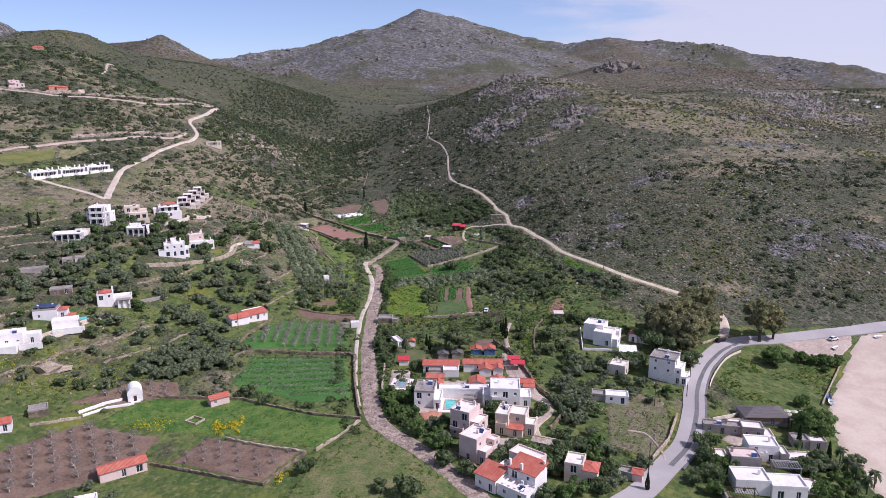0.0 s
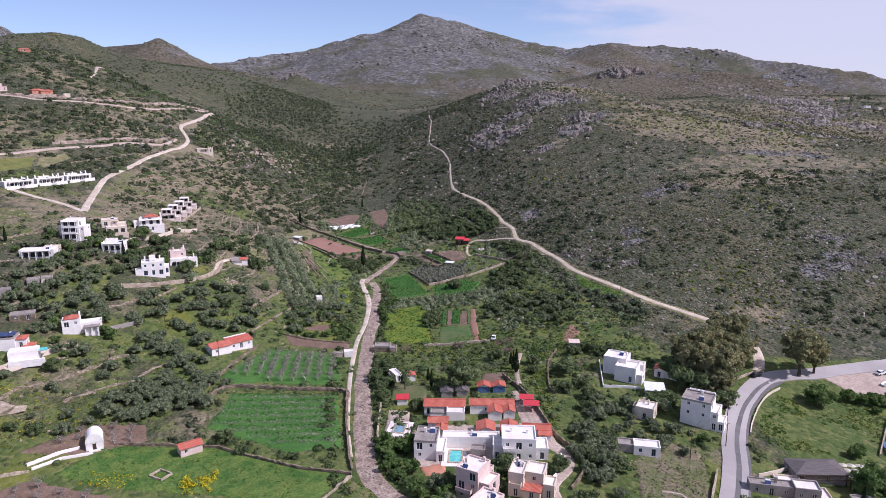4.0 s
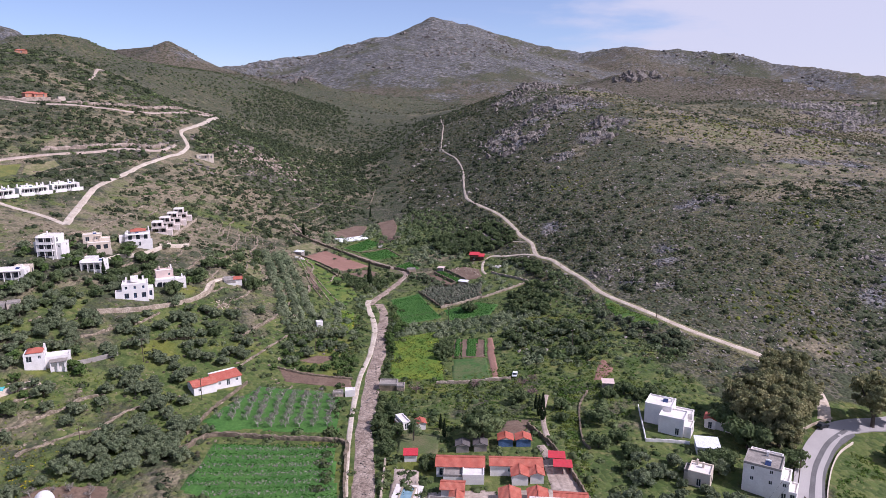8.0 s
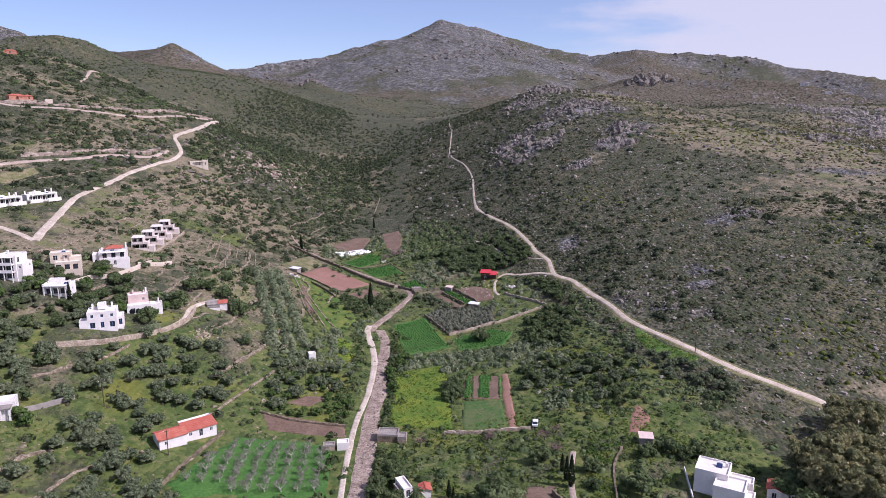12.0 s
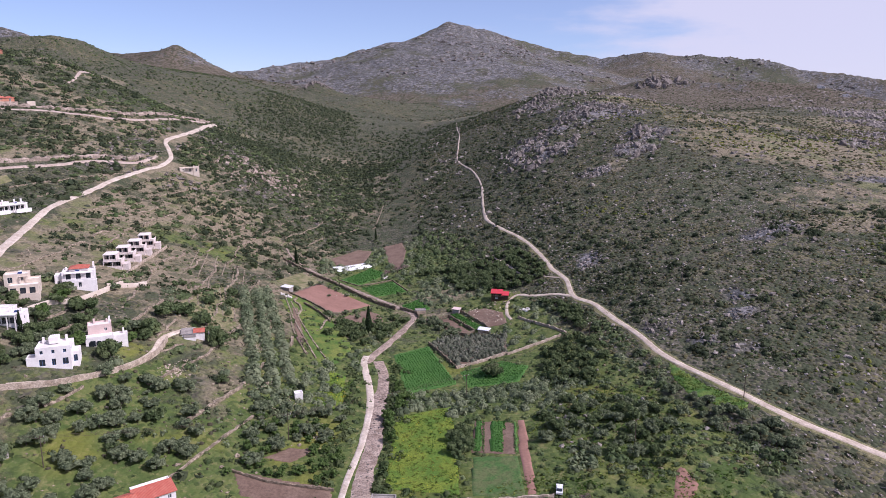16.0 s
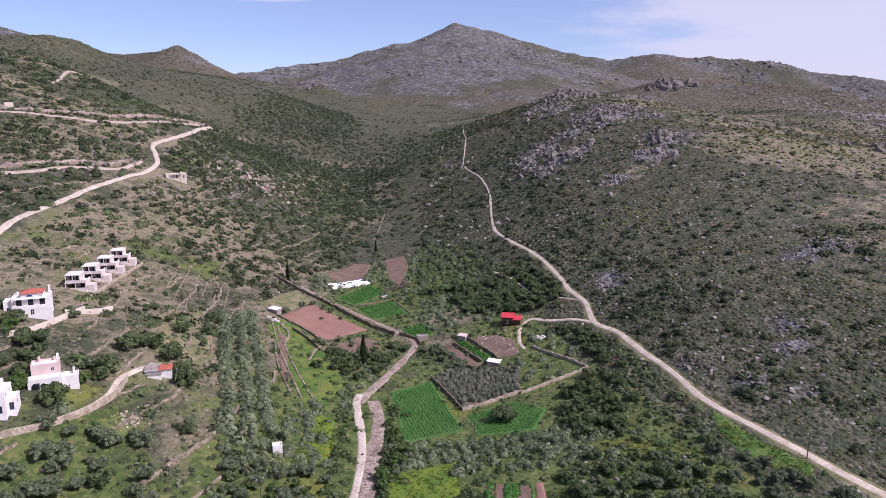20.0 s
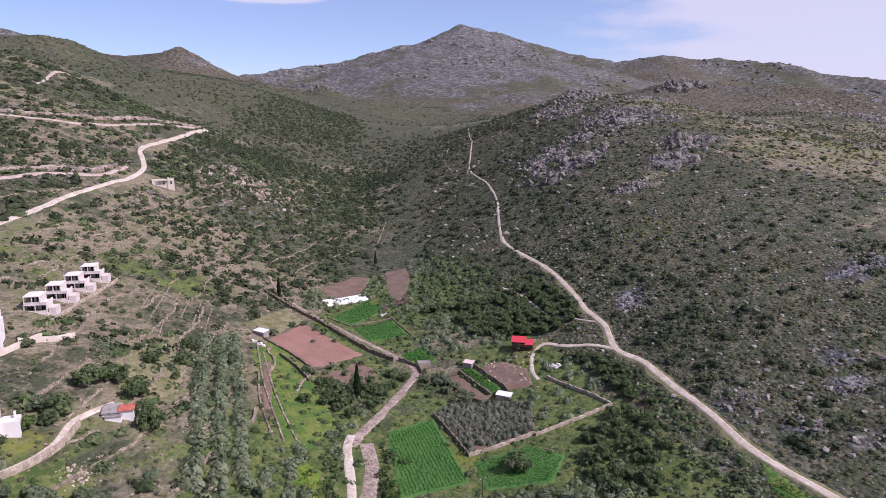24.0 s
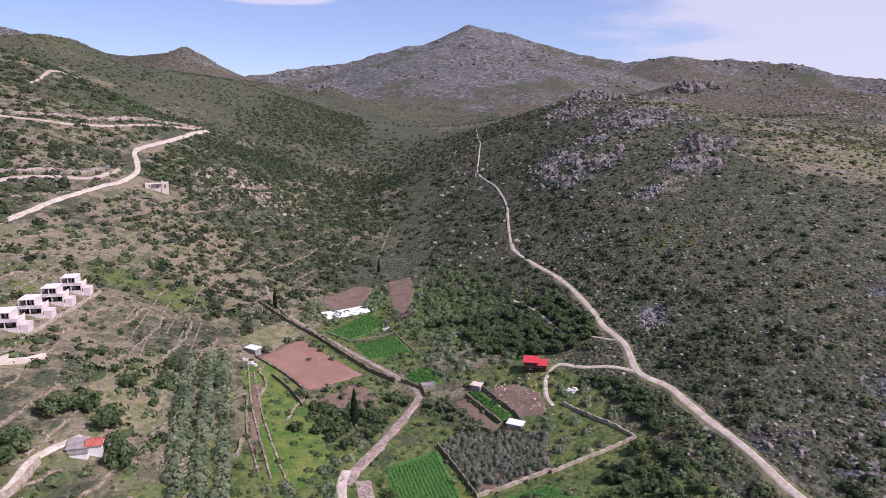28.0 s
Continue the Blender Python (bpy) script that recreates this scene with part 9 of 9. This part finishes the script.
wall_line("row_terrace", "pale terrace wall under the row houses", [(-134.5, 410), (-136.5, 424), (-138.5, 440), (-140, 456), (-142, 474)], 1.0, 0.6, "pale_stone", 0.15, group="villa walls")
wall_line("cut_bank", "raw pinkish earth bank above the slope road", [(-384, 594), (-325, 607), (-294, 629), (-261, 661), (-249, 700), (-248, 770), (-254, 880)], 1.5, 3.4, "cut_earth", 0.6, 2.0, round_=True, group="cut earth banks")
wall_line("cut_bank", "raw reddish earth bank above the lower slope road", [(-256, 521), (-241, 543), (-234, 560), (-223, 579), (-211, 592), (-208, 606)], 1.5, 3.0, "cut_earth", 0.6, 2.0, round_=True, group="cut earth banks")
wall_line("basin_wall", "low pale wall round an empty basin", [(-72.6, 196.4), (-68.8, 194.3), (-67.1, 197.3), (-70.9, 199.4), (-72.6, 196.4)], 0.7, 0.4, "pale_stone", 0.05, group="farm walls")
wall_line("field_wall", "dark stone edge below the red field", [(-66, 441), (-57.4, 431.5), (-50.8, 421.3)], 1.3, 0.6)


# terrace walls along the contours of the western slope
def contour(level, ys, x_from, x_to):
    xs = np.arange(x_from, x_to, -1.0)
    line = []
    for yv in ys:
        zz = lie(xs, np.full(len(xs), yv)) + 1.3 * rough(xs, np.full(len(xs), yv), 26, 3, 13)
        above = np.nonzero(zz > level)[0]
        line.append((xs[above[0]], yv) if len(above) else None)
    return line


rng_t = random.Random(3)
for level, y0, y1, x_to in [(11 + 2.9 * k, 214, 475, -230) for k in range(12)] + [(16 + 4.2 * k, 476, 700, -260) for k in range(12)]:
    run, start_ = [], 0
    segs = []
    for q in contour(level, np.arange(y0, y1, 3.0), -52, x_to) + [None]:
        if q is not None and (not run or abs(q[0] - run[-1][0]) < 7) and rng_t.random() > 0.09 and bool(free([q[0]], [q[1]])[0]):
            run.append(q)
        else:
            if len(run) > 4 and rng_t.random() < 0.75:
                segs.append(run)
            run = [q] if q is not None else []
    for s in segs:
        wall_line("terrace_wall", "rough dry-stone terrace wall along the slope", s, rng_t.uniform(0.4, 0.8), 0.9 if s[0][1] < 470 else 0.6, "rubble", 0.65, 1.2, round_=True, group="hillside terrace walls")


# straight terrace walls of the straw slope west of the olive rows
for k in range(6):
    o = 8.0 + 5.6 * k
    line = smooth_line([(-70 - o, 392 + 2 * k), (-84 - o, 432 + 2 * k), (-95 - o, 474 + 3 * k)], 9)
    cut = 3 + (k * 5) % 4
    for piece in (line[:cut], line[cut + 1:]):
        wall_line("terrace_wall", "straight pale terrace wall on the straw slope", piece, 0.28, 0.5, "rubble", 0.7, 1.2, round_=True, group="hillside terrace walls")
for a, b in (((-44, 376), (-72, 440)), ((-49, 378), (-76, 446)), ((-53, 380), (-68, 420))):
    wall_line("terrace_wall", "low stone edge between long green strips", [a, ((a[0] + b[0]) / 2 - 1.5, (a[1] + b[1]) / 2), b], 0.5, 0.6, "rubble", 0.5, 1.2, round_=True, group="hillside terrace walls")


# ---- poles and wires ----
def pole(x, y, tall=8.5, lamp=False):
    ob = new("utility_pole")
    ob.matrix_world = pose(x, y, float(lie([x], [y])[0]), 0, 0, 35)
    tagged(ob, "weathered wooden utility pole with a crossarm", "utility pole", "utility poles")

    bm = bmesh.new()
    limb(bm, (0, 0, -0.8), (0, 0, tall), 0.14, 0.09, 8)
    part("shaft", bm, "pole_wood", ob)
    add_box(ob, "crossarm", (-0.9, 0.9, -0.06, 0.06, tall - 0.55, tall - 0.42), "pole_wood")
    for u in (-0.8, 0, 0.8):
        add_box(ob, "insulator", (u - 0.05, u + 0.05, -0.05, 0.05, tall - 0.42, tall - 0.2), "white_sheet")
    return Vector((x, y, float(lie([x], [y])[0]) + tall - 0.2))


def wire(a, b, off, sag):
    d = (b - a).normalized()
    side = Vector((-d.y, d.x, 0)) * off
    bm = bmesh.new()
    pts = [a + side + (b - a) * t - Vector((0, 0, sag * 4 * t * (1 - t))) for t in [i / 14 for i in range(15)]]
    rings = [[bm.verts.new(p + Vector((0, 0, 0.025))), bm.verts.new(p + side.normalized() * 0.022 - Vector((0, 0, 0.013))) if off else bm.verts.new(p + Vector((0.022, 0, -0.013))),
              bm.verts.new(p - (side.normalized() if off else Vector((1, 0, 0))) * 0.022 - Vector((0, 0, 0.013)))] for p in pts]
    for p, q in zip(rings, rings[1:]):
        for i in range(3):
            bm.faces.new([p[i], p[(i + 1) % 3], q[(i + 1) % 3], q[i]])
    me = bpy.data.meshes.new("overhead_wire")
    bm.to_mesh(me)
    bm.free()
    me.materials.append(MAT["pole_wood"])
    return tagged(new("overhead_wire", me), "thin grey overhead power wire between poles", "wire", "overhead wires")


# scrap lying about the yards
for k, (x, y) in enumerate(((34.4, 431.2), (35.6, 431.9), (36.4, 430.6), (33.6, 432.6), (37.2, 432), (-73.8, 446.5), (-75.4, 447.6), (-34.6, 506.8), (-33.4, 507.8), (-11.4, 508.7), (1.7, 481), (-78, 449), (12, 176), (62.5, 205), (64, 203.4))):
    ob = new("scrap_heap")
    ob.matrix_world = pose(x, y, float(lie([x], [y])[0]), 0, 0, 37 * k)
    tagged(ob, "pale scrap boards and sheets heaped in a yard", "scrap", "scrap heaps")
    add_box(ob, "board", (-0.9, 0.9, -0.5, 0.5, -0.2, 0.35), "white_sheet")
    add_box(ob, "board", (-0.4, 1.1, -0.8, 0.1, 0.36, 0.6), "canvas_cream")
    add_box(ob, "sheet", (-0.7, 0.2, 0.1, 0.9, -0.2, 0.9), "roof_screed")
LINE_A = [pole(*p) for p in ((-152, 266), (-100, 288), (-46, 318), (7, 352), (55, 384), (101, 418), (172, 470))]
for a, b in zip(LINE_A, LINE_A[1:]):
    for off in (-0.8, 0.0, 0.8):
        wire(a, b, off, 0.9)
LINE_B = [pole(*p) for p in ((59, 161), (73, 198), (92.5, 219))]
for a, b in zip(LINE_B, LINE_B[1:]):
    for off in (-0.8, 0.8):
        wire(a, b, off, 0.6)
for p in ((-75, 271), (-97, 237), (91, 329), (53, 310), (86, 205)):
    pole(*p, 7.5)


# ---- vehicles, boats, sunshades, pools ----
def vehicle(x, y, turn, paint, label):
    ob = new("parked_car")
    ob.matrix_world = pose(x, y, float(lie([x], [y])[0]) + 0.28, 0, 0, turn)
    tagged(ob, label, "car", "parked cars")
    prof = [(-2.1, 0.35), (-2.1, 0.8), (-1.9, 0.95), (-1.0, 1.0), (1.3, 0.98), (2.05, 0.85), (2.1, 0.35)]
    cab = [(-1.75, 0.95), (-1.25, 1.45), (0.35, 1.48), (1.05, 0.98)]
    for nm, pr, w, mt in (("body", prof, 0.85, paint), ("cabin", cab, 0.72, "dark_glass")):
        bm = bmesh.new()
        l_, r_ = [bm.verts.new((u, -w, v)) for u, v in pr], [bm.verts.new((u, w, v)) for u, v in pr]
        bm.faces.new(l_)
        bm.faces.new(r_[::-1])
        for i in range(len(pr)):
            j = (i + 1) % len(pr)
            bm.faces.new([l_[j], l_[i], r_[i], r_[j]])
        part(nm, bm, mt, ob)
    add_box(ob, "roof", (-1.2, 0.32, -0.7, 0.7, 1.46, 1.52), paint)
    for u in (-1.3, 1.3):
        for w in (-0.82, 0.82):
            bm = bmesh.new()
            bmesh.ops.create_cone(bm, cap_ends=True, segments=12, radius1=0.32, radius2=0.32, depth=0.2, matrix=Matrix.Translation((u, w, 0.32)) @ Matrix.Rotation(math.pi / 2, 4, "X"))
            part("wheel", bm, "black_paint", ob)
    return ob


vehicle(117, 251.5, 25, "black_paint", "dark car on the road under the trees")
vehicle(166, 257, 20, "white_sheet", "white car parked on the earth lot")
vehicle(28.7, 289.5, 80, "white_sheet", "white car parked beside the plots")
vehicle(36, 213, 80, "black_paint", "dark car parked on the guest-house drive")


def boat(x, y, turn, paint, label):
    ob = new("small_boat")
    ob.matrix_world = pose(x, y, float(lie([x], [y])[0]) + 0.25, 0, 0, turn)
    tagged(ob, label, "boat", "boats on the beach")
    bm = bmesh.new()
    rings = []
    for u, w, b in ((-2.0, 0.75, 0.1), (-1.0, 0.9, 0.0), (0.6, 0.8, 0.0), (1.7, 0.35, 0.12), (2.3, 0.03, 0.4)):
        rings.append([bm.verts.new(c) for c in ((u, -w, 0.75), (u, -w * 0.7, b + 0.2), (u, 0, b), (u, w * 0.7, b + 0.2), (u, w, 0.75), (u, w * 0.85, 0.7), (u, 0, b + 0.25), (u, -w * 0.85, 0.7))])
    for a, c in zip(rings, rings[1:]):
        for i in range(8):
            j = (i + 1) % 8
            bm.faces.new([a[i], a[j], c[j], c[i]])
    bm.faces.new(rings[0][::-1])
    bm.faces.new(rings[-1])
    part("hull", bm, paint, ob)
    for u in (-1.2, 0.0):
        add_box(ob, "thwart", (u - 0.12, u + 0.12, -0.7, 0.7, 0.55, 0.6), "dark_wood")


boat(135.5, 207, 70, "white_sheet", "white boat drawn up by the beach wall")
wall_line("terrace_parapet", "long cream parapet above the beach houses", [(86.2, 188.2), (90.3, 185.8), (99.4, 186.4)], 1.1, 0.4, "cream_plaster", 0.02, group="cream garden walls")
wall_line("terrace_parapet", "cream garden wall stepping down to the tavern", [(88.5, 190.5), (94, 192.5), (99.5, 195.2)], 1.0, 0.35, "cream_plaster", 0.02, group="cream garden walls")
wall_line("terrace_parapet", "white wall along the resort drive", [(37.6, 199), (36.6, 192.5), (33.4, 188), (31.4, 181)], 1.0, 0.35, "white_plaster", 0.02, group="cream garden walls")
boat(137, 210.5, 60, "blue_paint", "blue boat drawn up by the beach wall")
boat(163, 250, 40, "white_sheet", "white boat at the edge of the earth lot")
boat(186, 259, 20, "white_sheet", "white boat on the upper beach")

sunshade_rng = random.Random(8)
for i in range(4):
    for j in range(3):
        sx, sy = 113.5 + 2.3 * i + 0.5 * j, 190.5 + 2.6 * j
        ob = new("sunshade")
        ob.matrix_world = pose(sx, sy, float(lie([sx], [sy])[0]), 0, 0, sunshade_rng.uniform(0, 90))
        tagged(ob, "cream canvas sunshade beside the tavern", "sunshade", "tavern sunshades")
        add_box(ob, "pole", (-0.03, 0.03, -0.03, 0.03, -0.3, 2.3), "dark_wood")
        bm = bmesh.new()
        bmesh.ops.create_cone(bm, cap_ends=False, segments=8, radius1=1.15, radius2=0.03, depth=0.5, matrix=Matrix.Translation((0, 0, 2.2)))
        part("canopy", bm, "canvas_cream", ob)


def pool(x, y, turn, w, d, water, label):
    z = float(lie([x], [y])[0])
    ob = new("swimming_pool")
    ob.matrix_world = pose(x, y, z, 0, 0, turn)
    tagged(ob, label, "pool")
    for nm, a in (("coping", (-w - 0.5, w + 0.5, -d - 0.5, -d, -0.6, 0.45)), ("coping", (-w - 0.5, w + 0.5, d, d + 0.5, -0.6, 0.45)),
                  ("coping", (-w - 0.5, -w, -d, d, -0.6, 0.45)), ("coping", (w, w + 0.5, -d, d, -0.6, 0.45))):
        add_box(ob, nm, a, "pale_stone")
    add_box(ob, "water", (-w, w, -d, d, -0.6, 0.33), water)
    add_box(ob, "deck", (-w - 2.2, w + 2.2, -d - 2.0, d + 1.6, -0.8, 0.22), "roof_screed")


x, y = row_points([(52, 174), (57, 194), (64, 206), (76, 202), (75, 191), (71, 176), (62, 167)], 1.1, 1.9, 2.3)
leaf_stuff("old_vines", "bare grey old vines on the dry terrace", "vines", "vine_twigs", x, y, RNG.uniform(0.45, 0.8, len(x)), RNG.uniform(0.5, 0.9, len(x)), 11, 0.4)
drift("vine_grass", "green grass creeping between the old vines", "grass_tuft", [(50, 170), (56, 196), (64, 209), (79, 205), (76, 192), (73, 176), (62, 163)], 900, 0.6, 0.35, 6)
drift("vine_litter", "brown dry growth on the old vine terrace", "heath", [(50, 170), (56, 196), (64, 209), (79, 205), (76, 192), (73, 176), (62, 163)], 700, 0.6, 0.35, 6)
drift("dry_litter", "brown dry growth near the beach wall", "heath", [(133, 212), (146, 232), (152, 234), (140, 214)], 160, 0.6, 0.4, 6)
pool(8.8, 200.3, -6, 1.5, 3.0, "pool_water", "small turquoise swimming pool in a white courtyard")
pool(-7, 218.5, -10, 1.4, 2.8, "pale_water", "small pale blue pool beside the garden")
for poly, lab in (([(-4, 214), (-3, 219.5), (36, 218), (35, 213.5)], "beige paved walk between the cottages"), ([(29, 206), (29, 233), (36, 233), (38, 206)], "beige paved yard of the guest houses"),
                  ([(-12, 212), (-11, 232), (-4, 230), (-3.5, 212)], "pale garden paving beside the pool"), ([(-3, 196), (-3, 212), (20, 210), (20, 196)], "white paving of the pool court"),
                  ([(18, 173), (19, 180), (30, 178), (29, 170)], "beige yard between apartment houses"), ([(28.7, 174), (32.4, 179), (38.2, 174), (35.9, 171)], "pale terrace at the foot of the drive"),
                  ([(86, 179.6), (92, 184), (96, 180.4), (89.2, 175)], "pinkish paved patio between the beach houses"), ([(88, 186.6), (90.5, 189.5), (101, 195.5), (100, 187.5)], "pale paved yard beside the tavern")):
    plot("courtyard_paving", poly, "lot_earth", lift=0.12, label=lab, category="paving", cell=1.0)

plot("red_terrace", [(-1.4, 196.3), (5.8, 196.9), (6.2, 193.0), (0.7, 191.2)], "terracotta_plaster", lift=0.3, label="red tiled terrace below the pool court", category="paving", cell=0.8)
plot("green_terrace", [(102.5, 187.2), (112.5, 187.5), (110.3, 182.5), (104, 182.8)], "spring_grass", lift=0.2, label="small lawn among the beach houses", category="lawn", cell=0.8)

# white sheeting over seedling rows
for k in range(6):
    line = np.linspace((-66.2 + 0.8 * k, 524.0 - 1.35 * k), (-48.6 + 0.8 * k, 539.5 - 1.35 * k), 24)
    side = side_of(line)
    n = len(line)
    prof = [(-0.62, 0.0), (-0.5, 0.5), (0.0, 0.75), (0.5, 0.5), (0.62, 0.0)]
    zz = lie(line[:, 0], line[:, 1])
    v = np.stack([np.column_stack([line + side * u, zz + 0.1 + w * (1 + 0.15 * rough(line[:, 0], line[:, 1], 1.2, 2, k))]) for u, w in prof], 1)
    ii = np.arange(n * 5).reshape(n, 5)
    me = grid_mesh("crop_cover", v.reshape(-1, 3), np.stack([ii[:-1, :-1], ii[:-1, 1:], ii[1:, 1:], ii[1:, :-1]], -1).reshape(-1, 4))
    me.materials.append(MAT["white_sheet"])
    tagged(new("crop_cover", me), "white plastic tunnel over seedling rows", "crop cover", "white crop tunnels")
